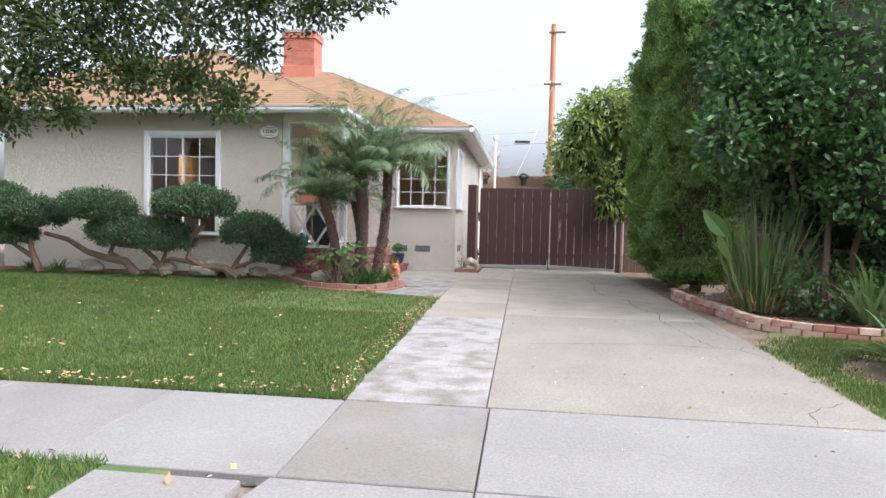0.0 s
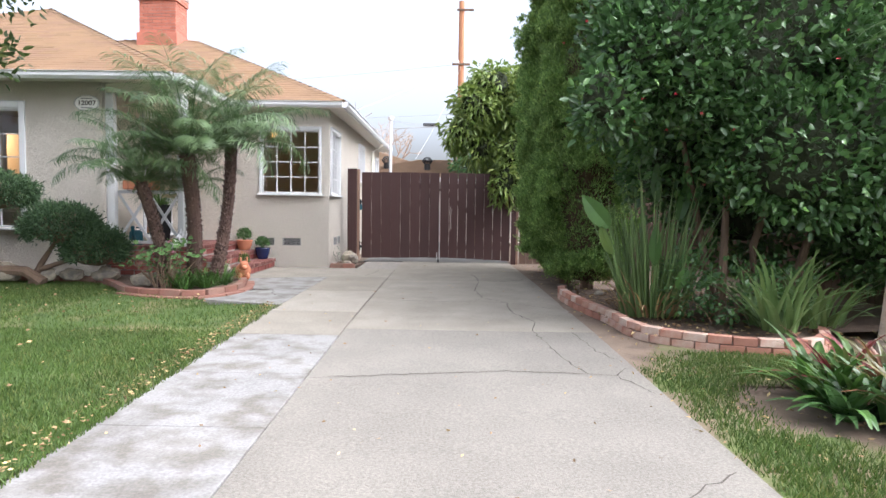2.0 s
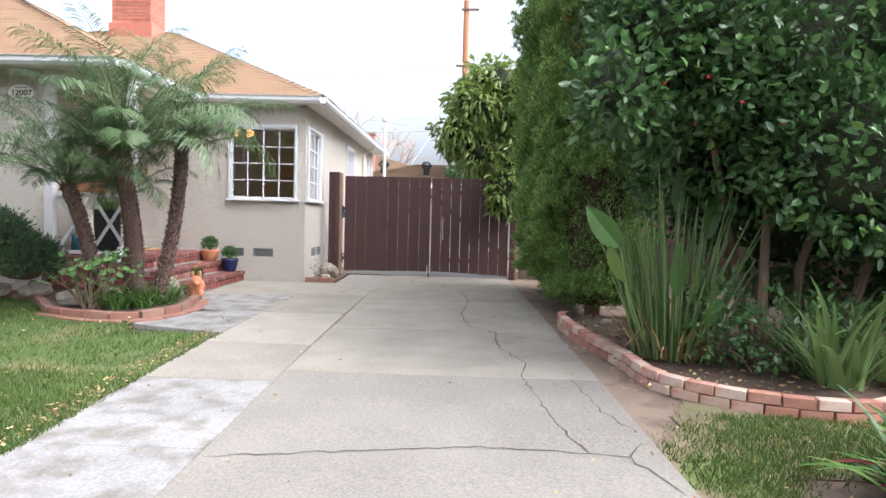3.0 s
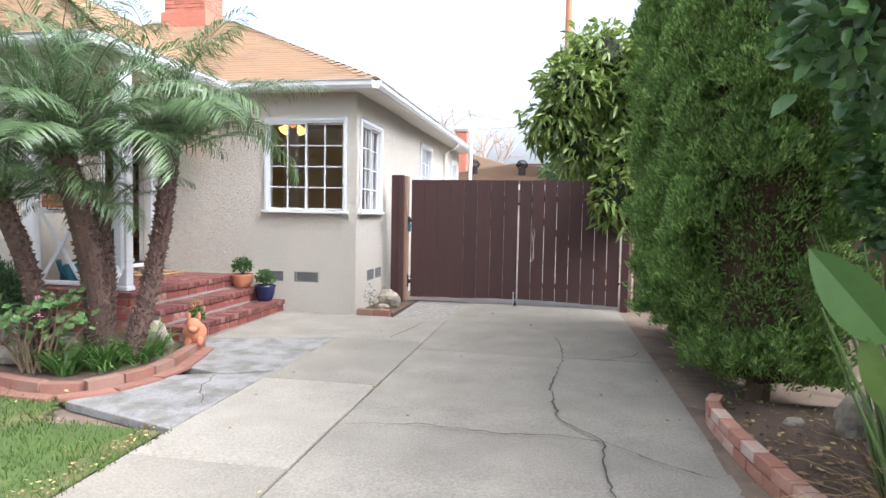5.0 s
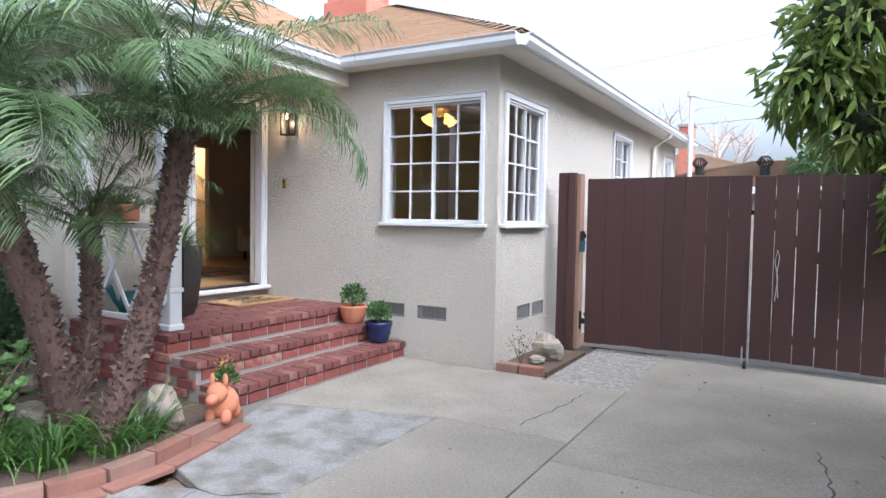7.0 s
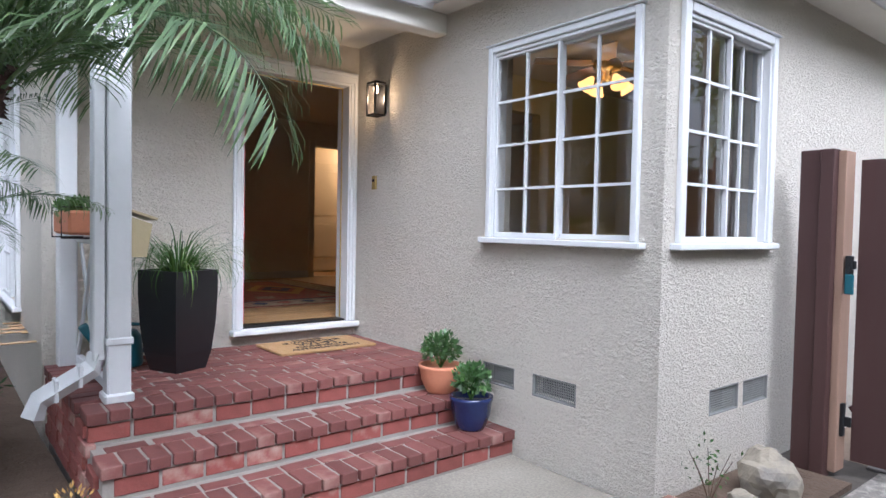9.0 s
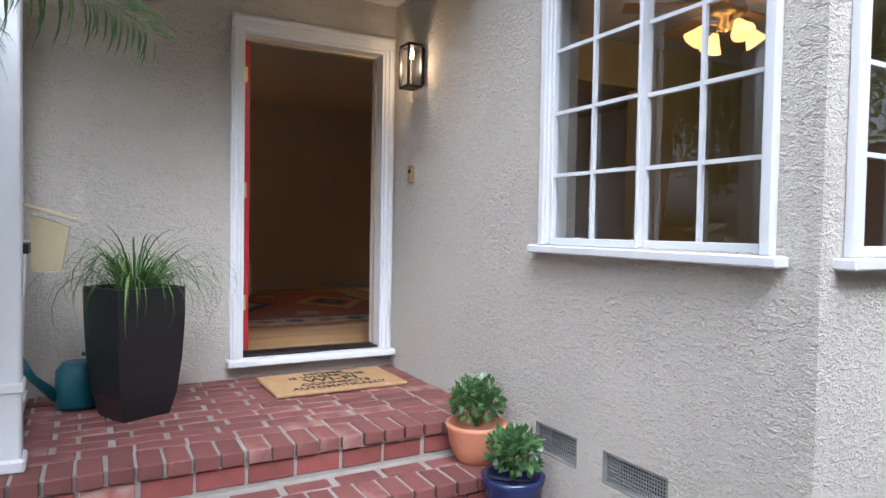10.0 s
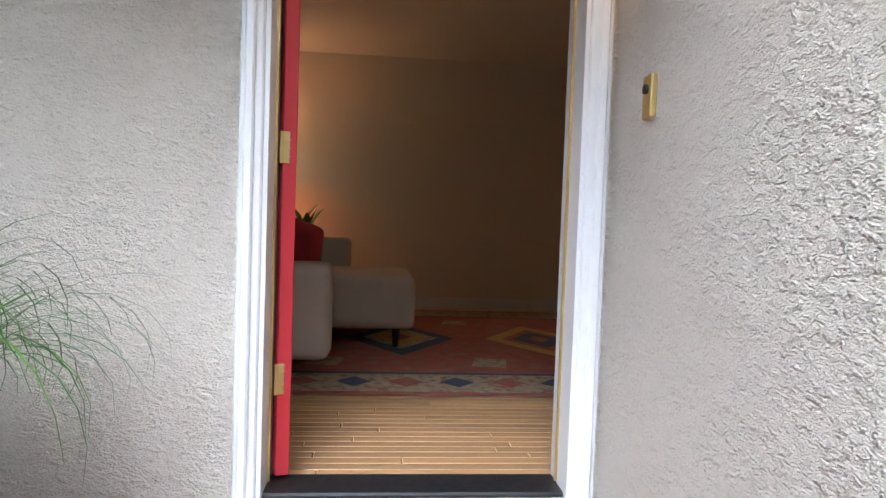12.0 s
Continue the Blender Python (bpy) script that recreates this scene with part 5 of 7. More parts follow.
def edging(pts, length, h, w, material, parent, z_of, courses=1, name="brick"):
    """Bricks laid end to end along a curve."""
    line = [Vector((*p, 0)) for p in pts]
    dense = []
    n = len(line)
    for i in range(n - 1):
        p0, p1, p2, p3 = line[max(0, i - 1)], line[i], line[i + 1], line[min(n - 1, i + 2)]
        for k in range(12):
            f = k / 12
            dense.append(0.5 * ((2 * p1) + (p2 - p0) * f + (2 * p0 - 5 * p1 + 4 * p2 - p3) * f * f + (3 * p1 - p0 - 3 * p2 + p3) * f ** 3))
    dense.append(line[-1])
    s = [0.0]
    for a, b in zip(dense, dense[1:]):
        s.append(s[-1] + (b - a).length)
    me = brick_mesh("edge_brick", length - 0.008, w, h - (0.0 if courses == 1 else 0.008), material)
    for c in range(courses):
        u = length * (0.5 if c % 2 == 0 else 1.0)
        while u < s[-1]:
            x, y = (float(np.interp(u, s, [q[a] for q in dense])) for a in (0, 1))
            xa, ya = (float(np.interp(u + 0.05, s, [q[a] for q in dense])) for a in (0, 1))
            xb, yb = (float(np.interp(u - 0.05, s, [q[a] for q in dense])) for a in (0, 1))
            lay(me, parent, x, y, z_of(y) + h * (c + 0.5), math.degrees(math.atan2(ya - yb, xa - xb)), name)
            u += length


bed_edge = thing("bed_edging", "brown brick edging curving round the front bed", "edging")
edging(BED[1:], 0.29, 0.11, 0.1, "edging_brick", bed_edge, lambda y: gz(y) - 0.02)
edging([(-14, 10.3), (-10, 10.33), (-6.7, 10.38)], 0.29, 0.1, 0.1, "edging_brick", bed_edge, lambda y: gz(y) - 0.02)
mow = thing("mowing_strip", "flat brown brick footing strip at the bed edge", "edging", kind="structure")
edging([(-3.2, 9.28), (-2.56, 9.0), (-2.05, 8.98), (-1.77, 9.34), (-1.69, 9.85), (-1.79, 10.4), (-1.95, 10.9)], 0.4, 0.03, 0.12, "edging_brick", mow, lambda y: gz(y) - 0.01)

planter = thing("brick_planter", "low curved red brick planter wall, two courses high", "planter")
PL = [(2.85, 9.95), (2.72, 9.55), (2.78, 8.6), (2.95, 7.75), (3.05, 7.1), (3.4, 6.72), (3.9, 6.5), (4.35, 6.5), (4.65, 6.75), (4.8, 7.1)]
edging(PL, 0.205, 0.08, 0.095, "planter_brick", planter, lambda y: gz(y) - 0.02, 2)
bm = bmesh.new()
tube(bm, [(x, y, gz(y) + 0.05) for x, y in PL], 0.038, 6)
part("mortar_core", bm, "mortar", planter, "grey mortar")
tagged(part("bed_soil", np_mesh("planter_soil", [(x, y, gz(y) + 0.07) for x, y in PL] + [(6.4, 7.1, 0.05), (6.4, 9.95, 0.05)], [tuple(range(len(PL) + 2))], "soil"), None, None),
       "dark leafy soil in the brick planter", "soil", kind="structure")


# ---- palms ----
def frond_mesh(seed, length, arch, leaflet):
    """A feather palm frond: an arching rib with two rows of drooping leaflets."""
    rng = random.Random(seed)
    V, F = [], []
    p, ang = Vector((0, 0, 0)), radians(72)
    n = 38
    ribs = []
    for i in range(n + 1):
        f = i / n
        ribs.append((p.copy(), Vector((math.cos(ang), 0, math.sin(ang)))))
        p = p + Vector((math.cos(ang), 0, math.sin(ang))) * (length / n)
        ang -= arch * (0.3 + 1.3 * f) / n
    for i in range(n):
        a, b = ribs[i][0], ribs[i + 1][0]
        w = 0.009 * (1 - 0.8 * i / n)
        o = len(V)
        V += [a + Vector((0, -w, 0)), a + Vector((0, w, 0)), b + Vector((0, w, 0)), b + Vector((0, -w, 0)), a + Vector((0, 0, -w)), b + Vector((0, 0, -w))]
        F += [(o, o + 1, o + 2), (o, o + 2, o + 3), (o + 1, o + 4, o + 5), (o + 1, o + 5, o + 2), (o + 4, o, o + 3), (o + 4, o + 3, o + 5)]
    for i in range(4, n + 1):
        f = i / n
        L = leaflet * (0.45 + 1.1 * math.sin(math.pi * min(1.0, 0.12 + 0.83 * f))) * 0.72
        for k in range(2):
            q, d = ribs[i]
            for s in (-1, 1):
                base = q + d * (length / n * 0.5 * k)
                dirn = (d * rng.uniform(0.55, 0.9) + Vector((0, s, 0)) * rng.uniform(0.8, 1.0) + Vector((0, 0, 1)) * rng.uniform(-0.15, 0.3)).normalized()
                w = 0.0041
                side = dirn.cross(Vector((0, 0, 1))).normalized() * w
                l = L * rng.uniform(0.85, 1.1)
                m1 = base + dirn * l * 0.5 + Vector((0, 0, -0.05 * l))
                m2 = base + dirn * l * 0.85 + Vector((0, 0, -0.26 * l))
                m3 = base + dirn * l * 0.98 + Vector((0, 0, -0.46 * l))
                o = len(V)
                V += [base, m1 - side, m1 + side, m2 - side * 0.7, m2 + side * 0.7, m3]
                F += [(o, o + 2, o + 1), (o + 1, o + 2, o + 4), (o + 1, o + 4, o + 3), (o + 3, o + 4, o + 5)]
    return np_mesh("frond", V, F, "palm_leaf")


FRONDS = [frond_mesh(s, L, a, 0.29) for s, L, a in ((1, 1.2, 1.6), (2, 1.15, 1.95), (3, 1.25, 1.25), (4, 1.1, 2.15))]


def palm(base, top, r, n, scale, seed, label):
    rng = random.Random(seed)
    p = thing("pygmy_date_palm", label, "palm tree", group="palms in the front bed", at=(*base, 0, 0, 0))
    b, t = Vector((0, 0, 0)), Vector(top) - Vector(base)
    pts = [b.lerp(t, f) + Vector((0.05 * math.sin(f * 3), 0.03 * math.sin(f * 4), 0)) for f in [i / 10 for i in range(11)]]
    bm = bmesh.new()
    tube(bm, pts, [r * (1.25 - 0.35 * f + 0.55 * max(0, f - 0.55)) for f in [i / 10 for i in range(11)]], 12)
    H = t.length
    m = int(H / 0.028) * 13
    for i in range(m):
        f = i / m
        a = i * 2.399 + rng.uniform(-0.5, 0.5)
        q = pts[min(9, int(f * 10))].lerp(pts[min(10, int(f * 10) + 1)], f * 10 % 1)
        rr = r * (1.25 - 0.35 * f + 0.55 * max(0, f - 0.55))
        o = Vector((math.cos(a), math.sin(a), 0))
        s = Vector((-math.sin(a), math.cos(a), 0)) * rng.uniform(0.012, 0.024)
        up = Vector((0, 0, rng.uniform(0.03, 0.075)))
        k = [bm.verts.new(v) for v in (q + o * rr * 0.93 - s, q + o * rr * 0.93 + s, q + o * (rr + rng.uniform(0.006, 0.036)) + up * rng.uniform(-0.3, 1.1), q + o * rr * 0.9 + up * 0.6)]
        bm.faces.new((k[0], k[1], k[2]))
        bm.faces.new((k[0], k[2], k[3]))
        bm.faces.new((k[1], k[3], k[2]))
    part("trunk", bm, "palm_trunk", p, "shaggy brown leaf-base trunk")
    for i in range(n):
        f = (i + 0.5) / n
        tilt = 3 + 54 * f ** 0.85 + rng.uniform(-6, 6)
        ob = new("frond", FRONDS[rng.randrange(4) if f > 0.25 else 2])
        ob.parent = p
        k = scale * rng.uniform(0.85, 1.1)
        ob.matrix_basis = Matrix.Translation(t + Vector((0, 0, 0.02 - 0.12 * f))) @ Matrix.Rotation(i * 2.39996 + rng.uniform(-0.2, 0.2), 4, "Z") @ Matrix.Rotation(radians(tilt - 18), 4, "Y") @ Matrix.Rotation(radians(rng.uniform(-12, 12)), 4, "X") @ Matrix.Scale(k, 4)
    return p


palm((-2.16, 9.92, 0.02), (-2.08, 10.46, 2.0), 0.07, 30, 1.2, 1, "pygmy date palm with a leaning shaggy trunk")
palm((-2.46, 9.92, 0.02), (-2.28, 9.32, 1.82), 0.08, 32, 1.22, 2, "pygmy date palm with a thick shaggy trunk")
palm((-2.72, 9.62, 0.02), (-2.92, 9.38, 1.45), 0.068, 24, 1.0, 3, "shorter pygmy date palm among shrubs")
palm((-2.38, 9.86, 0.02), (-2.6, 10.14, 1.4), 0.05, 16, 0.72, 4, "small young pygmy date palm")


# ---- foliage masses ----
def tufts(name, centres, outs, per, spread, L, W, material, parent, seed, label="", up=0.35):
    """Small sprays of fine leaves round each tuft centre."""
    rng = np.random.default_rng(seed)
    C = np.repeat(centres, per, 0)
    O = np.repeat(outs, per, 0)
    D = O / np.linalg.norm(O, axis=1, keepdims=True) + rng.normal(size=C.shape) * 0.6 + [0, 0, up]
    P = C + rng.normal(size=C.shape) * spread
    return leaves(name, P, D, L * rng.uniform(0.6, 1.2, len(P)), W, material, parent, seed + 1, label, fold=0.15)


def cypress(x, y, r, h, seed, label, ry=None, z0=0.15):
    """A dense upright conifer of overlapping plumes."""
    rng = np.random.default_rng(seed)
    ry = ry or r
    t = thing("cypress", label, "conifer", group="cypress hedge", at=(x, y, gz(y)))
    bm = bmesh.new()
    tube(bm, [(0, 0, -0.03), (0.02, 0.01, 0.6), (0, 0, h * 0.6)], [0.1, 0.08, 0.03], 8)
    part("trunk", bm, "bark", t)

    def rad(f):
        return float(np.interp(f, (0.0, 0.06, 0.2, 0.55, 0.8, 0.93, 1.0), (0.55, 0.8, 0.95, 1.0, 0.8, 0.45, 0.04)))

    n = 250
    f = rng.random(n) ** 0.9
    a = rng.uniform(0, 2 * np.pi, n)
    lob = np.array([1 + 0.16 * noise.noise((math.cos(q) * 2.2 + seed, math.sin(q) * 2.2, g * h * 0.55)) + 0.07 * math.sin(7 * q + 3 * math.sin(g * 6)) for q, g in zip(a, f)])
    R = np.array([rad(g) for g in f]) * lob * (1.0 - 0.32 * rng.random(n) ** 1.1)
    C = np.stack([np.cos(a) * R * r, np.sin(a) * R * ry, z0 + f * (h - z0)], 1)
    O = np.stack([np.cos(a), np.sin(a), np.full(n, 0.9)], 1)
    k = 46
    S = rng.normal(size=(n * k, 3))
    S /= np.linalg.norm(S, axis=1, keepdims=True)
    S *= 1 - 0.45 * rng.random((n * k, 1)) ** 2
    S[:, 2] = np.abs(S[:, 2] + 0.35) - 0.35
    C = np.repeat(C, k, 0) + (S * [0.135, 0.135, 0.2] + np.repeat(O, k, 0) * 0.05) * np.repeat(rng.uniform(0.6, 1.35, n), k)[:, None]
    O = S * 0.8 + np.repeat(O, k, 0) * 0.7
    tufts("foliage", C, O, 17, 0.02, 0.055, 0.017, "cypress_leaf", t, seed, up=0.7)
    # Solid core in brown twig colour, doubling as shade in the plume gaps.
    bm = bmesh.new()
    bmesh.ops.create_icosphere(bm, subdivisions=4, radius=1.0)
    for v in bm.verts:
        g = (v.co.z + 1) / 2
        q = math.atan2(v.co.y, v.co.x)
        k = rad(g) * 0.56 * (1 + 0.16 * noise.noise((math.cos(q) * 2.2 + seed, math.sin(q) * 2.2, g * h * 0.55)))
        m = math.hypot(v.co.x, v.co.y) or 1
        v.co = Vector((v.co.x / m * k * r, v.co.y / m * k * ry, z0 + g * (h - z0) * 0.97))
    part("inner_growth", bm, "cypress_wood", t, "brown inner twigs as a solid core, dark for shaded gaps")
    m = 5000
    g, q = rng.random(m), rng.uniform(0, 2 * np.pi, m)
    R = np.array([rad(e) * (1 + 0.16 * noise.noise((math.cos(b) * 2.2 + seed, math.sin(b) * 2.2, e * h * 0.55))) for e, b in zip(g, q)]) * rng.uniform(0.62, 0.74, m)
    C = np.stack([np.cos(q) * R * r, np.sin(q) * R * ry, z0 + g * (h - z0) * 0.97], 1)
    tufts("inner_foliage", C, np.stack([np.cos(q), np.sin(q), np.full(m, 0.5)], 1), 8, 0.04, 0.06, 0.016, "cypress_leaf", t, seed + 40, up=0.5)
    return t


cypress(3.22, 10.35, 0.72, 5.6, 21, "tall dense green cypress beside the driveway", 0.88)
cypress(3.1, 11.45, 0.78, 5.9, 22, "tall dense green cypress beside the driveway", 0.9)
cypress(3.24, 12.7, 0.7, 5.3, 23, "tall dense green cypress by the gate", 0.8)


def shrub(name, label, category, at, clumps, n, L, W, material, seed, core=0.8, stems=(), stem_r=0.04, bark="bark", droop=0.0, jitter=0.7, up=0.1, depth=0.45, group=""):
    """A broad-leaved shrub or crown: clumps of ((x, y, z), (rx, ry, rz)) full of leaves, with stems."""
    rng = np.random.default_rng(seed)
    t = thing(name, label, category, group, at=at)
    vol = [c[1][0] * c[1][1] + c[1][1] * c[1][2] + c[1][0] * c[1][2] for c in clumps]
    Ps, Ds = [], []
    for c, v in zip(clumps, vol):
        P, D = shell_points(int(n * v / sum(vol)), c[0], c[1], rng, depth)
        gap = np.array([noise.noise(Vector(p) * 2.6 + Vector((seed, 0, 0))) for p in P])
        P, D = P[gap > -0.32], D[gap > -0.32]
        Ps.append(P + rng.normal(size=P.shape) * 0.04)
        Ds.append(D / np.linalg.norm(D, axis=1, keepdims=True) + rng.normal(size=P.shape) * jitter + [0, 0, up])
    P, D = np.concatenate(Ps), np.concatenate(Ds)
    leaves("foliage", P, D, L * rng.uniform(0.6, 1.25, len(P)), W * rng.uniform(0.75, 1.2, len(P)), material, t, seed, droop=droop)
    # Added solid lumps; their dark colour stands in for shade between leaves.
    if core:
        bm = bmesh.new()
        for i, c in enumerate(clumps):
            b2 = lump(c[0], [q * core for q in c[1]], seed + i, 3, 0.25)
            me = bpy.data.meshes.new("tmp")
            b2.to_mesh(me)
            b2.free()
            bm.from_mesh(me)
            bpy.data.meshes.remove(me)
        part("inner_growth", bm, "shade_core", t, "dark filler core standing in for shade between the leaves")["kind"] = "stuff"
    for i, s in enumerate(stems):
        bm = bmesh.new()
        tube(bm, s, [stem_r * (1 - 0.6 * k / (len(s) - 1)) for k in range(len(s))], 8)
        part("branch", bm, bark, t)
    return t


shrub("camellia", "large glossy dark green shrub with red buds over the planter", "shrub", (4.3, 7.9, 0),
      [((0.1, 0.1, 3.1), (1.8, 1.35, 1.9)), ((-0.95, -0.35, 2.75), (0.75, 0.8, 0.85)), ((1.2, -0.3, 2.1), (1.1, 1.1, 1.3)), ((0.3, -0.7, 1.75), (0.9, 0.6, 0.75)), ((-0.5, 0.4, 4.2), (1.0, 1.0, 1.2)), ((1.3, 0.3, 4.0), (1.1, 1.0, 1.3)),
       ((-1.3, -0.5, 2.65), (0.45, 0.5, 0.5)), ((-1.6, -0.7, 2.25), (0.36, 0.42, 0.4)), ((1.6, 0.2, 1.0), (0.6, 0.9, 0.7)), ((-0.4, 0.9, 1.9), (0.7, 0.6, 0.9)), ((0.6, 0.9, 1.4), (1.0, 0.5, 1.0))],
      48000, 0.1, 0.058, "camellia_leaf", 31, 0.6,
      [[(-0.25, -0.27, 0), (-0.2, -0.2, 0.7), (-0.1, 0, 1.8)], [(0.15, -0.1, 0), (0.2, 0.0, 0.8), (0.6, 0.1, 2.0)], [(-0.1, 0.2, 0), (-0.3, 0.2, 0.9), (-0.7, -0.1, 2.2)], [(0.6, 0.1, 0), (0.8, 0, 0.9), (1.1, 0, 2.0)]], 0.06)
rng = np.random.default_rng(41)
P, D = shell_points(70, (4.2, 7.75, 3.0), (1.85, 1.45, 1.6), rng, 0.1)
V, F = leaf_arrays(np.repeat(P, 6, 0), rng.normal(size=(len(P) * 6, 3)) + np.repeat(D, 6, 0) * 0.3, 0.022, 0.016, rng)
tagged(part("camellia_buds", np_mesh("buds", V, F, "red_berry"), None, None), "small red buds among glossy leaves", "buds", kind="stuff")
# low growth under the camellia
shrub("undergrowth_shrub", "low glossy green shrub behind the planter wall", "shrub", (4.05, 7.2, 0.05), [((0, 0, 0.3), (0.4, 0.3, 0.35)), ((0.5, 0.2, 0.3), (0.4, 0.3, 0.3)), ((-0.4, 0.3, 0.35), (0.3, 0.3, 0.35))], 1300, 0.07, 0.04, "camellia_leaf", 33, 0.0)

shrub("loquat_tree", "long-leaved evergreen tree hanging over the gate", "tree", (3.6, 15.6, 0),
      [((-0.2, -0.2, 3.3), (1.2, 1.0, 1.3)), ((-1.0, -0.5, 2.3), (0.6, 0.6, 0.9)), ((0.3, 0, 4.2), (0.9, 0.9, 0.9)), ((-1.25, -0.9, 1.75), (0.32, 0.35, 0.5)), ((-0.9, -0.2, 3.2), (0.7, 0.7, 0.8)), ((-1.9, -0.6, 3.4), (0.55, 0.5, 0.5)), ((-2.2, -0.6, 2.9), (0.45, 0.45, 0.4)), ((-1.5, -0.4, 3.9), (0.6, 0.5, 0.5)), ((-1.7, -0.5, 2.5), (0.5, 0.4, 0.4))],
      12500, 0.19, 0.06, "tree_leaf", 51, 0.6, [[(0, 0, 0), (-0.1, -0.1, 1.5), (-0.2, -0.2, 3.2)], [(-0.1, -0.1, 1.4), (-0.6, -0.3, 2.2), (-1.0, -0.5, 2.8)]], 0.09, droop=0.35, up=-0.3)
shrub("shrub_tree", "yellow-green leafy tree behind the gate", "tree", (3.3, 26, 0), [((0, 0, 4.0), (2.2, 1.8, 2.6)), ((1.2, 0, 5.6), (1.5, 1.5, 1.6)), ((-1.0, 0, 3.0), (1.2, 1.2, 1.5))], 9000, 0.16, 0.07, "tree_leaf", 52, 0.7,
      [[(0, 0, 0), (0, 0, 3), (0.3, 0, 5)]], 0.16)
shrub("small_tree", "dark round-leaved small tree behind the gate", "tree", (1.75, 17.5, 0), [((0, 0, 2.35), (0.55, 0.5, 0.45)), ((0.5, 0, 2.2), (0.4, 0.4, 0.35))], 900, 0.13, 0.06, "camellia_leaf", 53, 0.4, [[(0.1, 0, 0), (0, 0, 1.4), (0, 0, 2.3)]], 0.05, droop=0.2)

# overhanging street tree
OAK = [((-6.1, 7.0, 3.6), (0.8, 0.8, 0.6)), ((-6.1, 6.8, 2.85), (0.7, 0.7, 0.5)), ((-5.3, 7, 3.3), (0.7, 0.7, 0.55)), ((-4.7, 7, 2.9), (0.6, 0.6, 0.5)), ((-4.0, 7, 2.85), (0.55, 0.6, 0.42)), ((-3.4, 7, 2.6), (0.4, 0.5, 0.28)),
       ((-4.9, 7, 3.9), (0.8, 0.8, 0.5)), ((-3.9, 6.9, 3.6), (0.6, 0.7, 0.4)), ((-3.0, 6.8, 3.75), (0.6, 0.6, 0.35)), ((-3.0, 6.8, 3.15), (0.35, 0.5, 0.3)), ((-2.2, 6.6, 3.6), (0.5, 0.5, 0.28)), ((-1.6, 6.4, 3.7), (0.4, 0.45, 0.24)), ((-1.2, 6.3, 3.9), (0.4, 0.4, 0.2)),
       ((-6.6, 6.9, 2.35), (0.4, 0.5, 0.3)), ((-5.6, 6.9, 2.4), (0.3, 0.4, 0.22)), ((-2.6, 6.6, 4.3), (1.2, 0.9, 0.4)), ((-4.6, 6.8, 4.5), (1.4, 1.2, 0.6)), ((-7.4, 6.5, 3.6), (1.2, 1.2, 1.2)), ((-8.6, 6.0, 4.4), (1.6, 1.6, 1.3)), ((-9, 2.5, 7), (2.5, 2.5, 1.6))]
oak = shrub("oak_tree", "evergreen oak with branches hanging over the lawn", "tree", (0, 0, 0), OAK, 58000, 0.09, 0.042, "oak_leaf", 61, 0.0,
            [[(-9.2, 5.5, 0.0), (-9.0, 5.6, 2.2), (-8.4, 6.0, 4.0), (-6.5, 6.8, 4.4), (-4.5, 6.9, 4.1), (-2.8, 6.7, 3.9), (-1.3, 6.3, 3.9)]], 0.2, depth=0.95)
for i, (s, e) in enumerate((((-6.5, 6.8, 4.4), (-6.1, 6.9, 2.8)), ((-5.2, 6.9, 4.2), (-4.6, 7, 2.9)), ((-4.5, 6.9, 4.1), (-3.5, 7, 2.7)), ((-3.4, 6.8, 4.0), (-3.0, 6.8, 3.1)), ((-7.2, 6.6, 4.3), (-6.7, 6.9, 2.4)), ((-4.0, 6.9, 4.05), (-4.0, 6.9, 3.0)), ((-2.2, 6.6, 3.85), (-1.6, 6.4, 3.6)))):
    bm = bmesh.new()
    tube(bm, [s, Vector(s).lerp(Vector(e), 0.5) + Vector((0.08, 0, 0.1)), e], [0.035, 0.022, 0.006], 6)
    part("branch", bm, "bark", oak)


# ---- clipped junipers ----
def topiary(label, at, pads, trunks, seed):
    t = thing("clipped_juniper", label, "shrub", "clipped junipers by the wall", at=at)
    rng = np.random.default_rng(seed)
    for i, (c, r) in enumerate(pads):
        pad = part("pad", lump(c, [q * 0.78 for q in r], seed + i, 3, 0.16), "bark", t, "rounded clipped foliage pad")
        P, D = shell_points(int(1100 * (r[0] * r[1] + r[0] * r[2])) + 150, c, r, rng, 0.2, -0.45)
        tufts("needles", P, D, 20, 0.045, 0.07, 0.018, "juniper_leaf", pad, seed + i, up=0.25)
    for s, r in trunks:
        bm = bmesh.new()
        tube(bm, s, [r * (1 - 0.55 * k / (len(s) - 1)) for k in range(len(s))], 8)
        part("trunk", bm, "bark", t, "twisted bare grey-brown trunk")
    return t


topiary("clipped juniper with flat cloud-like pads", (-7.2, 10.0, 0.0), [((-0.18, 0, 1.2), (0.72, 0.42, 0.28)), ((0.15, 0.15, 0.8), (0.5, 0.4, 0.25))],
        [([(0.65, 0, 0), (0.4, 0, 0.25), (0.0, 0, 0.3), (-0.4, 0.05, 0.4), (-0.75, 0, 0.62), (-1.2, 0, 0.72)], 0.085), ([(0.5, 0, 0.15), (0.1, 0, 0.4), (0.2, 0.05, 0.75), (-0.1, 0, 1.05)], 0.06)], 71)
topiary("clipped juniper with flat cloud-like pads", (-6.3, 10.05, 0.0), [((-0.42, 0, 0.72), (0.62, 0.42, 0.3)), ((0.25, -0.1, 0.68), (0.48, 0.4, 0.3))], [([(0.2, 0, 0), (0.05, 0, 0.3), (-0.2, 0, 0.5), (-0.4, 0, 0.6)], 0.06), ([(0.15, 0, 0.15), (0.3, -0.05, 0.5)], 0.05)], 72)
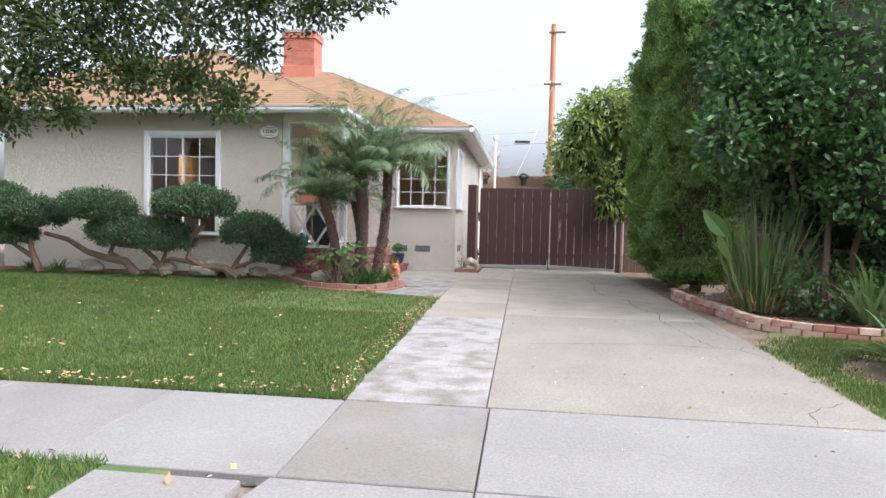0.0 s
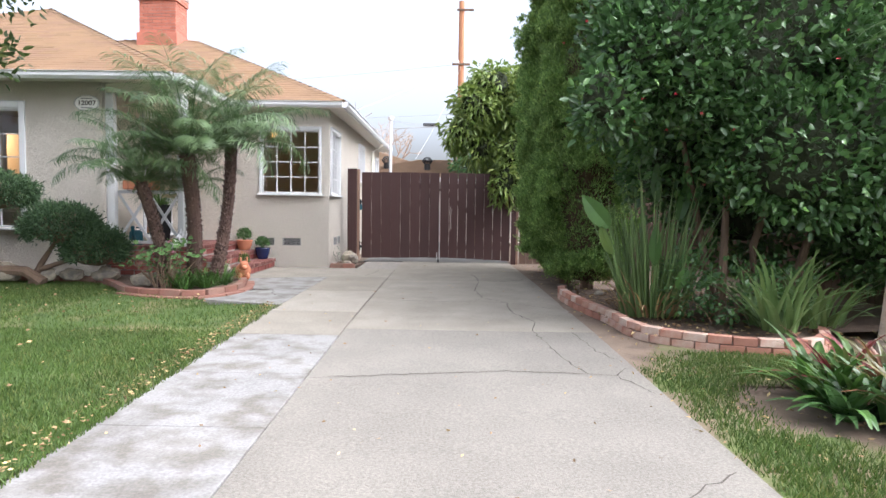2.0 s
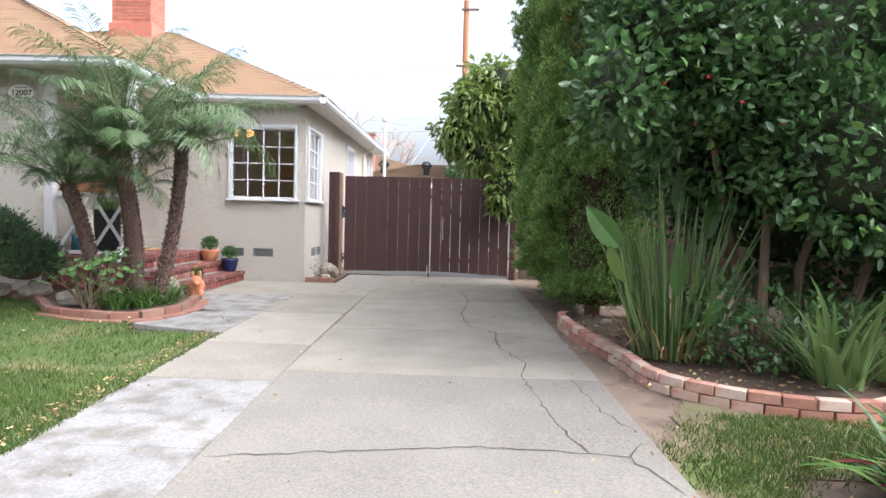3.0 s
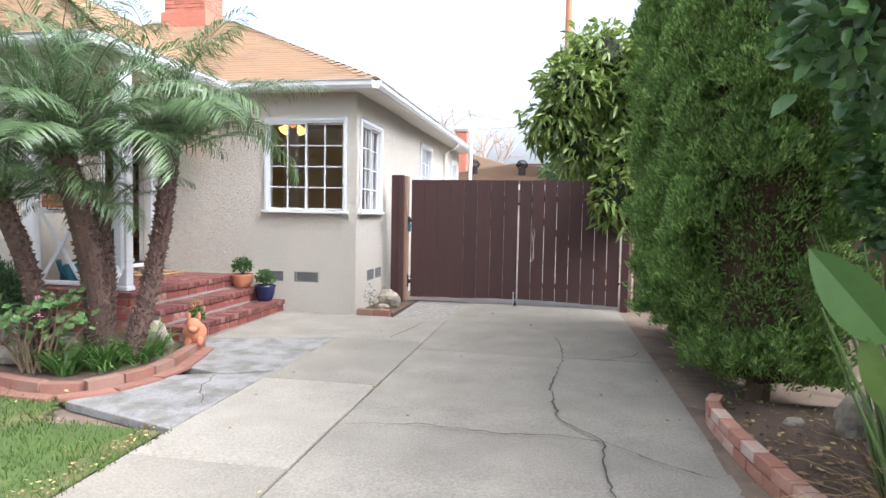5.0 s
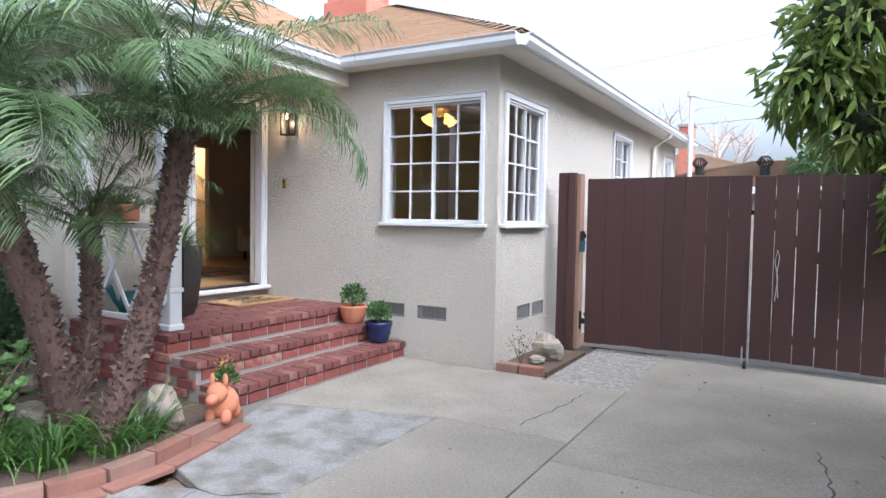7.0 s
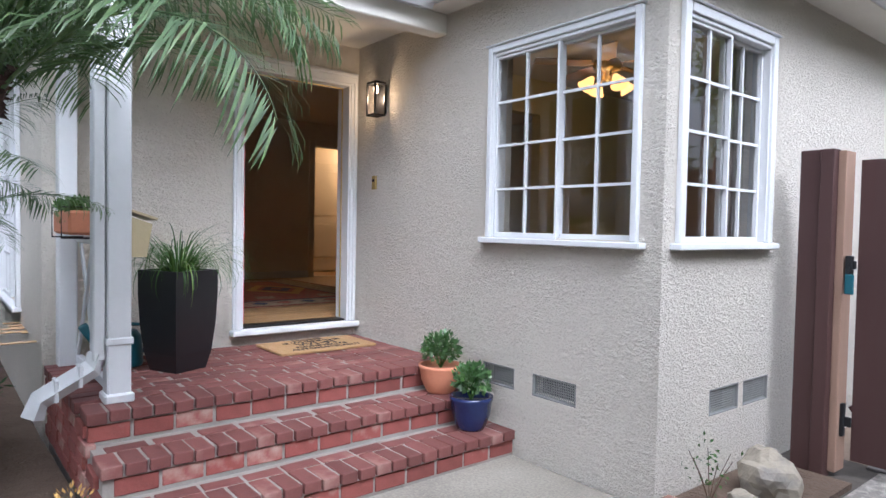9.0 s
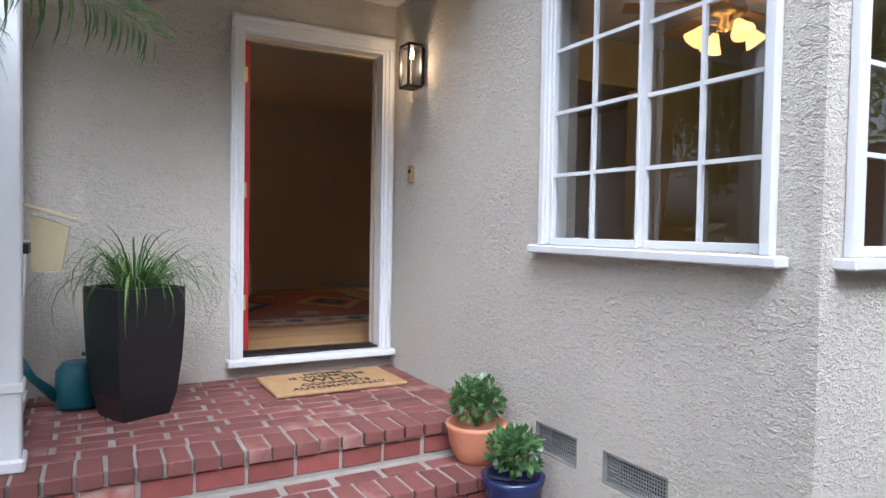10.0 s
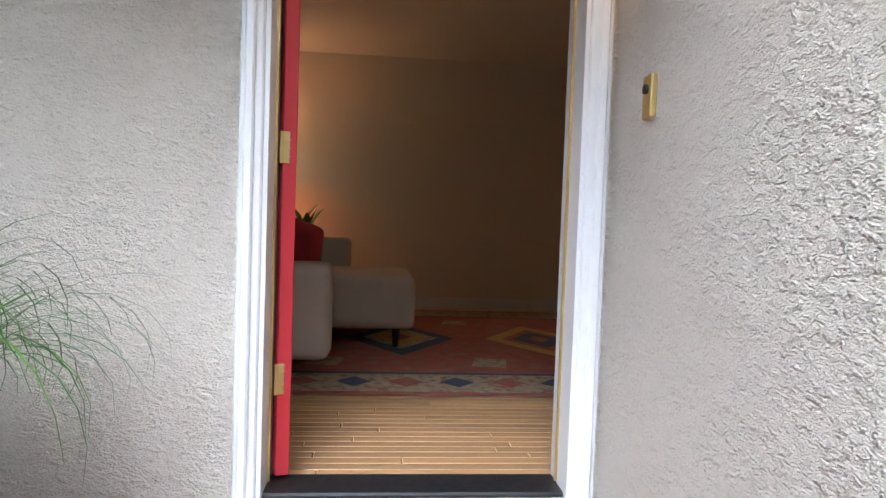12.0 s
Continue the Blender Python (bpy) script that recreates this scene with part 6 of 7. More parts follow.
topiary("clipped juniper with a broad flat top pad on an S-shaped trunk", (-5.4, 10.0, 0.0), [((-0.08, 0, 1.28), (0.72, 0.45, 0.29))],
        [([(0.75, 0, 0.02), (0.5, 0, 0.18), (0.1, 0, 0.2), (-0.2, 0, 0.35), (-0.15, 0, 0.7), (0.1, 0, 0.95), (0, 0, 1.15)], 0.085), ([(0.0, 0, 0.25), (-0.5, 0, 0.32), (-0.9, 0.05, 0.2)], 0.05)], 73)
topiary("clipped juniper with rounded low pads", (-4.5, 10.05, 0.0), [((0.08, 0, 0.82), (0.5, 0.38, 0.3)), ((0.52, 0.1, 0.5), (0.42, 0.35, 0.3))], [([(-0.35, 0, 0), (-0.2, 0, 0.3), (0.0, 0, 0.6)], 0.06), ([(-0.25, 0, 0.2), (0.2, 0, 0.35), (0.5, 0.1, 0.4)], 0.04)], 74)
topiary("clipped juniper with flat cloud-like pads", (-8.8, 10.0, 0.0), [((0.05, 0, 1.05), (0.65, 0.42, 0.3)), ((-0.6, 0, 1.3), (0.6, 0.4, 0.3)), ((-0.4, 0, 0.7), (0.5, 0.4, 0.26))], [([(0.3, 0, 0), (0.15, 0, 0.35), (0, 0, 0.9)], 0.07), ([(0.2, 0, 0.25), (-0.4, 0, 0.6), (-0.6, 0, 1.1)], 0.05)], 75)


# ---- strap-leaved plants ----
def clump(name, label, category, at, n, spread, length, width, up, bend, material, seed, group="", wide_at=None, seg=6):
    rq = random.Random(seed)
    t = thing(name, label, category, group, at=at)
    bm = bmesh.new()
    for i in range(n):
        a = rq.uniform(0, 2 * math.pi)
        r = spread * math.sqrt(rq.random())
        b = a + rq.uniform(-0.9, 0.9)
        strap(bm, (r * math.cos(a), r * math.sin(a), 0), (math.cos(b), math.sin(b)), length * rq.uniform(0.6, 1.2), width * rq.uniform(0.7, 1.2), rq.uniform(*up), rq.uniform(*bend), seg, wide_at=wide_at)
    part("leaves", bm, material, t)
    return t


for i, (x, y) in enumerate(((-2.35, 9.4), (-2.15, 9.6), (-2.05, 9.9), (-2.55, 9.5), (-2.3, 9.75), (-2.1, 10.15))):
    clump("lily_clump", "arching strap-leaved green lily clump in the bed", "plant", (x, y, 0.04), 60, 0.1, 0.38, 0.02, (0.7, 1.5), (1.2, 2.6), "strap_leaf", 100 + i, "lily clumps")
for i, (x, y) in enumerate(((-8.9, 10.25), (-8.3, 10.2), (-7.7, 10.25))):
    clump("lily_clump", "low green strap-leaved clump by the wall", "plant", (x, y, 0.03), 40, 0.12, 0.3, 0.02, (0.7, 1.5), (1.2, 2.4), "strap_leaf", 120 + i, "lily clumps")
bird = thing("bird_of_paradise", "bird of paradise clump with long stalks and broad leaves", "plant", at=(3.38, 7.8, 0.05))
rq = random.Random(14)
bm, bl, bd = bmesh.new(), bmesh.new(), bmesh.new()
for i in range(150):
    a, r = rq.uniform(0, 2 * math.pi), 0.34 * math.sqrt(rq.random())
    h = rq.uniform(0.35, 1.05) if i % 3 else rq.uniform(1.0, 1.6)
    o = Vector((math.cos(a), math.sin(a), 0)) * h * rq.uniform(0.05, 0.4)
    base = Vector((r * math.cos(a), r * math.sin(a), 0))
    tube(bm, [base, base + o * 0.4 + Vector((0, 0, h * 0.55)), base + o + Vector((0, 0, h))], [0.012, 0.009, 0.006 if i % 3 else 0.003], 5)


def paddle(bm, base, tip, width, face, cup=0.25):
    """A broad pointed leaf blade, folded a little along its midrib."""
    base, tip, face = Vector(base), Vector(tip), Vector(face).normalized()
    ax = tip - base
    side = ax.cross(face).normalized()
    up = side.cross(ax).normalized()
    prev = None
    for i in range(11):
        f = i / 10
        w = width * 0.5 * max(0.05, math.sin(math.pi * f ** 0.85) ** 0.7)
        p = base + ax * f - up * 0.12 * ax.length * f * f
        row = [bm.verts.new(p + side * w * q + up * w * cup * abs(q)) for q in (-1, -0.5, 0, 0.5, 1)]
        if prev:
            for j in range(4):
                bm.faces.new((prev[j], prev[j + 1], row[j + 1], row[j]))
        prev = row


for bx, tx, w, fc in (((-0.58, -0.45, 0.93), (-0.86, -0.47, 1.25), 0.19, (-0.5, -1, 0.3)), ((-0.54, -0.45, 0.66), (-0.7, -0.47, 0.95), 0.12, (-0.9, -0.6, 0.3)),
                      ((-0.1, -0.4, 0.55), (-0.12, -0.45, 0.98), 0.13, (-0.6, -0.8, 0.1)), ((0.12, -0.45, 0.32), (0.2, -0.5, 0.55), 0.11, (-0.2, -1, 0.2)),
                      ((0.3, 0.1, 1.0), (0.42, 0.15, 1.45), 0.14, (-0.2, -1, 0.3)), ((0.1, 0.2, 1.2), (0.05, 0.2, 1.65), 0.13, (-0.8, -0.7, 0.1)), ((0.4, -0.2, 0.3), (0.62, -0.3, 0.5), 0.12, (0, -0.8, 0.8))):
    paddle(bl, bx, tx, w, fc)
    tube(bm, [(bx[0] * 0.4, bx[1] * 0.4, 0), (bx[0] * 0.85, bx[1] * 0.85, bx[2] * 0.6), bx], [0.014, 0.011, 0.008], 6)
for i in range(130):
    a, r = rq.uniform(0, 2 * math.pi), rq.uniform(0.1, 0.34)
    strap(bd, (r * math.cos(a), r * math.sin(a), 0.0), (math.cos(a), math.sin(a)), rq.uniform(0.2, 0.7), 0.022, rq.uniform(0.6, 1.4), rq.uniform(0.5, 2.5), 5)
part("stalks", bm, "paradise_leaf", bird)
part("leaves", bl, "strap_leaf", bird, "broad bright green leaf blades")
part("dry_sheaths", bd, "dry_leaf", bird, "dry brown leaf sheaths")
clump("strap_plant", "tall arching strap-leaved plant at the planter end", "plant", (4.3, 6.95, 0.05), 45, 0.25, 0.85, 0.06, (0.8, 1.5), (0.6, 1.6), "paradise_leaf", 131)
clump("strap_plant", "arching strap-leaved plant in the planter", "plant", (4.85, 7.2, 0.05), 40, 0.25, 0.75, 0.05, (0.7, 1.5), (0.6, 1.8), "paradise_leaf", 132)
rq = random.Random(77)
for i in range(17):
    a, r = i * 2.4, 0.48 * math.sqrt((i + 0.5) / 17)
    m = ("olive_leaf", "red_leaf", "camellia_leaf", "olive_leaf", "strap_leaf")[i % 5]
    clump("bromeliad", "bromeliad rosette with broad olive and dark red leaves", "plant", (4.02 + r * math.cos(a), 4.98 + r * math.sin(a), gz(4.98) + 0.005), 20, 0.06, 0.52, 0.092, (0.45, 1.4), (0.5, 1.6), m, 140 + i, "bromeliads")
yucca = thing("dracaena_tree", "palm-like tree with a pale rough trunk and long leaves", "tree", at=(4.5, 5.6, gz(5.6)))
bm = bmesh.new()
tube(bm, [(-0.04, 0, -0.02), (0, 0, 0.4), (0.06, 0, 1.2), (0.16, 0, 2.3), (0.22, 0, 2.75)], [0.125, 0.105, 0.09, 0.075, 0.06], 14)
part("trunk", bm, "pale_bark", yucca)
bm = bmesh.new()
rq = random.Random(15)
for i in range(90):
    a = i * 2.4
    strap(bm, (0.22, 0, 2.7 + rq.uniform(-0.15, 0.15)), (math.cos(a), math.sin(a)), rq.uniform(0.6, 0.95), 0.055, rq.uniform(-0.3, 1.4), rq.uniform(0.3, 1.2), 7)
part("leaves", bm, "palm_leaf", yucca)

# geraniums and twigs at the palms
ger = thing("geranium", "leggy geranium with round leaves and pink flowers", "plant", at=(-2.65, 9.42, 0.04))
rq = random.Random(16)
bm = bmesh.new()
tips = []
for i in range(26):
    a, r = rq.uniform(0, 2 * math.pi), rq.uniform(0.15, 0.55)
    e = Vector((r * math.cos(a), 0.55 * r * math.sin(a), rq.uniform(0.25, 0.62)))
    tube(bm, [(0.1 * math.cos(a), 0.1 * math.sin(a), 0), e * 0.5 + Vector((rq.uniform(-0.08, 0.08), rq.uniform(-0.08, 0.08), 0.03)), e], [0.01, 0.008, 0.004], 5)
    tips.append(e)
part("stemwork", bm, "bark", ger, "bare grey stems")["kind"] = "stuff"
bm = bmesh.new()
for e in tips:
    for k in range(6):
        c = e + Vector((rq.gauss(0, 0.07), rq.gauss(0, 0.07), rq.gauss(0.0, 0.05)))
        nrm = Vector((rq.gauss(0, 0.5), rq.gauss(-0.4, 0.5), 1)).normalized()
        u = nrm.orthogonal().normalized()
        w = nrm.cross(u)
        rr = rq.uniform(0.022, 0.042)
        vs = [bm.verts.new(c + (u * math.cos(q) + w * math.sin(q)) * rr * (1 + 0.12 * (j % 2)) + nrm * 0.008 * (j % 2)) for j, q in enumerate([2 * math.pi * j / 10 for j in range(10)])]
        m = bm.verts.new(c - nrm * 0.006)
        for j in range(10):
            bm.faces.new((vs[j], vs[(j + 1) % 10], m))
part("leaves", bm, "geranium_leaf", ger)
bm = bmesh.new()
for e in tips[::7]:
    for k in range(8):
        lathe(bm, [(0.0, 0.0), (0.011, 0.004), (0.0, 0.009)], 5, e + Vector((rq.gauss(0, 0.012), rq.gauss(0, 0.012), 0.06 + rq.gauss(0, 0.008))))
part("flowering", bm, "pink_petal", ger, "small pink flower heads")["kind"] = "stuff"
weed = thing("weed", "scraggly green weed by the corner stones", "plant", at=(-1.0, 13.55, 0.03))
bm = bmesh.new()
for i in range(6):
    a = i * 1.1
    tube(bm, [(0, 0, 0), (0.06 * math.cos(a), 0.06 * math.sin(a), 0.15), (0.12 * math.cos(a), 0.12 * math.sin(a), 0.26)], [0.004, 0.003, 0.002], 4)
part("stemwork", bm, "bark", weed)["kind"] = "stuff"
rng = np.random.default_rng(17)
P = rng.normal(size=(50, 3)) * [0.07, 0.07, 0.07] + [0, 0, 0.2]
leaves("leaves", P, rng.normal(size=P.shape), 0.03, 0.016, "strap_leaf", weed, 3)

# leaf litter
def litter(name, n, area, seed, size, label, material="dry_leaf", ok=None, lift=0.0):
    rng = np.random.default_rng(seed)
    x, y = rng.uniform(area[0], area[1], n), rng.uniform(area[2], area[3], n)
    if ok:
        k = np.array([ok(a, b) for a, b in zip(x, y)])
        x, y = x[k], y[k]
    z = np.array([gz(b) for b in y]) + 0.008 + lift + (0.036 if "lawn" in label else 0)
    D = rng.normal(size=(len(x), 3)) * [1, 1, 0.12]
    V, F = leaf_arrays(np.stack([x, y, z], 1), D, size * rng.uniform(0.5, 1.3, len(x)), size * 0.5, rng, 0.1)
    for i in range(len(x)):
        V[4 * i:4 * i + 4, 2] = np.maximum(V[4 * i:4 * i + 4, 2], z[i] - 0.004)
    tagged(part(name, np_mesh(name, V, F, material), None, None), label, "leaves", kind="stuff")


litter("fallen_leaves", 260, (-7, -0.9, 3.45, 9.5), 1, 0.055, "dry fallen leaves on the lawn", ok=on_lawn)
litter("fallen_leaves", 150, (-0.85, 2.6, 2.3, 14.4), 2, 0.035, "dry leaf scraps on the concrete")
litter("fallen_leaves", 420, (-1.02, -0.84, 3.5, 8.5), 3, 0.03, "dry leaf litter along the lawn edge")
litter("fallen_leaves", 260, (2.62, 3.2, 3.6, 14.4), 4, 0.035, "dry leaf litter on the dirt strip")
litter("fallen_leaves", 200, (-5, -0.9, 3.42, 3.6), 5, 0.04, "dry leaves along the lawn front edge")
litter("fallen_leaves", 320, (-4.3, -1.9, 9.5, 10.9), 6, 0.05, "dry leaf litter in the bed", ok=in_bed)
litter("fallen_leaves", 800, (2.82, 5, 6.8, 9.9), 7, 0.06, "dry leaf litter in the planter", lift=0.07)
litter("fallen_leaves", 260, (2.9, 5.0, 3.7, 6.2), 10, 0.04, "dry leaf scraps on worn grass and dirt", ok=lambda x, y: math.hypot(x - 4.0, y - 5.0) < 1.2)
litter("fallen_leaves", 60, (-4, -1, 1.0, 2.3), 8, 0.07, "dry leaves on the parkway")
litter("bark_chips", 500, (-4.3, -2.3, 10.2, 10.88), 9, 0.03, "dark bark chips in the bed", "bark")


# ---- rooms ----
def lamp_light(x, y, z, power, colour, r, name):
    l = new(name, bpy.data.lights.new(name, "POINT"))
    l.data.energy, l.data.color, l.data.shadow_soft_size = power, colour, r
    l.location = (x, y, z)
    return l


FL = 0.634
floor_ob = bpy.data.objects["floor_boards_base"]
BOARDS = [brick_mesh("oak_board", 0.056, L, 0.008, "oak_floor") for L in (0.8, 1.1, 1.4)]
rf = random.Random(5)
n = 0
for i in range(20):
    x, y = -4.45 - i * 0.0575, 11.6 - rf.random()
    while y < 14.2:
        k = rf.randrange(3)
        L = (0.8, 1.1, 1.4)[k]
        ob = new("plank", BOARDS[k])
        ob.parent = floor_ob
        ob.location = (x, y + L / 2, 0.6335)
        y += L + 0.001
rug = thing("rug", "worn red patterned oriental rug", "rug")
X0, X1, RY0, RY1 = -8.5, -5.42, 11.4, 14.6


def flat(name, pts, z, material, parent, label=""):
    bm = bmesh.new()
    lo = [bm.verts.new((x, y, z - 0.003)) for x, y in pts]
    hi = [bm.verts.new((x, y, z)) for x, y in pts]
    bm.faces.new(hi)
    for i in range(len(pts)):
        bm.faces.new((lo[i], lo[(i + 1) % len(pts)], hi[(i + 1) % len(pts)], hi[i]))
    return part(name, bm, material, parent, label)


def rect(a, b, c, d):
    return [(a, c), (b, c), (b, d), (a, d)]


zr = FL + 0.012
flat("edge_band", rect(X0, X1, RY0, RY1), zr, "rug_red", rug)
flat("border", rect(X0 + 0.06, X1 - 0.06, RY0 + 0.06, RY1 - 0.06), zr + 0.002, "rug_sand", rug, "sand patterned border")
flat("guard", rect(X0 + 0.42, X1 - 0.42, RY0 + 0.42, RY1 - 0.42), zr + 0.004, "rug_blue", rug)
flat("field", rect(X0 + 0.46, X1 - 0.46, RY0 + 0.46, RY1 - 0.46), zr + 0.006, "rug_red", rug)
for j in range(11):
    y = RY0 + 0.22 + j * 0.275
    flat("motif", [(X1 - 0.24 - 0.1, y), (X1 - 0.24, y - 0.09), (X1 - 0.24 + 0.1, y), (X1 - 0.24, y + 0.09)], zr + 0.006, "rug_blue" if j % 2 else "rug_red", rug)
for cy, big in ((12.72, "rug_blue"), (13.75, "rug_gold")):
    for k, (m, s) in enumerate(((big, 1.0), ("rug_sand" if big == "rug_blue" else "rug_red", 0.68), ("rug_gold" if big == "rug_blue" else "rug_blue", 0.5), ("rug_red", 0.2))):
        flat("medallion", [(-6.95 - 0.62 * s, cy), (-6.95, cy - 0.4 * s), (-6.95 + 0.62 * s, cy), (-6.95, cy + 0.4 * s)], zr + 0.008 + 0.002 * k, m, rug)
for x, y in ((-6.15, 12.25), (-6.15, 13.25), (-6.1, 14.0), (-7.7, 13.2)):
    flat("motif", [(x - 0.13, y - 0.07), (x + 0.1, y - 0.12), (x + 0.13, y + 0.08), (x - 0.08, y + 0.12)], zr + 0.008, "rug_sand", rug)


def cushion(name, parent, x0, x1, y0, y1, z0, z1, material, r=0.05, label=""):
    bm = bmesh.new()
    bmesh.ops.create_cube(bm, size=1.0)
    bmesh.ops.transform(bm, matrix=Matrix.Translation(((x0 + x1) / 2, (y0 + y1) / 2, (z0 + z1) / 2)) @ Matrix.Diagonal((x1 - x0, y1 - y0, z1 - z0, 1)), verts=bm.verts)
    bmesh.ops.bevel(bm, geom=bm.edges[:], offset=r, segments=4, affect="EDGES", profile=0.6)
    return part(name, bm, material, parent, label, smooth=True)


sofa = thing("sofa", "pale grey-beige sectional sofa with a chaise", "sofa")
cushion("base", sofa, -7.35, -5.72, 11.35, 12.18, FL + 0.15, FL + 0.42, "upholstery")
cushion("arm", sofa, -5.78, -5.55, 11.3, 12.32, FL + 0.14, FL + 0.64, "upholstery", 0.06)
cushion("backrest", sofa, -7.35, -5.74, 11.3, 11.55, FL + 0.4, FL + 0.82, "upholstery", 0.07)
cushion("chaise", sofa, -7.4, -6.5, 12.15, 12.8, FL + 0.15, FL + 0.5, "upholstery", 0.06)
cushion("far_arm", sofa, -7.62, -7.42, 11.3, 12.32, FL + 0.15, FL + 0.72, "upholstery", 0.06)
cushion("seat_cushion", sofa, -7.4, -5.76, 11.5, 12.14, FL + 0.42, FL + 0.53, "upholstery", 0.04)
for x, y in ((-6.6, 12.68), (-7.3, 12.68), (-5.64, 12.1), (-5.64, 11.4)):
    bm = bmesh.new()
    lathe(bm, [(0.018, 0.0), (0.03, 0.15)], 10, (x, y, FL + 0.012))
    part("leg", bm, "black_metal", sofa)
pillow = cushion("pillow", None, -0.2, 0.2, -0.07, 0.07, -0.2, 0.2, "red_cloth", 0.06)
pillow.matrix_world = pose(-6.2, 12.02, FL + 0.68, 25, 18, 70)
tagged(pillow, "dark red square cushion lying on the sofa", "cushion")
chair = thing("armchair", "pale upholstered armchair by the far wall", "armchair")
cushion("seat", chair, -7.9, -7.1, 16.2, 16.95, FL + 0.15, FL + 0.45, "upholstery", 0.05)
cushion("backrest", chair, -7.9, -7.1, 16.95, 17.2, FL + 0.15, FL + 0.9, "upholstery", 0.07)
cushion("arm", chair, -8.02, -7.9, 16.2, 17.1, FL + 0.15, FL + 0.62, "upholstery", 0.05)
cushion("arm", chair, -7.1, -6.98, 16.2, 17.1, FL + 0.15, FL + 0.62, "upholstery", 0.05)
for x, y in ((-7.85, 16.25), (-7.15, 16.25), (-7.85, 17.1), (-7.15, 17.1)):
    part("leg", boxes((x - 0.02, x + 0.02, y - 0.02, y + 0.02, FL, FL + 0.15)), "black_metal", chair)
pillow = cushion("pillow", None, -0.22, 0.22, -0.08, 0.08, -0.2, 0.2, "navy_cloth", 0.07)
pillow.matrix_world = pose(-7.45, 16.82, FL + 0.66, -14, 0, 0)
tagged(pillow, "navy blue cushion on the armchair", "cushion")
picture = thing("picture_frame", "dark framed picture hanging on the wall", "picture")
part("frame", boxes((-8.1, -7.6, 17.57, 17.598, 1.75, 2.4), bevel=0.008), "black_metal", picture)
part("mount", boxes((-8.04, -7.66, 17.562, 17.569, 1.82, 2.33)), "sign_white", picture)
table_lamp = thing("table_lamp", "lit table lamp with a warm fabric shade", "lamp", at=(-8.3, 11.42, 0))
bm = bmesh.new()
lathe(bm, [(0.16, 0.0), (0.16, 0.02), (0.03, 0.04), (0.02, 0.7), (0.0, 0.72)], 16, (0, 0, FL + 0.62))
part("base", bm, "black_metal", table_lamp)
bm = bmesh.new()
lathe(bm, [(0.2, 0.0), (0.13, 0.28), (0.128, 0.28), (0.198, 0.0)], 24, (0, 0, FL + 1.25))
part("shade", bm, "table_lamp_glow", table_lamp, "glowing fabric shade")
side_table = thing("side_table", "small dark side table holding a lamp", "table")
part("top", boxes((-8.6, -8.0, 11.15, 11.95, FL + 0.58, FL + 0.62), bevel=0.005), "dark_wood", side_table)
for x, y in ((-8.57, 11.38), (-8.07, 11.38), (-8.57, 11.88), (-8.07, 11.88)):
    part("leg", boxes((x, x + 0.04, y, y + 0.04, FL, FL + 0.58)), "dark_wood", side_table)
lamp_light(-8.3, 11.42, FL + 1.4, 3.2, (1.0, 0.62, 0.3), 0.12, "table_lamp_light")
pp = clump("potted_plant", "small dark-leaved house plant on the side table", "plant", (-8.05, 11.88, FL + 0.74), 14, 0.03, 0.28, 0.06, (0.5, 1.4), (0.4, 1.2), "camellia_leaf", 160)
bm = bmesh.new()
lathe(bm, [(0.05, -0.12), (0.07, 0.0), (0.06, 0.0), (0.055, -0.02)], 16)
part("pot", bm, "sign_white", pp)
hall_frame = thing("inner_door_frame", "cream painted frame of the hall opening", "door frame", kind="structure")
part("casing", boxes((-8.75, -8.73, 15.1, 15.2, FL, 2.84), (-8.75, -8.73, 16.15, 16.25, FL, 2.84), (-8.75, -8.73, 15.2, 16.15, 2.75, 2.84), bevel=0.004), "plaster", hall_frame)
hall_door = thing("hall_door", "cream panelled hall door standing ajar", "door")
part("leaf", boxes((-9.74, -9.7, 15.55, 16.3, FL + 0.02, 2.6), bevel=0.004), "plaster", hall_door)
for z0, z1 in ((0.9, 1.5), (1.65, 2.45)):
    part("panel", boxes((-9.7, -9.69, 15.65, 16.2, z0, z1), bevel=0.004), "plaster", hall_door)
lamp_light(-9.35, 16.6, 2.7, 16, (1.0, 0.62, 0.28), 0.15, "hall_light")
hall_lamp = thing("hall_ceiling_light", "warm glowing glass hall ceiling light", "ceiling light")
bm = bmesh.new()
lathe(bm, [(0.0, 0.0), (0.1, 0.03), (0.15, 0.1), (0.15, 0.12)], 20, (-9.35, 16.6, 3.07))
part("bowl", bm, "lamp_shade_glow", hall_lamp)

# dining room
fan = thing("ceiling_fan", "brass and wood ceiling fan with four lit glass shades", "ceiling fan", at=(-2.85, 15.0, -0.06, 0, 0, 20))
bm = bmesh.new()
lathe(bm, [(0.0, 3.258), (0.07, 3.25), (0.06, 3.15), (0.015, 3.14), (0.015, 3.06), (0.11, 3.05), (0.13, 3.0), (0.11, 2.95), (0.05, 2.94), (0.06, 2.88), (0.0, 2.86)][::-1], 24)
part("motor", bm, "brass", fan, smooth=True)
for i in range(5):
    bm = boxes((0.16, 0.66, -0.065, 0.065, -0.004, 0.004), (0.08, 0.2, -0.015, 0.015, -0.008, -0.002), bevel=0.003)
    ob = part("blade", bm, "oak_floor", fan)
    ob.matrix_basis = Matrix.Rotation(i * 2 * math.pi / 5, 4, "Z") @ Matrix.Translation((0, 0, 3.02)) @ Matrix.Rotation(radians(10), 4, "X")
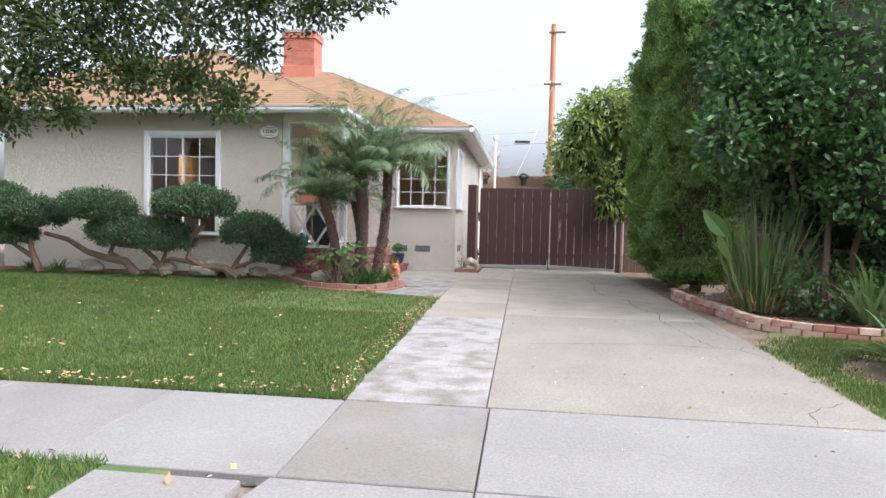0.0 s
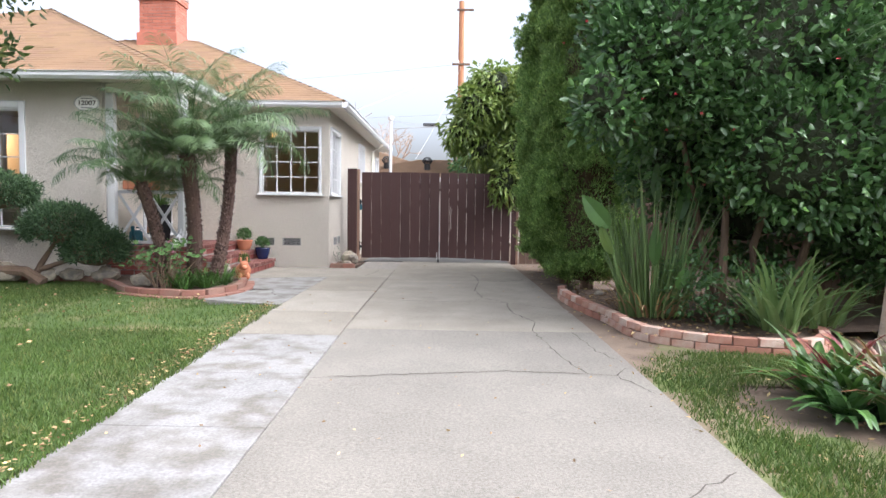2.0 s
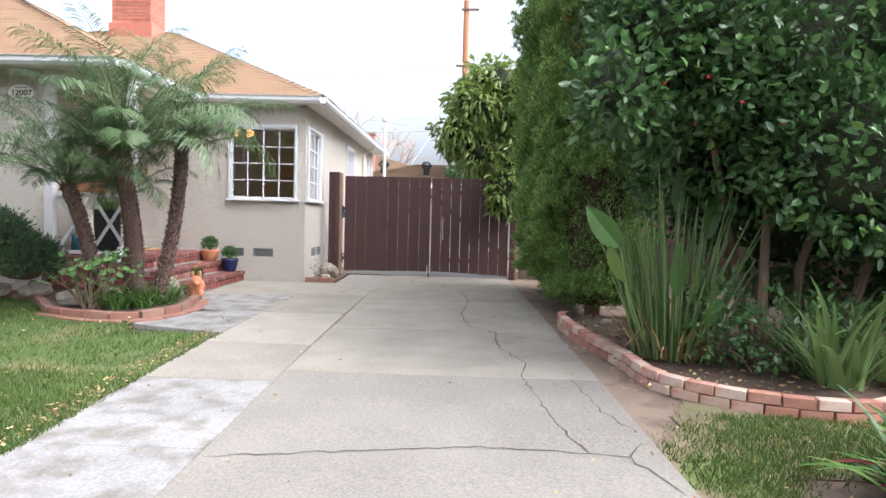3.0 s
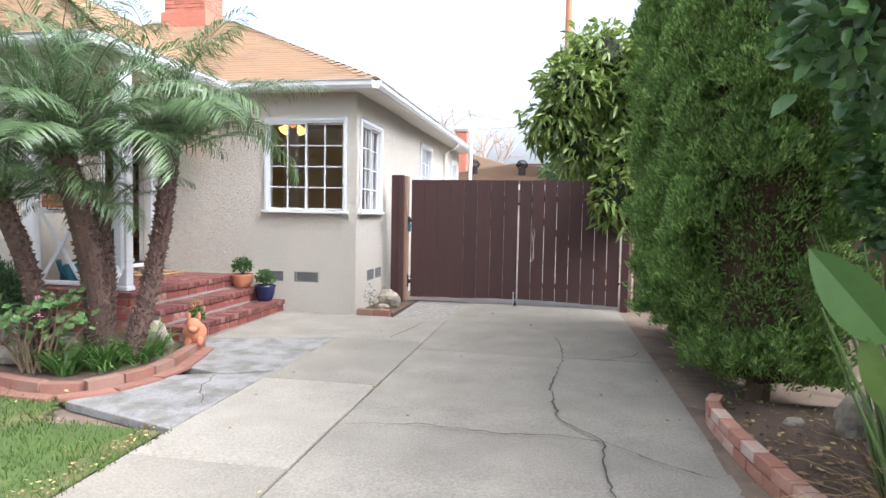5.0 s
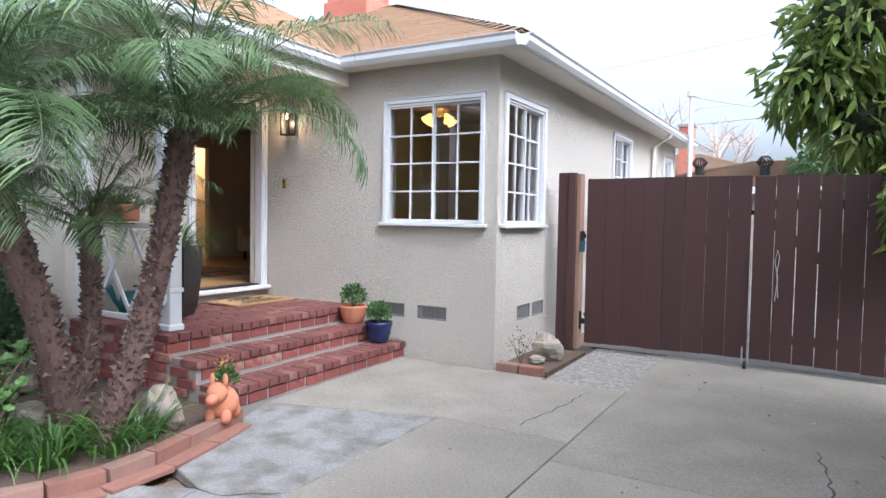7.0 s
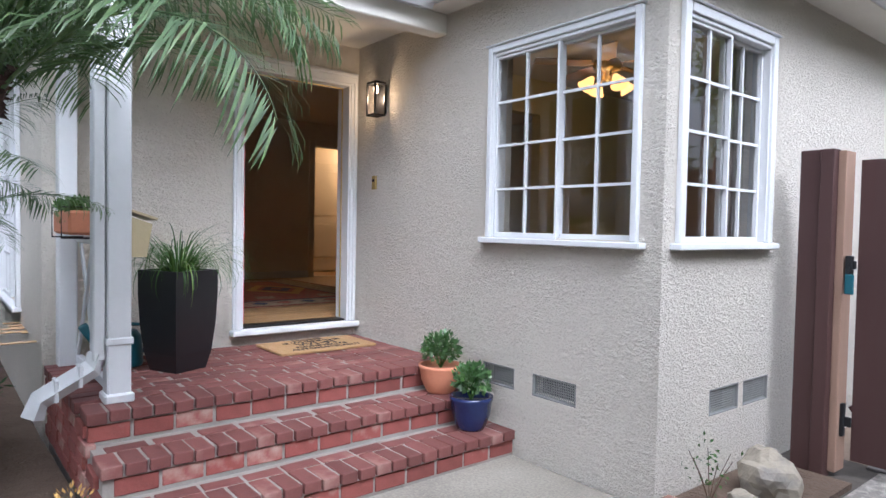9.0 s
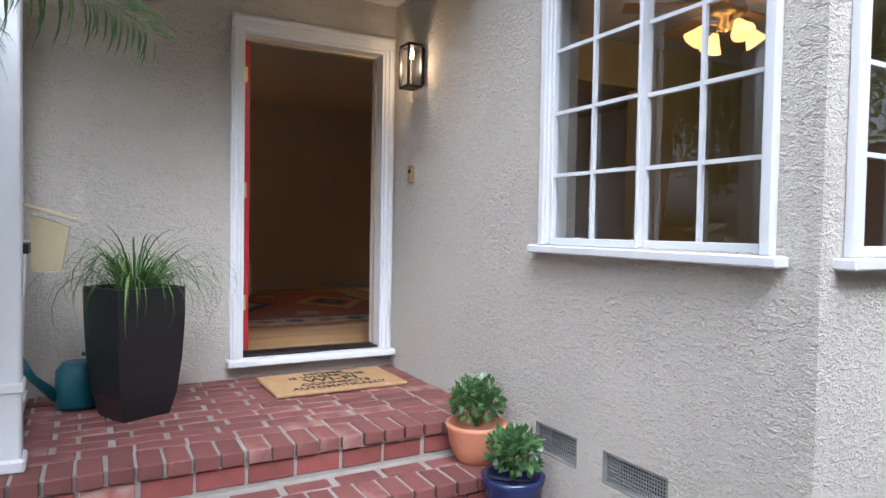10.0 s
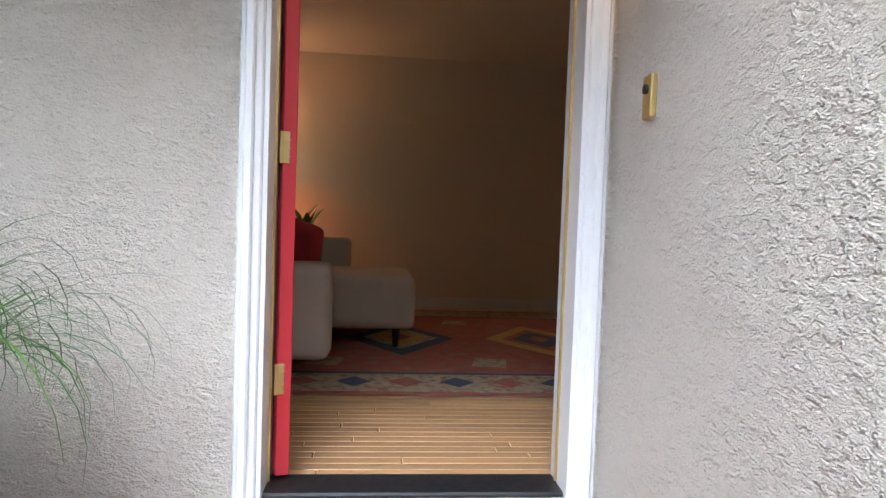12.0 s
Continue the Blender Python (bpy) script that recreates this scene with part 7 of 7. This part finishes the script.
for i in range(4):
    a = math.pi / 4 + i * math.pi / 2
    bm = bmesh.new()
    tube(bm, [(0.04, 0, 2.9), (0.1, 0, 2.91), (0.13, 0, 2.89)], 0.008, 6)
    ob = part("arm", bm, "brass", fan)
    ob.matrix_basis = Matrix.Rotation(a, 4, "Z")
    bm = bmesh.new()
    lathe(bm, [(0.02, 0.0), (0.035, -0.03), (0.05, -0.07), (0.075, -0.12), (0.072, -0.12), (0.045, -0.07), (0.0, -0.02)], 18)
    ob = part("glass_shade", bm, "lamp_shade_glow", fan, "glowing amber glass shade", smooth=True)
    ob.matrix_basis = Matrix.Rotation(a, 4, "Z") @ Matrix.Translation((0.14, 0, 2.89)) @ Matrix.Rotation(radians(-38), 4, "Y")
lamp_light(-2.85, 15.0, 2.56, 2.6, (1.0, 0.68, 0.36), 0.14, "fan_light")
table = thing("dining_table", "dark wooden dining table under the fan", "table")
part("top", boxes((-3.4, -2.1, 14.5, 15.9, FL + 0.72, FL + 0.76), bevel=0.01), "dark_wood", table)
for x, y in ((-3.33, 14.57), (-2.17, 14.57), (-3.33, 15.83), (-2.17, 15.83)):
    part("leg", boxes((x - 0.035, x + 0.035, y - 0.035, y + 0.035, FL, FL + 0.72)), "dark_wood", table)
for wname, xs_, ys_, nrm in (("curtain", (-1.46, -1.38), (14.42, 14.62), "y"),):
    bm = bmesh.new()
    prev = None
    for i in range(41):
        f = i / 40
        wv = 0.025 * math.sin(f * 28)
        p = (xs_[0] + (xs_[1] - xs_[0]) * f, 13.56 + wv) if nrm == "x" else (-1.42 + wv, ys_[0] + (ys_[1] - ys_[0]) * f)
        row = (bm.verts.new((*p, 0.634)), bm.verts.new((*p, 2.8)))
        if prev:
            bm.faces.new((prev[0], row[0], row[1], prev[1]))
        prev = row
    c = part(wname, bm, "curtain", None, smooth=True)
    md = c.modifiers.new("thick", "SOLIDIFY")
    md.thickness = 0.004
    tagged(c, "pale hanging curtain beside the dining window", "curtain")

# ---- beyond the gate ----
mast = thing("vent_mast", "white painted service mast at the eave", "mast")
bm = bmesh.new()
tube(bm, [(-0.69, 20.8, 0.0), (-0.69, 20.8, 3.9)], 0.045, 10)
part("pipe", bm, "white_paint", mast)
bm = bmesh.new()
lathe(bm, [(0.055, 0.0), (0.09, 0.02), (0.09, 0.12), (0.0, 0.14)], 12, (-0.69, 20.8, 3.88))
part("cap", bm, "white_paint", mast)
dsp = thing("downspout", "cream painted downspout at the side eave", "downspout")
bm = bmesh.new()
tube(bm, [(-0.8, 19.6, 3.05), (-0.85, 19.6, 2.98), (-1.1, 19.6, 2.8), (-1.12, 19.6, 0.1)], 0.04, 8)
part("pipe", bm, "soffit_paint", dsp)


def outbuilding(name, label, x0, x1, y0, y1, eave, slope, seed, wallmat="stucco"):
    g = thing(name, label, "building", kind="")
    part("wall", boxes((x0, x1, y0, y1, -0.1, eave)), wallmat, g)
    h = (y1 - y0) / 2 + 0.4
    bm = bmesh.new()
    a = [bm.verts.new(p) for p in ((x0 - 0.4, y0 - 0.4, eave), (x1 + 0.4, y0 - 0.4, eave), (x1 + 0.4, y1 + 0.4, eave), (x0 - 0.4, y1 + 0.4, eave))]
    r = [bm.verts.new(p) for p in ((x0 - 0.4 + h, (y0 + y1) / 2, eave + h * slope), (x1 + 0.4 - h, (y0 + y1) / 2, eave + h * slope))]
    for f in ((a[0], a[1], r[1], r[0]), (a[1], a[2], r[1]), (a[2], a[3], r[0], r[1]), (a[3], a[0], r[0]), (a[3], a[2], a[1], a[0])):
        bm.faces.new(f)
    part("roof", bm, "shingle", g)
    V, F = [], []
    rng = np.random.default_rng(seed)
    n = int(h / 0.13)
    for i in range(n):
        d0, d1 = i * 0.13, (i + 1) * 0.13
        u, b = x0 - 0.4 + d0, x1 + 0.4 - d0
        while u < b:
            w = rng.uniform(0.25, 0.4)
            q = min(b, u + w - 0.01)
            o = len(V)
            V += [(u, y0 - 0.4 + d0, eave + d0 * slope + 0.025), (q, y0 - 0.4 + d0, eave + d0 * slope + 0.025), (q, y0 - 0.4 + d1, eave + d1 * slope + 0.006), (u, y0 - 0.4 + d1, eave + d1 * slope + 0.006)]
            F.append((o, o + 1, o + 2, o + 3))
            u += w
    part("shingles", np_mesh("shingles", V, F, "shingle"), None, g)["kind"] = "stuff"
    part("fascia", boxes((x0 - 0.42, x1 + 0.42, y0 - 0.43, y0 - 0.4, eave - 0.15, eave + 0.01)), "white_paint", g)
    return g


def turbine(x, y, z):
    t = thing("roof_turbine_vent", "dark metal turbine vent on the roof", "vent", group="turbine vents", at=(x, y, z))
    bm = bmesh.new()
    lathe(bm, [(0.12, -0.3), (0.12, 0.0), (0.14, 0.01)], 16)
    part("neck", bm, "black_metal", t)
    for i in range(18):
        a = 2 * math.pi * i / 18
        bm = bmesh.new()
        tube(bm, [(0.12 * math.cos(a), 0.12 * math.sin(a), 0.0), (0.2 * math.cos(a + 0.15), 0.2 * math.sin(a + 0.15), 0.12), (0.1 * math.cos(a + 0.3), 0.1 * math.sin(a + 0.3), 0.24)], [0.012, 0.018, 0.01], 4)
        part("fin", bm, "black_metal", t)
    bm = bmesh.new()
    lathe(bm, [(0.13, 0.23), (0.1, 0.26), (0.0, 0.27)], 16)
    part("cap", bm, "black_metal", t)


outbuilding("garage", "garage with a tan shingle roof behind the gate", -3.2, 4.5, 25.0, 31.0, 2.35, 0.27, 1)
turbine(0.25, 26.0, 2.95)
turbine(-1.35, 26.2, 2.98)
outbuilding("neighbour_house", "neighbouring house with a shingle roof", 7.2, 16, 8.0, 20.0, 3.0, 0.4, 2)
outbuilding("neighbour_house", "distant house beyond the back fence", -9, 0.5, 36, 44, 3.2, 0.35, 3)
fc = thing("far_chimney", "small red brick chimney on a distant roof", "chimney")
part("stack", boxes((-3.1, -2.6, 32.6, 33.1, 0.0, 5.0), bevel=0.01), "chimney_brick", fc)
part("cap", boxes((-3.15, -2.55, 32.55, 33.15, 5.0, 5.1)), "mortar", fc)
pole = thing("utility_pole", "tall brown wooden utility pole with cross arms", "utility pole")
bm = bmesh.new()
tube(bm, [(1.62, 34, 0), (1.6, 34, 6), (1.59, 34, 11.7)], [0.19, 0.17, 0.14], 12)
part("shaft", bm, "pole_wood", pole)
part("cross_arm", boxes((1.15, 2.05, 33.82, 33.9, 8.5, 8.6), bevel=0.01), "dark_wood", pole)
part("cross_arm", boxes((1.35, 2.2, 33.82, 33.9, 11.2, 11.3), bevel=0.01), "dark_wood", pole)
for x in (1.2, 1.45, 1.75, 2.0):
    bm = bmesh.new()
    lathe(bm, [(0.04, 0.0), (0.05, 0.06), (0.03, 0.13), (0.0, 0.14)], 8, (x, 33.86, 8.6))
    part("insulator", bm, "sign_white", pole)


def wire(a, b, sag, r=0.008):
    bm = bmesh.new()
    a, b = Vector(a), Vector(b)
    tube(bm, [a.lerp(b, i / 12) - Vector((0, 0, sag * 4 * (i / 12) * (1 - i / 12))) for i in range(13)], r, 4)
    tagged(part("power_line", bm, "steel", None), "thin dark overhead cable", "cable", group="overhead cables")


wire((1.6, 34, 8.6), (-40, 40, 8.2), 0.8)
wire((1.6, 34, 5.9), (-0.69, 20.8, 3.9), 0.25)
wire((1.6, 34, 5.5), (-30, 36, 5.4), 0.4, 0.02)
wire((1.6, 34, 6.1), (-30, 38, 6.3), 0.4)
wire((1.6, 34, 8.6), (-6, 24.5, 3.6), 0.3)
wire((1.6, 34, 8.5), (0, 22, 2.8), 0.3)
wire((1.6, 34, 8.6), (12, 30, 5.0), 0.5)
tr = thing("cable_box", "dark splice box hung on the cable", "cable box")
part("box", boxes((-0.3, 0.5, 33.95, 34.1, 5.45, 5.6), bevel=0.03), "black_metal", tr)
bare = thing("bare_tree", "leafless tree far beyond the roofs", "tree", at=(-4.0, 46, 0))
rq = random.Random(21)


def limbs(bm, p, d, L, r, depth):
    q = p + d * L
    tube(bm, [p, p.lerp(q, 0.5) + Vector((rq.gauss(0, L * 0.05), 0, 0)), q], [r, r * 0.8, r * 0.6], 5, cap=False)
    if depth:
        for _ in range(3):
            nd = (d + Vector((rq.gauss(0, 0.5), rq.gauss(0, 0.5), rq.gauss(0.1, 0.3)))).normalized()
            limbs(bm, q, nd, L * rq.uniform(0.6, 0.8), r * 0.6, depth - 1)


bm = bmesh.new()
limbs(bm, Vector((0, 0, 0)), Vector((0, 0, 1)), 2.8, 0.2, 5)
part("branchwork", bm, "pale_bark", bare)
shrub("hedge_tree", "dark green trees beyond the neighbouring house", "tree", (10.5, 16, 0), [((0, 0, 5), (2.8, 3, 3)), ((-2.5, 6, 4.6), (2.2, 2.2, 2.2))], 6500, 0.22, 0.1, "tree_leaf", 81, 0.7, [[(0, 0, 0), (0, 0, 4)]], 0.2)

# ---- across the street ----
outbuilding("house_opposite", "single-storey stucco house across the street", -9, 5, -24, -16, 3.0, 0.4, 7)
opp = thing("opposite_door", "dark brown front door across the street", "door")
part("leaf", boxes((-1.5, -0.5, -15.99, -15.95, 0.0, 2.1)), "dark_wood", opp)
for x in (-6.5, -4.0, 2.2):
    w = thing("opposite_window", "white framed window across the street", "window", group="windows opposite")
    part("frame", boxes((x - 0.06, x + 1.36, -15.99, -15.96, 0.84, 2.16)), "white_paint", w)
    part("pane", boxes((x, x + 1.3, -15.958, -15.95, 0.9, 2.1)), "black_metal", w)
ground_sheet("lawn", -40, 40, -15.9, -9.45, 2.0, -0.0, "turf", "green lawn across the street", "lawn")
for i, (x, y) in enumerate(((-6, -10.6), (1.5, -10.8), (8.5, -10.4), (-14, -11))):
    shrub("street_tree", "leafy street tree across the road", "tree", (x, y, -0.28), [((0, 0, 4.8), (2.6, 2.4, 2.2)), ((1.2, 0.4, 3.6), (1.5, 1.6, 1.2)), ((-1.3, -0.3, 3.8), (1.5, 1.5, 1.3))], 4200, 0.2, 0.1, "tree_leaf", 90 + i, 0.66,
          [[(0, 0, 0), (0.1, 0, 2.0), (0, 0, 4.5)]], 0.2, group="street trees")
